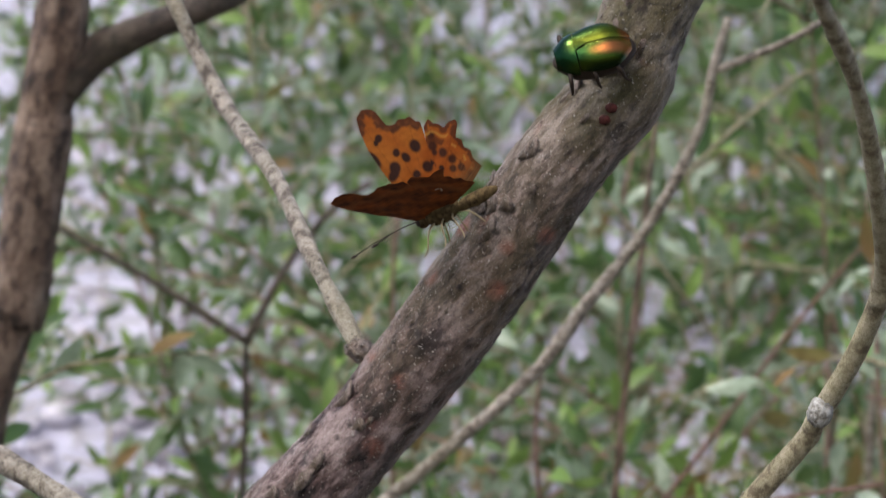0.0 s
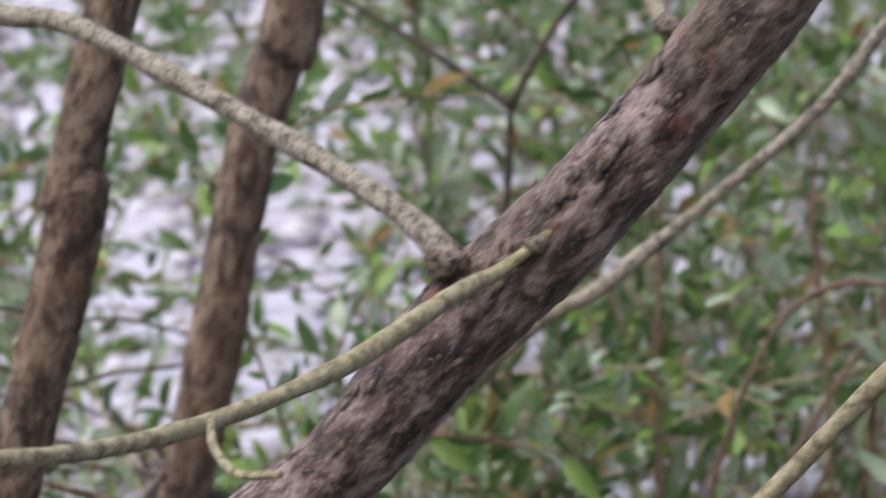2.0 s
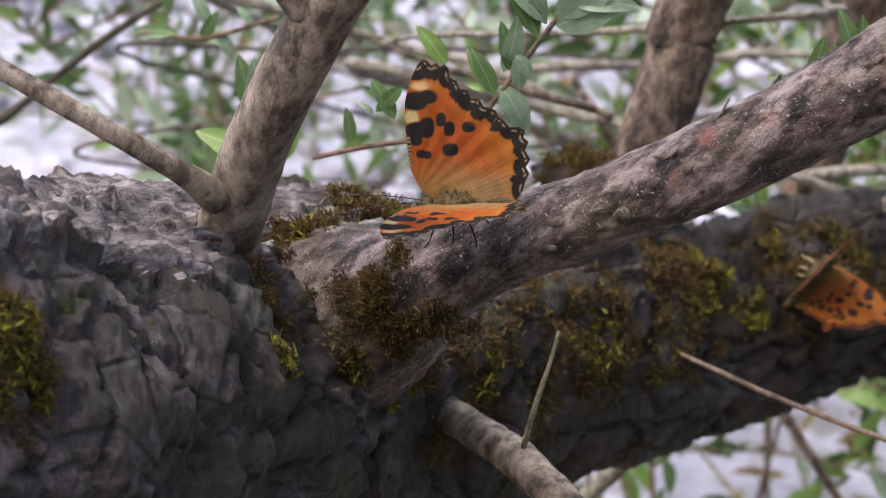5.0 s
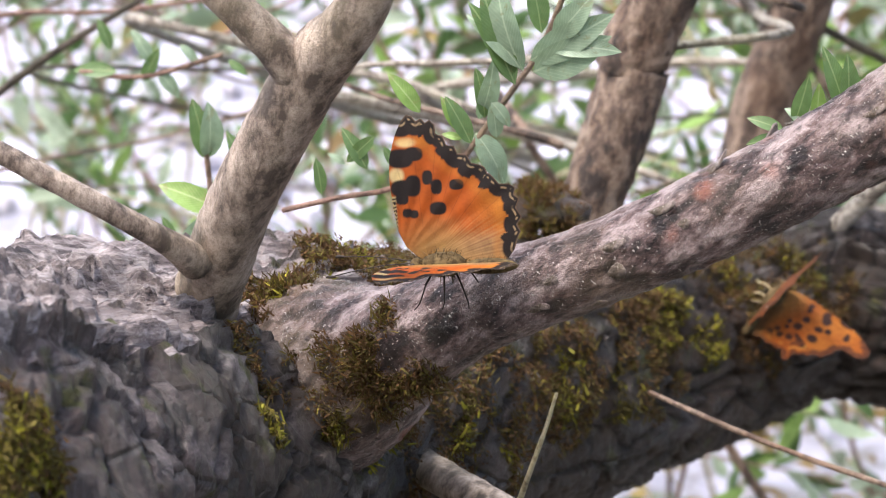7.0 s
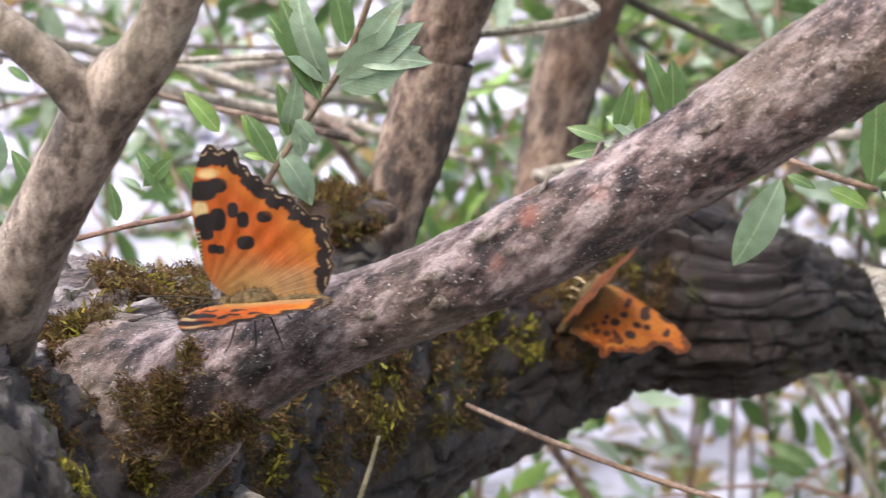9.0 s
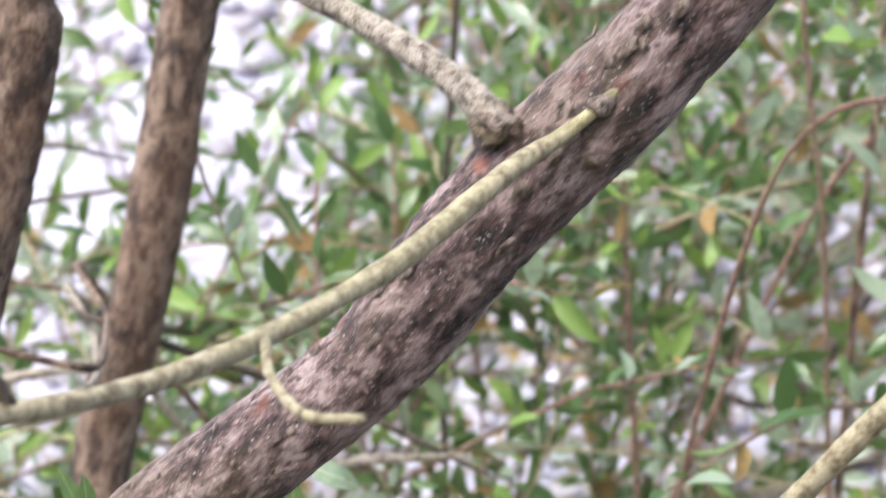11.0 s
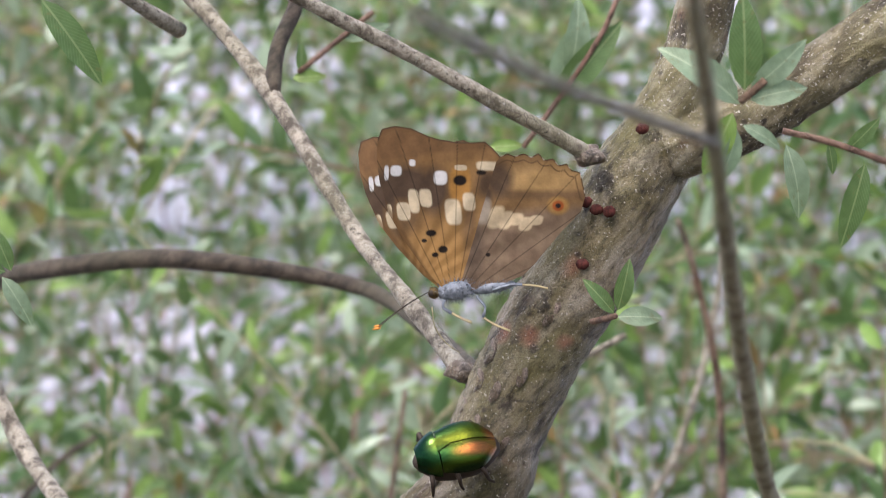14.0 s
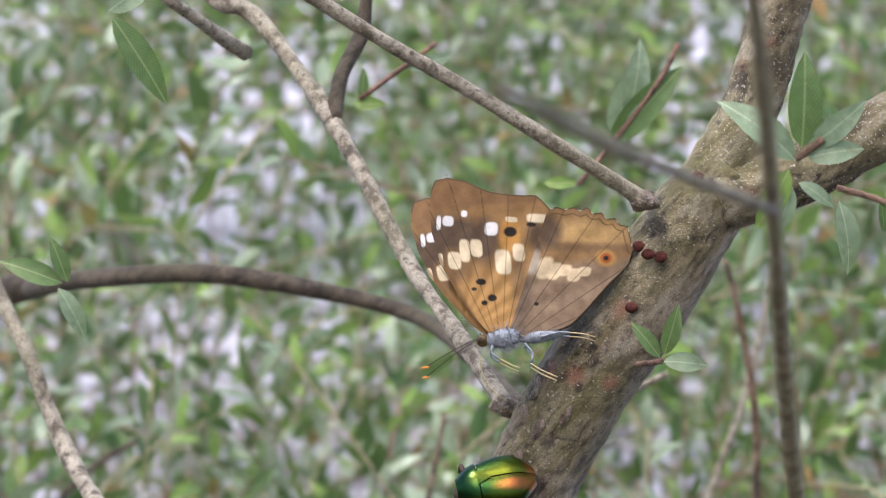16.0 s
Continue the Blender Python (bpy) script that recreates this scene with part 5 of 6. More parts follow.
for k, (cx, cy, sx, sy, n, h, lf, lean, flat) in enumerate((
    (0.02, 0.50, 0.10, 0.06, 9, 0.52, 0.016, 0.12, 0), (-0.13, 0.58, 0.06, 0.06, 8, 0.47, 0.016, 0.12, 0), (0.22, 0.60, 0.10, 0.08, 12, 0.52, 0.016, 0.12, 0),
    (-0.05, 0.90, 0.16, 0.10, 20, 0.54, 0.018, 0.12, 0), (0.28, 1.0, 0.16, 0.12, 22, 0.55, 0.018, 0.12, 0),
    (-0.42, 0.62, 0.16, 0.08, 12, 0.32, 0.016, 0.2, 0.25), (-0.30, 0.85, 0.18, 0.08, 12, 0.31, 0.017, 0.2, 0.25), (-0.62, 0.95, 0.2, 0.1, 14, 0.36, 0.018, 0.2, 0.3),
    (0.1, 1.5, 0.25, 0.15, 34, 0.58, 0.019, 0.12, 0), (0.5, 1.6, 0.25, 0.15, 30, 0.6, 0.019, 0.12, 0), (-0.1, 1.7, 0.16, 0.15, 22, 0.6, 0.019, 0.12, 0), (-0.85, 1.5, 0.3, 0.15, 16, 0.42, 0.02, 0.2, 0.3),
    (0.2, 2.4, 0.4, 0.2, 48, 1.1, 0.022, 0.1, 0), (0.8, 2.5, 0.35, 0.2, 40, 1.1, 0.022, 0.1, 0), (-0.30, 2.6, 0.25, 0.2, 36, 1.0, 0.022, 0.1, 0),
    (-0.3, 3.6, 0.4, 0.25, 60, 1.3, 0.036, 0.1, 0), (0.5, 3.6, 0.5, 0.25, 60, 1.4, 0.036, 0.1, 0), (1.4, 3.6, 0.5, 0.25, 44, 1.4, 0.036, 0.1, 0), (-2.4, 6.5, 0.8, 0.25, 50, 0.75, 0.05, 0.1, 0), (-4.2, 6.8, 0.8, 0.25, 44, 0.75, 0.05, 0.1, 0),
    # unseen, added behind and beside the camera to shade front-facing surfaces
    (-2.2, -1.8, 0.4, 0.3, 34, 2.2, 0.09, 0.1, 0), (-0.9, -2.3, 0.4, 0.3, 34, 2.2, 0.09, 0.1, 0), (0.5, -2.3, 0.4, 0.3, 34, 2.2, 0.09, 0.1, 0), (1.8, -1.6, 0.4, 0.3, 34, 2.2, 0.09, 0.1, 0), (2.2, 0.2, 0.3, 0.4, 34, 2.2, 0.09, 0.1, 0))):
    shrub(20 + k, (cx, cy), (sx, sy), n, h, lf, lean, gap=lf * 0.5, flat=flat, low=0.26 if k in (0, 2, 3) else 0.1, mats=((0.38, 0.40, 0.19, 0.03), (0.60, 0.17, 0.20, 0.03), (0.42, 0.29, 0.26, 0.03))[k % 3])

# ---- dead twigs and leaf litter under the shrubs ----
rng = np.random.default_rng(77)
for k in range(44):
    x, y = rng.uniform(-0.22, 0.30), rng.uniform(0.35, 1.1)
    a, ln = rng.uniform(-0.9, 0.9), rng.uniform(0.15, 0.45)
    z = -0.60 + rng.uniform(0, 0.14)
    p = [(x + math.cos(a) * ln * s + rng.normal(0, 0.008), y + math.sin(a) * ln * 0.5 * s, z + (rng.uniform(-0.05, 0.16)) * s, rng.uniform(0.0012, 0.0035) * (1.1 - 0.6 * s)) for s in (0, 0.35, 0.7, 1.0)]
    ob = limb("dead_twig", p, (TWIG_BARK, STEM_BARK, DARK_TWIG)[k % 3], None, sides=8, step=0.01, lumps=0.2, seed=k)
    tagged(ob, "dry fallen twig lying under the shrubs", "twig", "fallen twigs")
n = 5000
lp = np.stack([rng.uniform(-0.35, 0.9, n), rng.uniform(0.3, 2.2, n), np.full(n, -0.605) + rng.uniform(0, 0.02, n)], 1)
lw = rng.normal(0, 1, (n, 3)) * (1, 1, 0.25)
litter = part("leaf_litter", leaf_cloud("leaf_litter", lp, lw, rng.normal(0, 0.35, (n, 3)) + (0, 0, 1), rng.uniform(0.012, 0.03, n), rng.choice(3, n, p=(0.75, 0.15, 0.1)), [LEAF_DRY, LEAF_PALE, LEAF]))
tagged(litter, "brown and pale fallen willow leaves", "leaf litter", kind="stuff")

# ---- butterflies and the beetle ----
def wing_mesh(name, outline, centre, upper, under, margin, rings=44, count=170, mirror=1, bow=0.0006):
    """A wing sheet with its upper and lower faces; the hinge lies on x, the wing reaches along y (millimetres). margin: the outline's points on the outer edge."""
    o = np.array(outline, float)
    oc = np.vstack([o, o[:1]])
    run = np.concatenate([[0], np.cumsum(np.linalg.norm(np.diff(oc, axis=0), axis=1))])
    q = np.linspace(0, run[-1], count, endpoint=False)
    rim = np.stack([np.interp(q, run, oc[:, 0]), np.interp(q, run, oc[:, 1])], 1)
    c = np.array(centre, float)
    k = np.maximum((np.arange(rings + 1) / rings) ** 0.8, 1e-3)[:, None, None]
    uw = (c + (rim - c) * k).reshape(-1, 2)
    k = np.repeat(k.ravel(), count)
    u, w = uw[:, 0], uw[:, 1]
    edge = np.linspace(run[margin[0]], run[margin[1]], 120)
    edge_p = np.stack([np.interp(edge, run, oc[:, 0]), np.interp(edge, run, oc[:, 1])], 1)
    gap = np.linalg.norm(uw[:, None] - edge_p[None], axis=2)
    near = gap.argmin(1)
    d, along = gap[np.arange(len(uw)), near], edge[near]
    z = bow * 600 * np.sin(w * 0.13) + 0.12 * np.sin(np.arctan2(w, u - 9) * 26) * np.minimum(1, w / 12)
    verts, cols, faces = [], [], []
    ring = np.arange(rings * count)
    nxt = ring - ring % count + (ring % count + 1) % count
    quad = np.stack([ring, nxt, nxt + count, ring + count], 1)
    for layer, paint in ((0.03, upper), (-0.03, under)):
        f = quad + len(verts) * len(uw)
        faces.append(f if (layer > 0) == (mirror > 0) else f[:, ::-1])
        verts.append(np.stack([u * 1e-3, w * 1e-3 * mirror, (z + layer * (1 - k**6)) * 1e-3], 1))
        cols.append(np.hstack([np.clip(paint(u, w, d, along), 0, 1), np.ones((len(u), 1))]))
    me = mesh_of(name, np.vstack(verts), np.vstack(faces), [WING])
    at = me.color_attributes.new("pattern", "FLOAT_COLOR", "POINT")
    at.data.foreach_set("color", np.vstack(cols).astype(np.float32).ravel())
    return me


def fade(x, lo, hi):
    return np.clip((x - lo) / (hi - lo), 0, 1)


def spot(u, w, cu, cw, ru, rw, soft=0.2, square=2.0):
    d = (np.abs((u - cu) / ru) ** square + np.abs((w - cw) / rw) ** square) ** (1 / square)
    return np.clip((1 + soft - d) / (2 * soft), 0, 1)


def blend(a, b, k):
    a, b, k = np.asarray(a, float), np.asarray(b, float), np.asarray(k, float)
    return a + (b - a) * (k[..., None] if k.ndim else k)


def dapple(u, w, size, seed):
    """Soft uneven mottling between 0 and 1, its features about size millimetres wide."""
    rng = np.random.default_rng(seed)
    out = np.zeros_like(u)
    for _ in range(9):
        a, f, ph = rng.uniform(0, 6.28), rng.uniform(1.6, 4.2) / size, rng.uniform(0, 6.28)
        out = out + np.sin((u * math.cos(a) + w * math.sin(a)) * f + ph)
    return np.clip(0.5 + out / 7, 0, 1)


def veins(u, w, bu, bw, number, depth, width=0.3):
    a = np.arctan2(w - bw, u - bu)
    d = np.hypot(u - bu, w - bw)
    x = np.abs((a * number / math.pi) % 1.0 - 0.5) * math.pi / number * 2 * d
    return depth * np.clip(1 - x / width, 0, 1) * fade(d, 3, 6)


def hairs(u, w, bu, bw, depth):
    """Fine silky streaks that fan out from the wing's foot."""
    a = np.arctan2(w - bw, u - bu)
    return depth * (0.5 + 0.25 * np.sin(a * 90) + 0.25 * np.sin(a * 151 + 1.3))


ORANGE, BLACK, CREAM, RUST = (0.31, 0.072, 0.005), (0.012, 0.007, 0.006), (0.62, 0.47, 0.22), (0.075, 0.019, 0.007)
AMBER = (0.44, 0.155, 0.018)

# large tortoiseshell: outline and marks of one side
TORT_FORE = [(5.2, 0.3), (7.7, 2.6), (9.1, 5.3), (9.8, 9.4), (10.4, 14.4), (10.3, 18.4), (9.3, 22.3), (8.2, 24.8), (7.3, 25.9), (6.2, 25.6), (5.5, 24.7), (4.5, 25.2), (3.8, 24.4), (3.0, 24.9), (2.1, 23.9), (2.0, 22.4), (0.7, 21.9), (0.0, 20.3), (-1.3, 20.1), (-1.9, 18.7), (-3.5, 18.5), (-4.4, 17.0), (-5.7, 16.7), (-6.7, 16.2), (-7.3, 14.8), (-4.0, 8.0), (-1.0, 2.0)]
TORT_HIND = [(2.5, 1.0), (-6.4, 15.2), (-7.5, 15.1), (-8.4, 14.2), (-9.2, 13.2), (-10.9, 13.2), (-12.1, 12.5), (-11.8, 11.2), (-12.8, 10.5), (-12.1, 8.9), (-13.1, 7.3), (-12.2, 5.9), (-12.9, 4.7), (-12.1, 3.2), (-11.7, 1.7), (-10.5, 0.1), (-8.0, -0.8), (-2.0, -0.6)]


def tort_paint(hind):
    def paint(u, w, d, along):
        c = blend((0.28, 0.14, 0.04), (0.37, 0.072, 0.004), fade(np.hypot(u - 3, w), 3, 9))
        c = blend(c, (0.40, 0.135, 0.012), 0.8 * fade(-u, 3, 9) * fade(w, 3, 8))
        c = blend(c, (0.36, 0.20, 0.065), 0.8 * fade(5.5 - w, 0, 4) * fade(2.5 - u, 0, 3))
        c = blend(c, (0.17, 0.095, 0.055), 0.75 * spot(u, w, -7.0, 2.2, 5.0, 2.0, 0.6))
        c = blend(c, (0.46, 0.29, 0.12), hairs(u, w, 5, -1, 0.55) * fade(8.5 - w, 0, 5) * fade(4 - u, 0, 4))
        if not hind:
            c = blend(c, CREAM, 0.95 * np.maximum(spot(u, w, 7.4, 21.0, 1.8, 0.8, 0.3), spot(u, w, 9.1, 15.2, 1.3, 1.3, 0.25)))
            c = blend(c, AMBER, 0.6 * spot(u, w, 4.2, 21.0, 1.6, 0.9, 0.5))
            for cu, cw, ru, rw in ((8.4, 18.2, 2.4, 1.7), (6.0, 18.9, 1.7, 1.25), (8.0, 12.9, 2.2, 1.5), (6.2, 13.3, 1.4, 1.9), (8.2, 11.0, 1.2, 1.0), (3.6, 14.7, 0.95, 1.3), (2.0, 13.0, 1.0, 1.35), (-1.6, 13.3, 1.3, 0.95), (1.8, 9.2, 1.5, 1.15), (7.3, 8.5, 0.9, 0.8), (6.1, 8.3, 0.8, 0.75), (8.3, 23.4, 2.2, 1.3)):
                c = blend(c, BLACK, spot(u, w, cu, cw, ru, rw, 0.1, 2.6))
            lead = fade(u + 0.06 * np.abs(w - 12), 9.2, 9.5) * (w < 22)
            c = blend(c, blend(BLACK, CREAM, 0.7 * (np.sin(w * 9) > 0.1)), lead * (w < 11.5))
        wave = 0.35 * np.sin(along * 2.4) + 0.2 * np.sin(along * 5.3)
        c = blend(c, AMBER, 0.35 * fade(-np.abs(d - 3.2), -1.2, -0.2))
        c = blend(c, BLACK, fade(2.6 + wave - d, 0, 0.35))
        c = blend(c, (0.34, 0.235, 0.13), 0.8 * fade(0.24 - np.abs(d - 0.7 - 0.12 * wave), 0, 0.14) * fade(np.sin(along * 3.6 + np.sin(along)), -0.2, 0.4))
        c = blend(c, (0.16, 0.10, 0.065), 0.7 * fade(0.22 - d, 0, 0.08))
        dark = 1 - veins(u, w, 4, 0, 16, 0.28, 0.22) * fade(w, 4, 9)
        return c * dark[:, None] * (0.86 + 0.14 * dapple(u, w, 1.5, 4))[:, None]

    return paint


def tort_under(u, w, d, along):
    c = blend((0.045, 0.030, 0.022), (0.16, 0.115, 0.08), dapple(u, w, 1.6, 7))
    return blend(c, (0.03, 0.02, 0.016), fade(2.4 - d, 0, 0.6))


# comma: ragged outline
COMMA_FORE = [(5.2, 0.4), (5.9, 3.0), (5.5, 8.5), (4.9, 14.2), (4.1, 19.0), (2.7, 23.2), (1.3, 25.6), (-0.8, 25.9), (-2.1, 25.0), (-2.9, 23.6), (-2.4, 21.8), (-2.7, 19.8), (-4.0, 18.8), (-5.4, 18.9), (-6.6, 17.9), (-7.6, 17.6), (-7.8, 16.0), (-8.6, 15.2), (-4.2, 7.0), (-1.2, 1.5)]
COMMA_HIND = [(1.2, 1.0), (-7.4, 14.6), (-9.2, 15.0), (-9.5, 13.6), (-10.2, 12.8), (-10.4, 11.6), (-12.3, 11.7), (-13.6, 11.1), (-13.5, 10.2), (-11.9, 9.7), (-11.2, 8.6), (-11.8, 7.4), (-11.2, 6.2), (-11.8, 4.8), (-11.1, 3.2), (-11.4, 0.9), (-7.5, 0.0), (-2.0, -0.5)]


def comma_paint(hind):
    def paint(u, w, d, along):
        c = blend((0.30, 0.135, 0.030), ORANGE, fade(np.hypot(u - 3, w), 3, 8))
        c = blend(c, AMBER, 0.6 * np.maximum(spot(u, w, 2.5, 16.0, 4.0, 5.0, 0.7), spot(u, w, -5.0, 15.0, 3.2, 2.6, 0.6)))
        c = blend(c, AMBER, 0.32 * dapple(u, w, 3.0, 2))
        for cu, cw, ru, rw in ((3.9, 7.7, 0.9, 0.7), (2.6, 8.0, 0.8, 0.65), (3.6, 12.2, 1.5, 1.0), (2.2, 13.0, 1.2, 1.25), (-0.2, 8.8, 0.95, 0.9), (-1.1, 12.7, 0.85, 1.1), (-0.2, 14.8, 0.85, 0.8), (-2.9, 5.8, 0.75, 0.65), (-4.6, 6.2, 0.6, 0.6), (-3.1, 8.2, 1.1, 1.15), (-4.2, 12.8, 1.2, 1.35), (4.4, 17.3, 0.9, 2.0), (0.5, 19.4, 0.9, 0.8), (1.6, 19.2, 0.6, 0.6)):
            c = blend(c, blend(BLACK, RUST, 0.35), spot(u, w, cu, cw, ru, rw, 0.22))
        wave = 0.45 * np.sin(along * 2.1) + 0.3 * np.sin(along * 4.7 + 1)
        if hind:
            for cu, cw, r in ((-6.2, 10.6, 1.0), (-7.4, 12.4, 0.9), (-7.0, 8.2, 0.95), (-7.6, 6.0, 0.9), (-6.4, 4.6, 0.75), (-8.0, 3.6, 0.8), (-5.6, 9.4, 0.6)):
                c = blend(c, blend(BLACK, RUST, 0.5), 0.95 * spot(u, w, cu, cw, r, r, 0.3))
            c = blend(c, RUST, 0.75 * fade(0.5 + 0.5 * wave - np.abs(d - 2.9), 0, 0.5))
            c = blend(c, (0.50, 0.24, 0.04), 0.7 * fade(0.4 - np.abs(d - 1.7), 0, 0.3) * (np.sin(along * 3.9) > -0.2))
            c = blend(c, RUST, 0.85 * fade(1.0 + 0.4 * wave - d, 0, 0.4))
            c = blend(c, (0.10, 0.048, 0.018), 0.85 * fade(3.4 - w, 0, 2.2))
            c = blend(c, (0.20, 0.11, 0.04), hairs(u, w, 3, -1, 0.5) * fade(6 - w, 0, 4))
        else:
            c = blend(c, (0.070, 0.020, 0.008), 0.92 * fade(1.7 + 0.6 * wave - d, 0, 0.6))
            c = blend(c, (0.16, 0.05, 0.013), 0.7 * fade(0.5 - np.abs(d - 0.7), 0, 0.3) * (np.sin(along * 2.7) > 0.2))
            c = blend(c, (0.15, 0.075, 0.028), 0.8 * fade(2.5 - np.hypot(u - 2, w), 0, 1.5))
        dark = 1 - veins(u, w, 4, 0, 14, 0.3, 0.25)
        return c * dark[:, None] * (0.84 + 0.16 * dapple(u, w, 1.0, 9))[:, None]

    return paint


def comma_under(u, w, d, along):
    c = blend((0.060, 0.020, 0.009), (0.30, 0.085, 0.018), 0.6 * dapple(u, w, 2.6, 4) + 0.4 * dapple(u, w, 0.8, 8))
    c = blend(c, (0.26, 0.10, 0.035), 0.5 * fade(1.2 - np.abs(d - 3.5), 0, 0.8))
    ring = np.hypot(u + 6.2, w - 6.0)
    return blend(c, (0.55, 0.50, 0.40), ((ring > 0.5) & (ring < 0.78) & (u < -6.1)).astype(float))


# lesser purple emperor, seen from below with closed wings
EMP_FORE = [(-0.5, -0.2), (2.6, 0.2), (6.2, 3.7), (10.1, 9.0), (13.0, 13.8), (14.8, 19.5), (15.4, 23.7), (15.3, 27.3), (14.6, 29.2), (12.3, 29.8), (9.3, 29.4), (6.3, 28.1), (4.2, 27.5), (1.2, 27.1), (-1.9, 27.1), (-3.9, 27.3), (-5.2, 26.3), (-6.8, 24.6), (-3.6, 10.0)]
EMP_HIND = [(1.0, 0.0), (-2.6, 14.0), (-5.8, 24.2), (-6.8, 24.8), (-8.0, 25.2), (-9.3, 24.8), (-11.0, 25.3), (-12.3, 24.7), (-13.6, 25.4), (-14.7, 24.2), (-16.2, 24.5), (-17.3, 23.3), (-18.7, 23.6), (-19.7, 22.4), (-21.2, 22.1), (-21.5, 20.6), (-22.2, 18.0), (-21.4, 15.0), (-17.7, 11.0), (-13.4, 5.5), (-11.3, 3.3), (-7.1, 1.5), (-2.9, 0.6)]
TAN, UMBER, OCHRE = (0.205, 0.108, 0.042), (0.075, 0.047, 0.033), (0.37, 0.205, 0.074)


def emp_fore(u, w, d, along):
    c = blend(OCHRE, (0.26, 0.145, 0.058), fade(w, 9, 14))
    c = blend(c, (0.20, 0.115, 0.052), 0.6 * fade(u - 0.47 * w, 2.5, 6.0))
    c = blend(c, UMBER, 0.95 * np.maximum.reduce([spot(u, w, 10.5, 19.4, 6.5, 3.4, 0.35), spot(u, w, 5.2, 18.4, 2.8, 4.2, 0.3), spot(u, w, 13.6, 16.2, 2.2, 3.6, 0.4), 0.6 * spot(u, w, 9.6, 13.2, 2.4, 2.6, 0.5), 0.9 * spot(u, w, -4.6, 19.6, 2.0, 2.6, 0.4), 0.6 * spot(u, w, -1.4, 11.5, 1.2, 5.5, 0.5)]))
    c = blend(c, (0.185, 0.100, 0.046), 0.95 * fade(w + 0.08 * u, 23.4, 25.2))
    c = blend(c, (0.27, 0.15, 0.062), 0.5 * fade(1.0 - np.abs(w - 25.0 + 0.1 * u), 0, 0.8) * (u < 8))
    c = blend(c, (0.42, 0.21, 0.055), 0.95 * spot(u, w, 0.4, 19.6, 1.9, 3.0, 0.15, 3))
    for cu, cw, ru, rw in ((10.4, 14.4, 1.2, 1.6), (8.6, 16.3, 0.95, 2.1), (6.5, 16.9, 1.1, 1.6), (1.5, 14.5, 1.45, 2.3), (-1.3, 16.4, 1.1, 1.6), (-4.5, 22.9, 2.0, 0.8), (12.9, 14.2, 0.45, 1.4), (0.3, 22.5, 1.1, 0.5)):
        c = blend(c, (0.62, 0.52, 0.38), spot(u - 0.12 * (w - cw), w, cu, cw, ru, rw, 0.1, 3.5))
    for cu, cw, ru, rw in ((13.6, 21.3, 0.42, 1.3), (11.9, 21.7, 1.0, 0.95), (9.0, 23.2, 0.55, 0.6), (3.9, 20.6, 1.2, 1.25)):
        c = blend(c, (0.62, 0.61, 0.64), spot(u, w, cu, cw, ru, rw, 0.12, 3))
    for cu, cw, ru, rw in ((0.4, 20.2, 1.2, 0.95), (5.4, 10.6, 0.95, 0.6), (6.6, 9.2, 0.5, 0.35), (3.2, 7.7, 0.85, 0.65), (4.6, 6.7, 0.6, 0.45), (-3.4, 21.7, 0.9, 0.45)):
        c = blend(c, BLACK, spot(u, w, cu, cw, ru, rw, 0.15))
    c = blend(c, UMBER, 0.8 * fade(0.35 - d, 0, 0.2))
    c = blend(c, (0.12, 0.06, 0.022), 0.7 * fade(u - 0.62 * w, 3.3, 3.9) * (w < 22))
    dark = 1 - veins(u, w, 1, -3, 19, 0.6, 0.3)
    return 1.14 * c * dark[:, None] * (0.82 + 0.18 * dapple(u, w, 1.2, 3))[:, None]


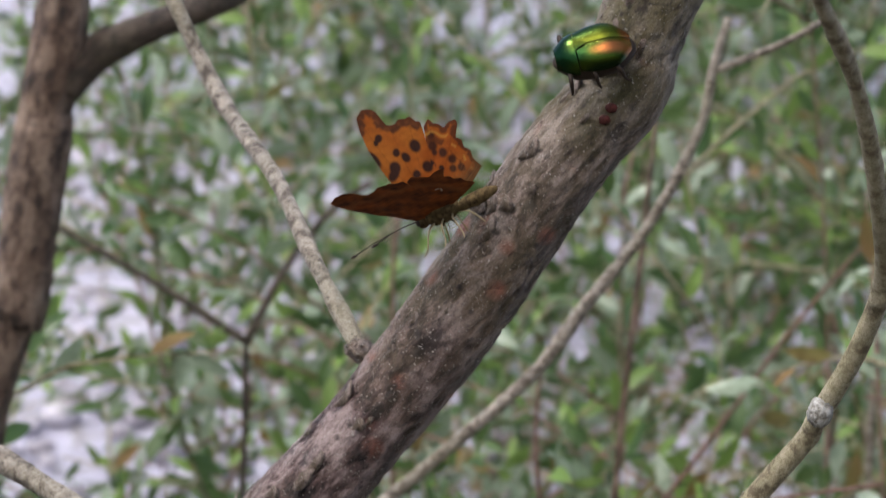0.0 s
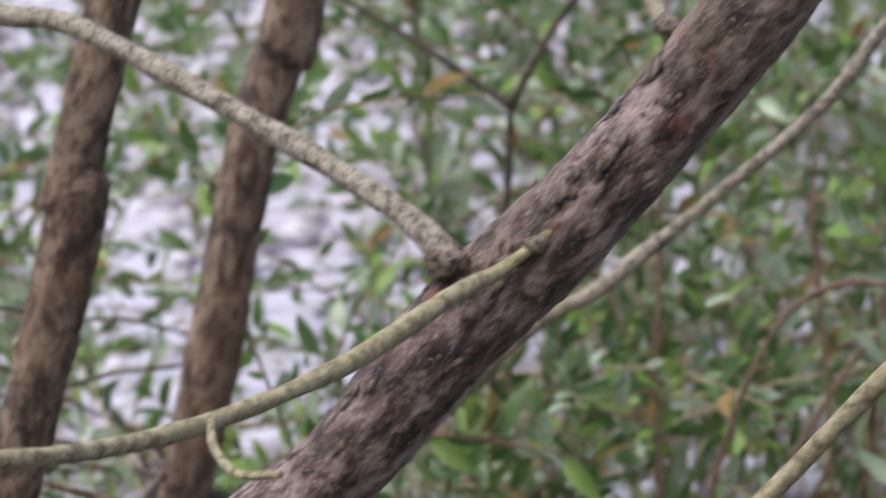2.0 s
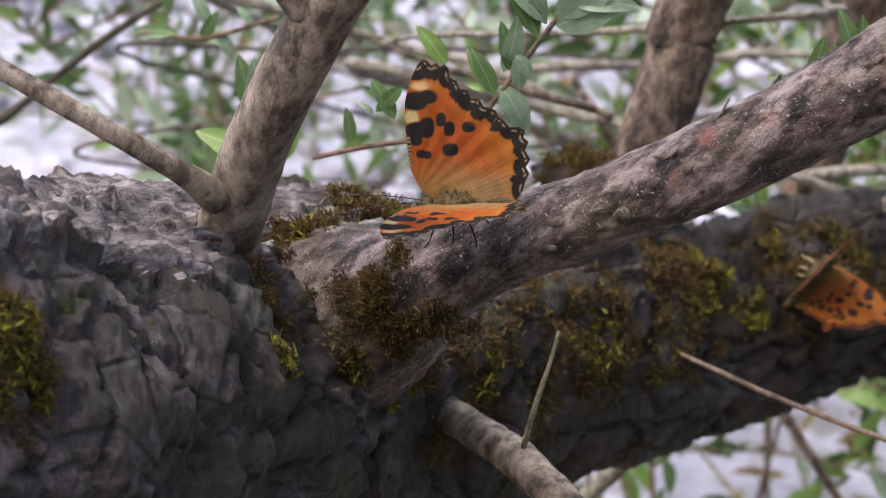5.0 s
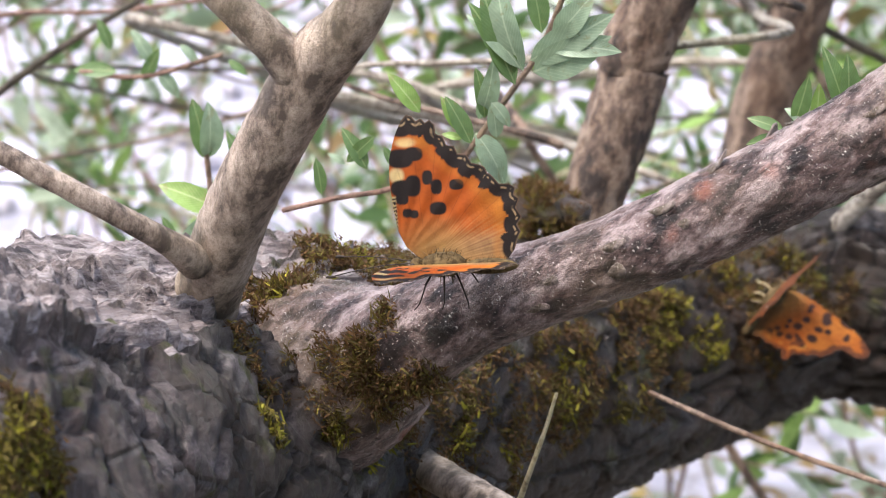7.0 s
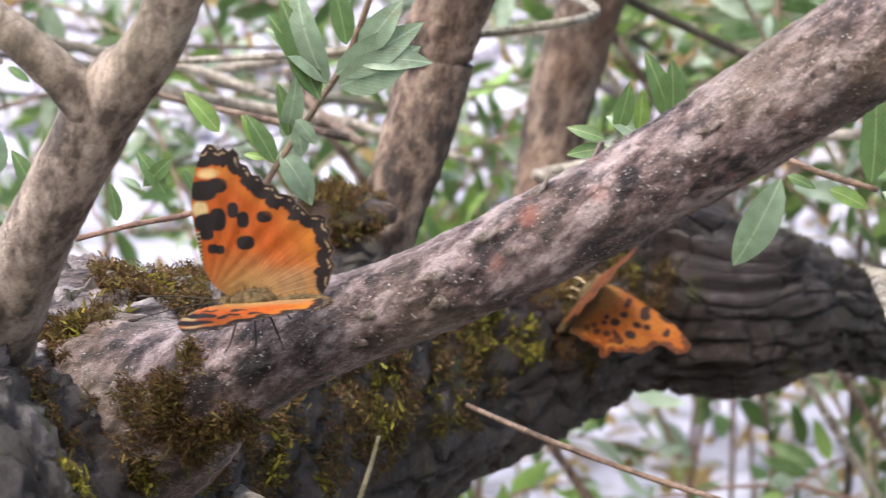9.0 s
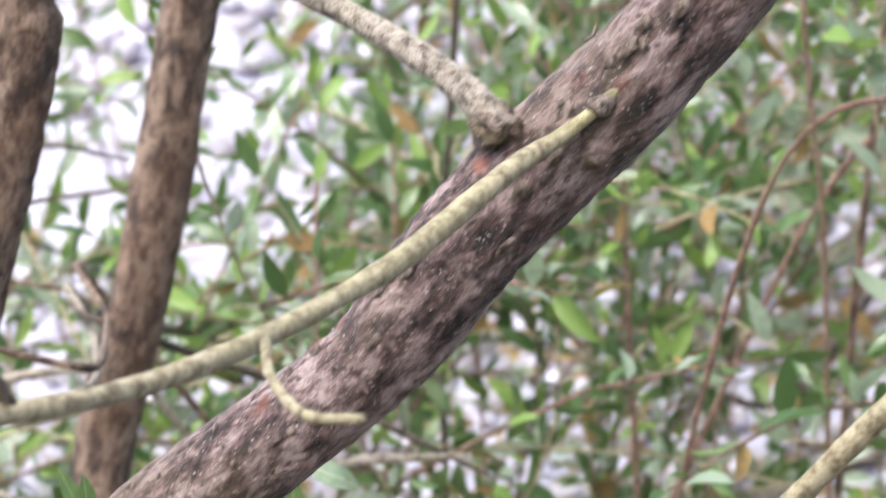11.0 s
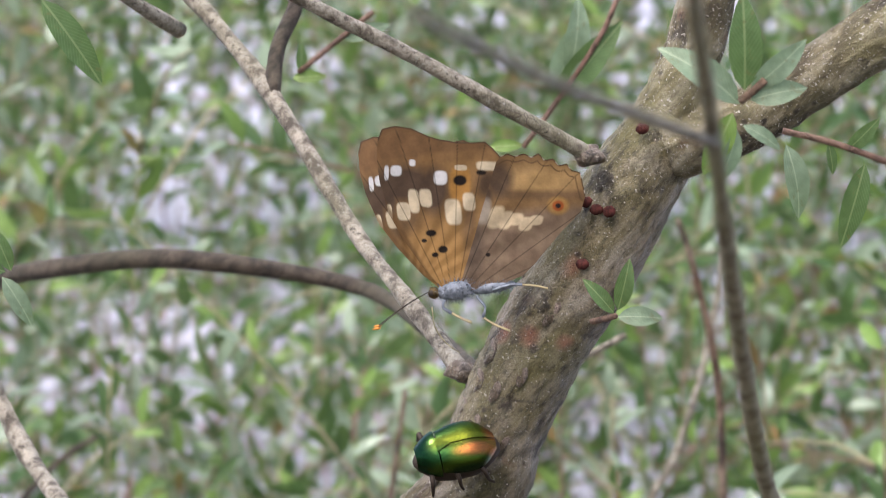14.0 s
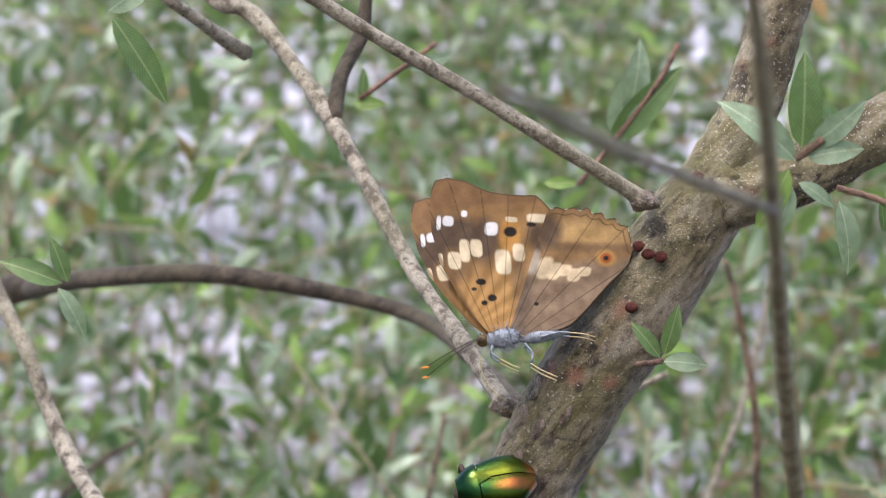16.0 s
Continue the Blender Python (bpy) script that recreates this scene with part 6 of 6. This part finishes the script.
def emp_hind(u, w, d, along):
    c = blend((0.165, 0.110, 0.075), (0.21, 0.145, 0.098), dapple(u, w, 2.0, 5))
    c = blend(c, (0.205, 0.118, 0.052), fade(w + 0.12 * u, 12.5, 14.5))
    c = blend(c, (0.42, 0.265, 0.115), 0.9 * spot(u, w, -14.0, 20.6, 7.2, 2.4, 0.45))
    c = blend(c, (0.15, 0.088, 0.045), 0.85 * fade(1.2 - np.abs(w + 0.02 * u - 17.6), 0, 0.9) * fade(-u, 4, 9))
    c = blend(c, UMBER, 0.9 * np.maximum(spot(u, w, -6.6, 20.6, 2.4, 3.0, 0.35), spot(u, w, -4.0, 17.8, 1.6, 1.6, 0.4)))
    c = blend(c, (0.095, 0.066, 0.05), 0.75 * spot(u, w, -2.4, 8.0, 1.5, 6.0, 0.4))
    c = blend(c, (0.34, 0.29, 0.245), 0.85 * spot(u, w, -4.0, 14.8, 1.3, 2.2, 0.25, 3))
    for cu, cw, ru, rw in ((-6.2, 13.7, 1.3, 2.0), (-8.0, 13.2, 1.15, 1.6), (-9.8, 13.4, 1.25, 1.1), (-11.6, 12.6, 1.2, 1.25), (-13.4, 13.3, 1.2, 0.9)):
        c = blend(c, (0.57, 0.455, 0.31), 0.9 * spot(u + 0.25 * (w - cw), w, cu, cw, ru, rw, 0.15, 3))
    c = blend(c, (0.34, 0.19, 0.06), 0.9 * spot(u, w, -17.3, 16.0, 1.9, 1.6, 0.2))
    c = blend(c, (0.30, 0.075, 0.016), spot(u, w, -17.3, 16.0, 1.05, 0.95, 0.15))
    c = blend(c, BLACK, spot(u, w, -17.3, 16.0, 0.5, 0.45, 0.2))
    c = blend(c, BLACK, spot(u, w, -4.9, 6.9, 0.42, 0.36, 0.2))
    c = blend(c, (0.10, 0.055, 0.025), 0.8 * fade(0.18 - np.abs(d - 1.1), 0, 0.12))
    c = blend(c, (0.05, 0.03, 0.02), 0.8 * fade(0.3 - d, 0, 0.15))
    c = blend(c, (0.55, 0.50, 0.42), 0.7 * fade(0.22 - d, 0, 0.1) * (np.sin(along * 2.2) > 0.75))
    dark = 1 - veins(u, w, 1, -2, 17, 0.6, 0.3)
    return 1.18 * c * dark[:, None] * (0.82 + 0.18 * dapple(u, w, 1.2, 6))[:, None]


def hair_coat(me, mat_len, count, seed):
    """Short hairs on a body, as thin blades."""
    rng = np.random.default_rng(seed)
    co = [(v.co.copy(), v.normal.copy()) for v in me.vertices]
    bm = bmesh.new()
    bm.from_mesh(me)
    for _ in range(count):
        p, n = co[rng.integers(len(co))]
        d = (n + Vector(rng.normal(0, 0.5, 3)) + Vector((-0.5, 0, 0))).normalized() * mat_len * rng.uniform(0.5, 1.3)
        s = d.cross(n).normalized() * mat_len * 0.05 if d.cross(n).length > 1e-9 else Vector((0, mat_len * 0.05, 0))
        bm.faces.new([bm.verts.new(p - s), bm.verts.new(p + s), bm.verts.new(p + d)])
    bm.to_mesh(me)
    bm.free()
    return me


def frame_of(at, forward, up):
    f = Vector(forward).normalized()
    u = Vector(up)
    u = (u - f * u.dot(f)).normalized()
    m = Matrix((f, u.cross(f), u)).transposed().to_4x4()
    m.translation = Vector(at)
    return m


def butterfly(name, label, fore, hind, centres, paints, body, hair, leg_mat, tip_mat, angles, margins, droop=0.0, raise_body=0.0, girth=1.0, dip=0.0, face=None, stance=True, weave=(44, 170), fur=260):
    """Body along x (head forward), wings hinged on x; angles: how far the left and right wings are raised."""
    ob = thing(name, label, "butterfly")
    me = hair_coat(ellipsoid("thorax", (0.0042, 0.0021, 0.0022), hair, 0.1), 0.0016, fur, 1)
    part("thorax", me, ob, at=(0.001, 0, 0))
    me = hair_coat(ellipsoid("abdomen", (0.0052, 0.0013, 0.0014), hair, 0.06), 0.0009, fur, 3)
    part("abdomen", me, ob, at=(-0.0070, 0, -0.0006))
    head = part("head", hair_coat(ellipsoid("head", (0.0013, 0.0014, 0.0013), face or hair, 0.1), 0.0009, 90, 2), ob, at=(0.0058, 0, 0))
    for s in (1, -1):
        part("eye", ellipsoid("eye", (0.0006, 0.0004, 0.0007), CHITIN, 0, 12), head, at=(0.0005, 0.0011 * s, 0.0001))
        a = [(0.0066, 0.0005 * s, 0.0005, 0.00010), (0.011, 0.0016 * s, 0.0008, 0.00009), (0.016, 0.0032 * s, 0.0006, 0.00009), (0.0205, 0.0046 * s, 0.0001, 0.00012)]
        a = [(0.0066 + (x - 0.0066) * math.cos(dip), y, z - (x - 0.0066) * math.sin(dip), r) for x, y, z, r in a]
        an = limb("antenna", a, CHITIN, ob, sides=6, step=0.001, lumps=0)
        part("tip", ellipsoid("tip", (0.0010, 0.00028, 0.00028), tip_mat, 0, 10), an, at=a[-1][:3])
        for k, x in enumerate((0.003, 0.0008, -0.0012) if stance else ()):
            p = [(x, 0.001 * s, -0.0012, 0.00022), (x + 0.0008 - 0.001 * k, 0.0036 * s, -0.0022, 0.00018), (x + 0.002 - 0.0022 * k, 0.0050 * s, -0.0052, 0.00014), (x + 0.003 - 0.0028 * k, 0.0058 * s, -0.0062, 0.0001)]
            limb("leg", p, leg_mat, ob, sides=6, step=0.001, lumps=0)
    wings = {}
    for s, side in ((1, "left"), (-1, "right")):
        for kind, outline, c, (up, un), edge in (("hindwing", hind, centres[1], paints[1], margins[1]), ("forewing", fore, centres[0], paints[0], margins[0])):
            w = part(kind, wing_mesh(kind, outline, c, up, un, edge, *weave, mirror=s), ob, at=(0, 0.0008 * s, 0.0004))
            w.rotation_mode = "XYZ"
            w.rotation_euler = (radians(angles[0 if s > 0 else 1]) * s, 0, 0)
            wings[side, kind] = w
    if droop:
        turn = Matrix.Rotation(radians(droop), 4, "Y")
        for o in list(ob.children):
            if "wing" not in o.name:
                o.matrix_basis = Matrix.Translation((0, 0, raise_body)) @ turn @ Matrix.Scale(girth, 4) @ o.matrix_basis
    return ob, wings


tort, tort_wings = butterfly("butterfly", "orange butterfly with black blotches and a dark scalloped border", TORT_FORE, TORT_HIND, ((2.0, 12.0), (-6.0, 6.5)), ((tort_paint(False), tort_under), (tort_paint(True), tort_under)), 1, HAIR, CHITIN, CHITIN, (20, 66), ((7, 24), (1, 14)), weave=(64, 230))
tort.matrix_basis = frame_of(*((-0.2324, -0.0060, -0.1842), (-0.9917, -0.0873, -0.0940), (0.0076, -0.0580, 0.9983)))
emperor, emperor_wings = butterfly("butterfly", "brown butterfly with closed wings, cream bands and eyespots, on bark", EMP_FORE, EMP_HIND, ((6.0, 15.0), (-10.0, 14.0)), ((emp_fore, emp_fore), (emp_hind, emp_hind)), 1, PALE_HAIR, PALE_LEG, TIP, (87, 84), ((7, 17), (2, 16)), 10, 0.0010, 0.82, radians(24), HAIR, False, (84, 280), 900)
emperor.matrix_basis = frame_of(*((0.0078, -0.0040, 0.0627), (-0.9996, 0.0294, 0.0036), (0.0078, 0.1412, 0.9900)))
right_fore = emperor_wings["right", "forewing"]
right_fore.rotation_euler = (Matrix.Rotation(radians(-84), 3, "X") @ Matrix.Rotation(radians(8), 3, "Z")).to_euler("XYZ")
for side in (1, -1):
    for thigh, shin in (([(-0.0030, -0.0003), (-0.0046, -0.0022), (-0.0042, -0.0040)], [(-0.0042, -0.0040), (-0.0062, -0.0052), (-0.0092, -0.0064)]), ([(-0.0060, 0.0010), (-0.0090, 0.0020), (-0.0112, 0.0020)], [(-0.0112, 0.0020), (-0.0135, 0.0019), (-0.0158, 0.0014)]), ([(0.0028, -0.0010), (0.0030, -0.0024), (0.0014, -0.0034)], [(0.0014, -0.0034), (-0.0006, -0.0044), (-0.0022, -0.0050)])):
        leg = limb("leg", [(x, 0.0014 * side, z, 0.00022) for x, z in thigh], PALE_HAIR, emperor, "pale bluish leg", sides=8, step=0.0008, lumps=0.1)
        leg.location = (0, 0, 0)
        limb("foot", [(x, 0.0014 * side, z, 0.00013) for x, z in shin], PALE_LEG, leg, "straw-coloured foot", sides=6, step=0.0008, lumps=0)
proboscis = limb("proboscis", [(0.0050, -0.0004, -0.0024, 0.00016), (0.0044, -0.0010, -0.0060, 0.00014), (0.0022, -0.0012, -0.0090, 0.00013), (-0.0002, -0.0012, -0.0106, 0.00010)], GREEN_TWIG, emperor, "yellow-green uncoiled proboscis", sides=6, step=0.001, lumps=0)
proboscis.location = (0, 0, 0)
comma, comma_wings = butterfly("butterfly", "ragged-winged orange butterfly with brown spots, crawling on the branch", COMMA_FORE, COMMA_HIND, ((-2.0, 12.0), (-6.5, 5.0)), ((comma_paint(False), comma_under), (comma_paint(True), comma_under)), 1, HAIR, PALE_LEG, CHITIN, (20, 20), ((5, 17), (1, 15)))
comma2, comma2_wings = butterfly("butterfly", "small spotted orange butterfly resting on the mossy trunk", COMMA_FORE, COMMA_HIND, ((-2.0, 12.0), (-6.5, 5.0)), ((comma_paint(False), comma_under), (comma_paint(True), comma_under)), 1, HAIR, PALE_LEG, CHITIN, (92, 22), ((5, 17), (1, 15)))
comma2.matrix_basis = frame_of((-0.2067, 0.2091, -0.2661), (0.3923, 0.8267, 0.4033), (0.4106, -0.6896, 0.5966))


def beetle_thing():
    ob = thing("beetle", "shiny metallic green beetle with golden sheen on the bark", "beetle")

    def shell(name, fn, nu, nv, colour):
        verts, cols, faces = [], [], []
        for i in range(nu + 1):
            for j in range(nv + 1):
                p = fn(i / nu, j / nv)
                verts.append(p)
                cols.append((*colour(*p), 1))
        for i in range(nu):
            for j in range(nv):
                a = i * (nv + 1) + j
                faces.append((a, a + 1, a + nv + 2, a + nv + 1))
        me = mesh_of(name, verts, faces, [SHELL])
        at = me.color_attributes.new("pattern", "FLOAT_COLOR", "POINT")
        at.data.foreach_set("color", np.array(cols, np.float32).ravel())
        return me

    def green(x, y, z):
        # gold and copper highlights and shaded sides are painted into the green
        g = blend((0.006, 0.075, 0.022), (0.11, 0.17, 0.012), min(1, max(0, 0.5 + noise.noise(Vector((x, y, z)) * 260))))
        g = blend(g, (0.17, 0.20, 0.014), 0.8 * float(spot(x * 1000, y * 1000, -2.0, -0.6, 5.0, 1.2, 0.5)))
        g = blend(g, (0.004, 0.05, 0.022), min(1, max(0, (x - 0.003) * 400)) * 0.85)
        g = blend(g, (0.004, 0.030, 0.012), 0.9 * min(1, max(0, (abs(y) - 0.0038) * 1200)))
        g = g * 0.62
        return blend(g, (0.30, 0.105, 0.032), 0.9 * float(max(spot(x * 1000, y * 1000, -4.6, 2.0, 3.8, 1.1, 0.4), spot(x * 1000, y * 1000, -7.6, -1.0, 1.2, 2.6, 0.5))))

    def elytron(s):
        def fn(a, b):
            x = 0.0025 - 0.0105 * a
            half = 0.0050 * (0.80 + 0.20 * math.sin(math.pi * min(1, a * 1.1))) * (1 - max(0, a - 0.62) ** 2 * 4.2)
            ang = b * 1.45
            y = math.sin(ang) ** 0.85 * half + 0.00012
            z = math.cos(ang) ** 0.7 * 0.0040 * (1 - max(0, a - 0.5) ** 2 * 2.2) - 0.0002 * (b < 0.06)
            return (x, y * s, z)

        return fn

    def pronotum(a, b):
        x = 0.0027 + 0.0040 * a
        half = 0.0048 * (1 - 0.55 * a**1.6)
        ang = (b * 2 - 1) * 1.4
        return (x, math.sin(ang) * half, math.cos(ang) * 0.0040 * (1 - 0.45 * a**2))

    part("elytron", shell("elytron", elytron(1), 22, 14, green), ob, "metallic green wing case with painted-on gold and copper sheen")
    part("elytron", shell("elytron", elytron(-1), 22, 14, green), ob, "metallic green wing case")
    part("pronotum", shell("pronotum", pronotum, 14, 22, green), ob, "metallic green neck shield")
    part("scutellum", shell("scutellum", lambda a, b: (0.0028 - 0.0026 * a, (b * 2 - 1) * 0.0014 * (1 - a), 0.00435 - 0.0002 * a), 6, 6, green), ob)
    part("underside", ellipsoid("underside", (0.0080, 0.0049, 0.0034), CHITIN, 0.08), ob, "dark underside", at=(-0.001, 0, -0.0010))
    part("head", ellipsoid("head", (0.0016, 0.0017, 0.0012), CHITIN, 0.05), ob, at=(0.0057, 0, -0.0008))
    for s in (1, -1):
        for k, x in enumerate((0.0045, 0.0005, -0.0035)):
            p = [(x, 0.003 * s, 0.0, 0.0005), (x + 0.0003 - 0.0008 * k, 0.0052 * s, 0.0002, 0.00045), (x + 0.0004 - 0.0012 * k, 0.0056 * s, -0.0028, 0.00032), (x + 0.0006 - 0.0018 * k, 0.0060 * s, -0.0036, 0.0002)]
            limb("leg", p, CHITIN, ob, sides=8, step=0.001, lumps=0.1)
    return ob


beetle = beetle_thing()
beetle.matrix_basis = frame_of(*((0.0067, -0.0060, 0.0339), (-0.9676, -0.1373, -0.2120), (-0.1704, -0.7509, 0.6381)))


def motions():
    """The crawling butterfly, and the wing beats."""
    walk(comma, [(t, frame_of(p, f, u)) for t, p, f, u in (
        (0.0, (-0.0218, -0.0020, 0.0029), (-0.8268, 0.3133, -0.4672), (-0.4127, 0.1167, 0.9033)),
        (0.5, (-0.0228, -0.0020, -0.0009), (-0.8092, 0.3108, -0.4984), (-0.4447, 0.1228, 0.8872)),
        (0.9, (-0.0239, -0.0020, -0.0057), (-0.7407, 0.1443, -0.6561), (-0.5965, 0.1229, 0.7931)),
        (1.0, (-0.0226, -0.0020, -0.0053), (-0.7399, 0.1448, -0.6569), (-0.5976, 0.1219, 0.7925)),
        (1.2, (-0.0203, 0.0040, -0.0049), (-0.7384, 0.1395, -0.6597), (-0.5881, 0.0232, 0.8085)),
        (1.5, (-0.0165, 0.0120, -0.0099), (-0.6402, 0.0644, -0.7655), (-0.5924, 0.0189, 0.8054)),
        (1.8, (-0.0192, 0.0120, -0.0017), (-0.6445, 0.0428, -0.7634), (-0.5147, 0.1369, 0.8464)),
        (11.5, (0.0019, 0.0000, -0.0143), (0.1419, -0.9516, 0.2727), (0.9898, 0.1387, -0.0308)),
        (11.8, (-0.0004, -0.0060, -0.0073), (-0.1802, -0.9473, 0.2649), (0.9791, -0.1966, -0.0514)),
        (12.0, (0.0012, -0.0120, -0.0062), (-0.3600, -0.8900, 0.2650), (0.9200, -0.3900, -0.0300)),
        (12.3, (-0.0000, -0.0140, -0.0019), (-0.9055, -0.3706, 0.2070), (0.4071, -0.9083, 0.0962)),
        (12.5, (0.0003, -0.0160, -0.0002), (-0.9860, -0.0359, 0.1629), (0.0697, -0.9759, 0.2066)),
        (12.8, (-0.0038, -0.0160, 0.0037), (-0.9964, -0.0106, -0.0836), (-0.0078, -0.8719, 0.4896)),
        (13.0, (-0.0095, -0.0160, 0.0058), (-0.9961, -0.0124, -0.0872), (-0.0088, -0.7483, 0.6633)),
        (13.2, (-0.0139, -0.0140, 0.0012), (-0.9739, -0.0088, -0.2270), (-0.1165, -0.6666, 0.7363)),
        (13.5, (-0.0188, -0.0140, 0.0028), (-0.9078, -0.0008, -0.4193), (-0.2661, -0.6714, 0.6917)),
        (13.6, (-0.0160, -0.0140, 0.0027), (-0.9069, -0.0007, -0.4213), (-0.2670, -0.6732, 0.6896)),
        (14.5, (-0.0169, -0.0120, 0.0104), (-0.9115, 0.0141, -0.4111), (-0.2696, -0.6708, 0.6910)),
        (16.0, (-0.0172, -0.0120, 0.0095), (-0.8806, -0.0201, -0.4734), (-0.2923, -0.6789, 0.6735)),
    )])
    lifts = ((0.0, 28, 86, 20), (0.5, 44, 88, 18), (0.8, 66, 86, 16), (1.0, 60, 80, 16), (1.2, 80, 84, 12), (1.5, 86, 86, 8), (3.0, 60, 60, 0), (11.5, 6, 35, 0), (11.8, 40, 74, 0), (12.0, 14, 44, 0), (12.2, 30, 66, 0), (12.3, 20, 40, 0), (12.4, 8, 10, 0), (12.5, 6, 8, 0), (12.6, 20, 34, 2), (12.8, 28, 34, 4), (13.0, 47, 74, 6), (13.2, 30, 60, 8), (13.5, 40, 66, 8), (14.0, 60, 55, 18), (16.0, 60, 55, 18))
    for (side, kind), w in comma_wings.items():
        s, base = (1, w.location.copy()) if side == "left" else (-1, w.location.copy())
        walk(w, [(t, Matrix.Translation(base) @ Matrix.Rotation(radians(l if side == "left" else r) * s, 4, "X") @ Matrix.Rotation(radians(-w2 * s if kind == "forewing" else -w2 * s * 0.8), 4, "Z")) for t, l, r, w2 in lifts])
    rest = frame_of(*((0.0078, -0.0040, 0.0627), (-0.9996, 0.0294, 0.0036), (0.0078, 0.1412, 0.9900)))
    walk(emperor, [(t, rest @ Matrix.Translation((0.0, 0, -sink)) @ Matrix.Rotation(radians(roll), 4, "X") @ Matrix.Rotation(radians(turn), 4, "Y")) for t, roll, turn, sink in ((0.0, 0, 0, 0), (15.2, 0, 0, 0), (15.5, 3, 0, 0.0003), (15.7, 9, 1, 0.001), (16.0, 18, 2, 0.0022))])
    opened = ((0.0, -8, 20), (3.0, -10, 13), (3.1, -14, 24), (3.2, -22, 38), (3.3, -24, 50), (3.5, -24, 55), (3.7, 2, 42), (3.9, -14, 56), (4.0, -16, 58), (4.2, -8, 60), (5.2, 8, 66), (6.3, 15, 67), (7.0, 16, 67), (7.5, 13, 65), (8.0, 15, 67), (8.2, 15, 67), (10.0, 15, 66), (16.0, 15, 66))
    for (side, kind), w in tort_wings.items():
        s, base = (1, w.location.copy()) if side == "left" else (-1, w.location.copy())
        walk(w, [(t, Matrix.Translation(base) @ Matrix.Rotation(radians(l if side == "left" else r) * s, 4, "X")) for t, l, r in opened])


motions()
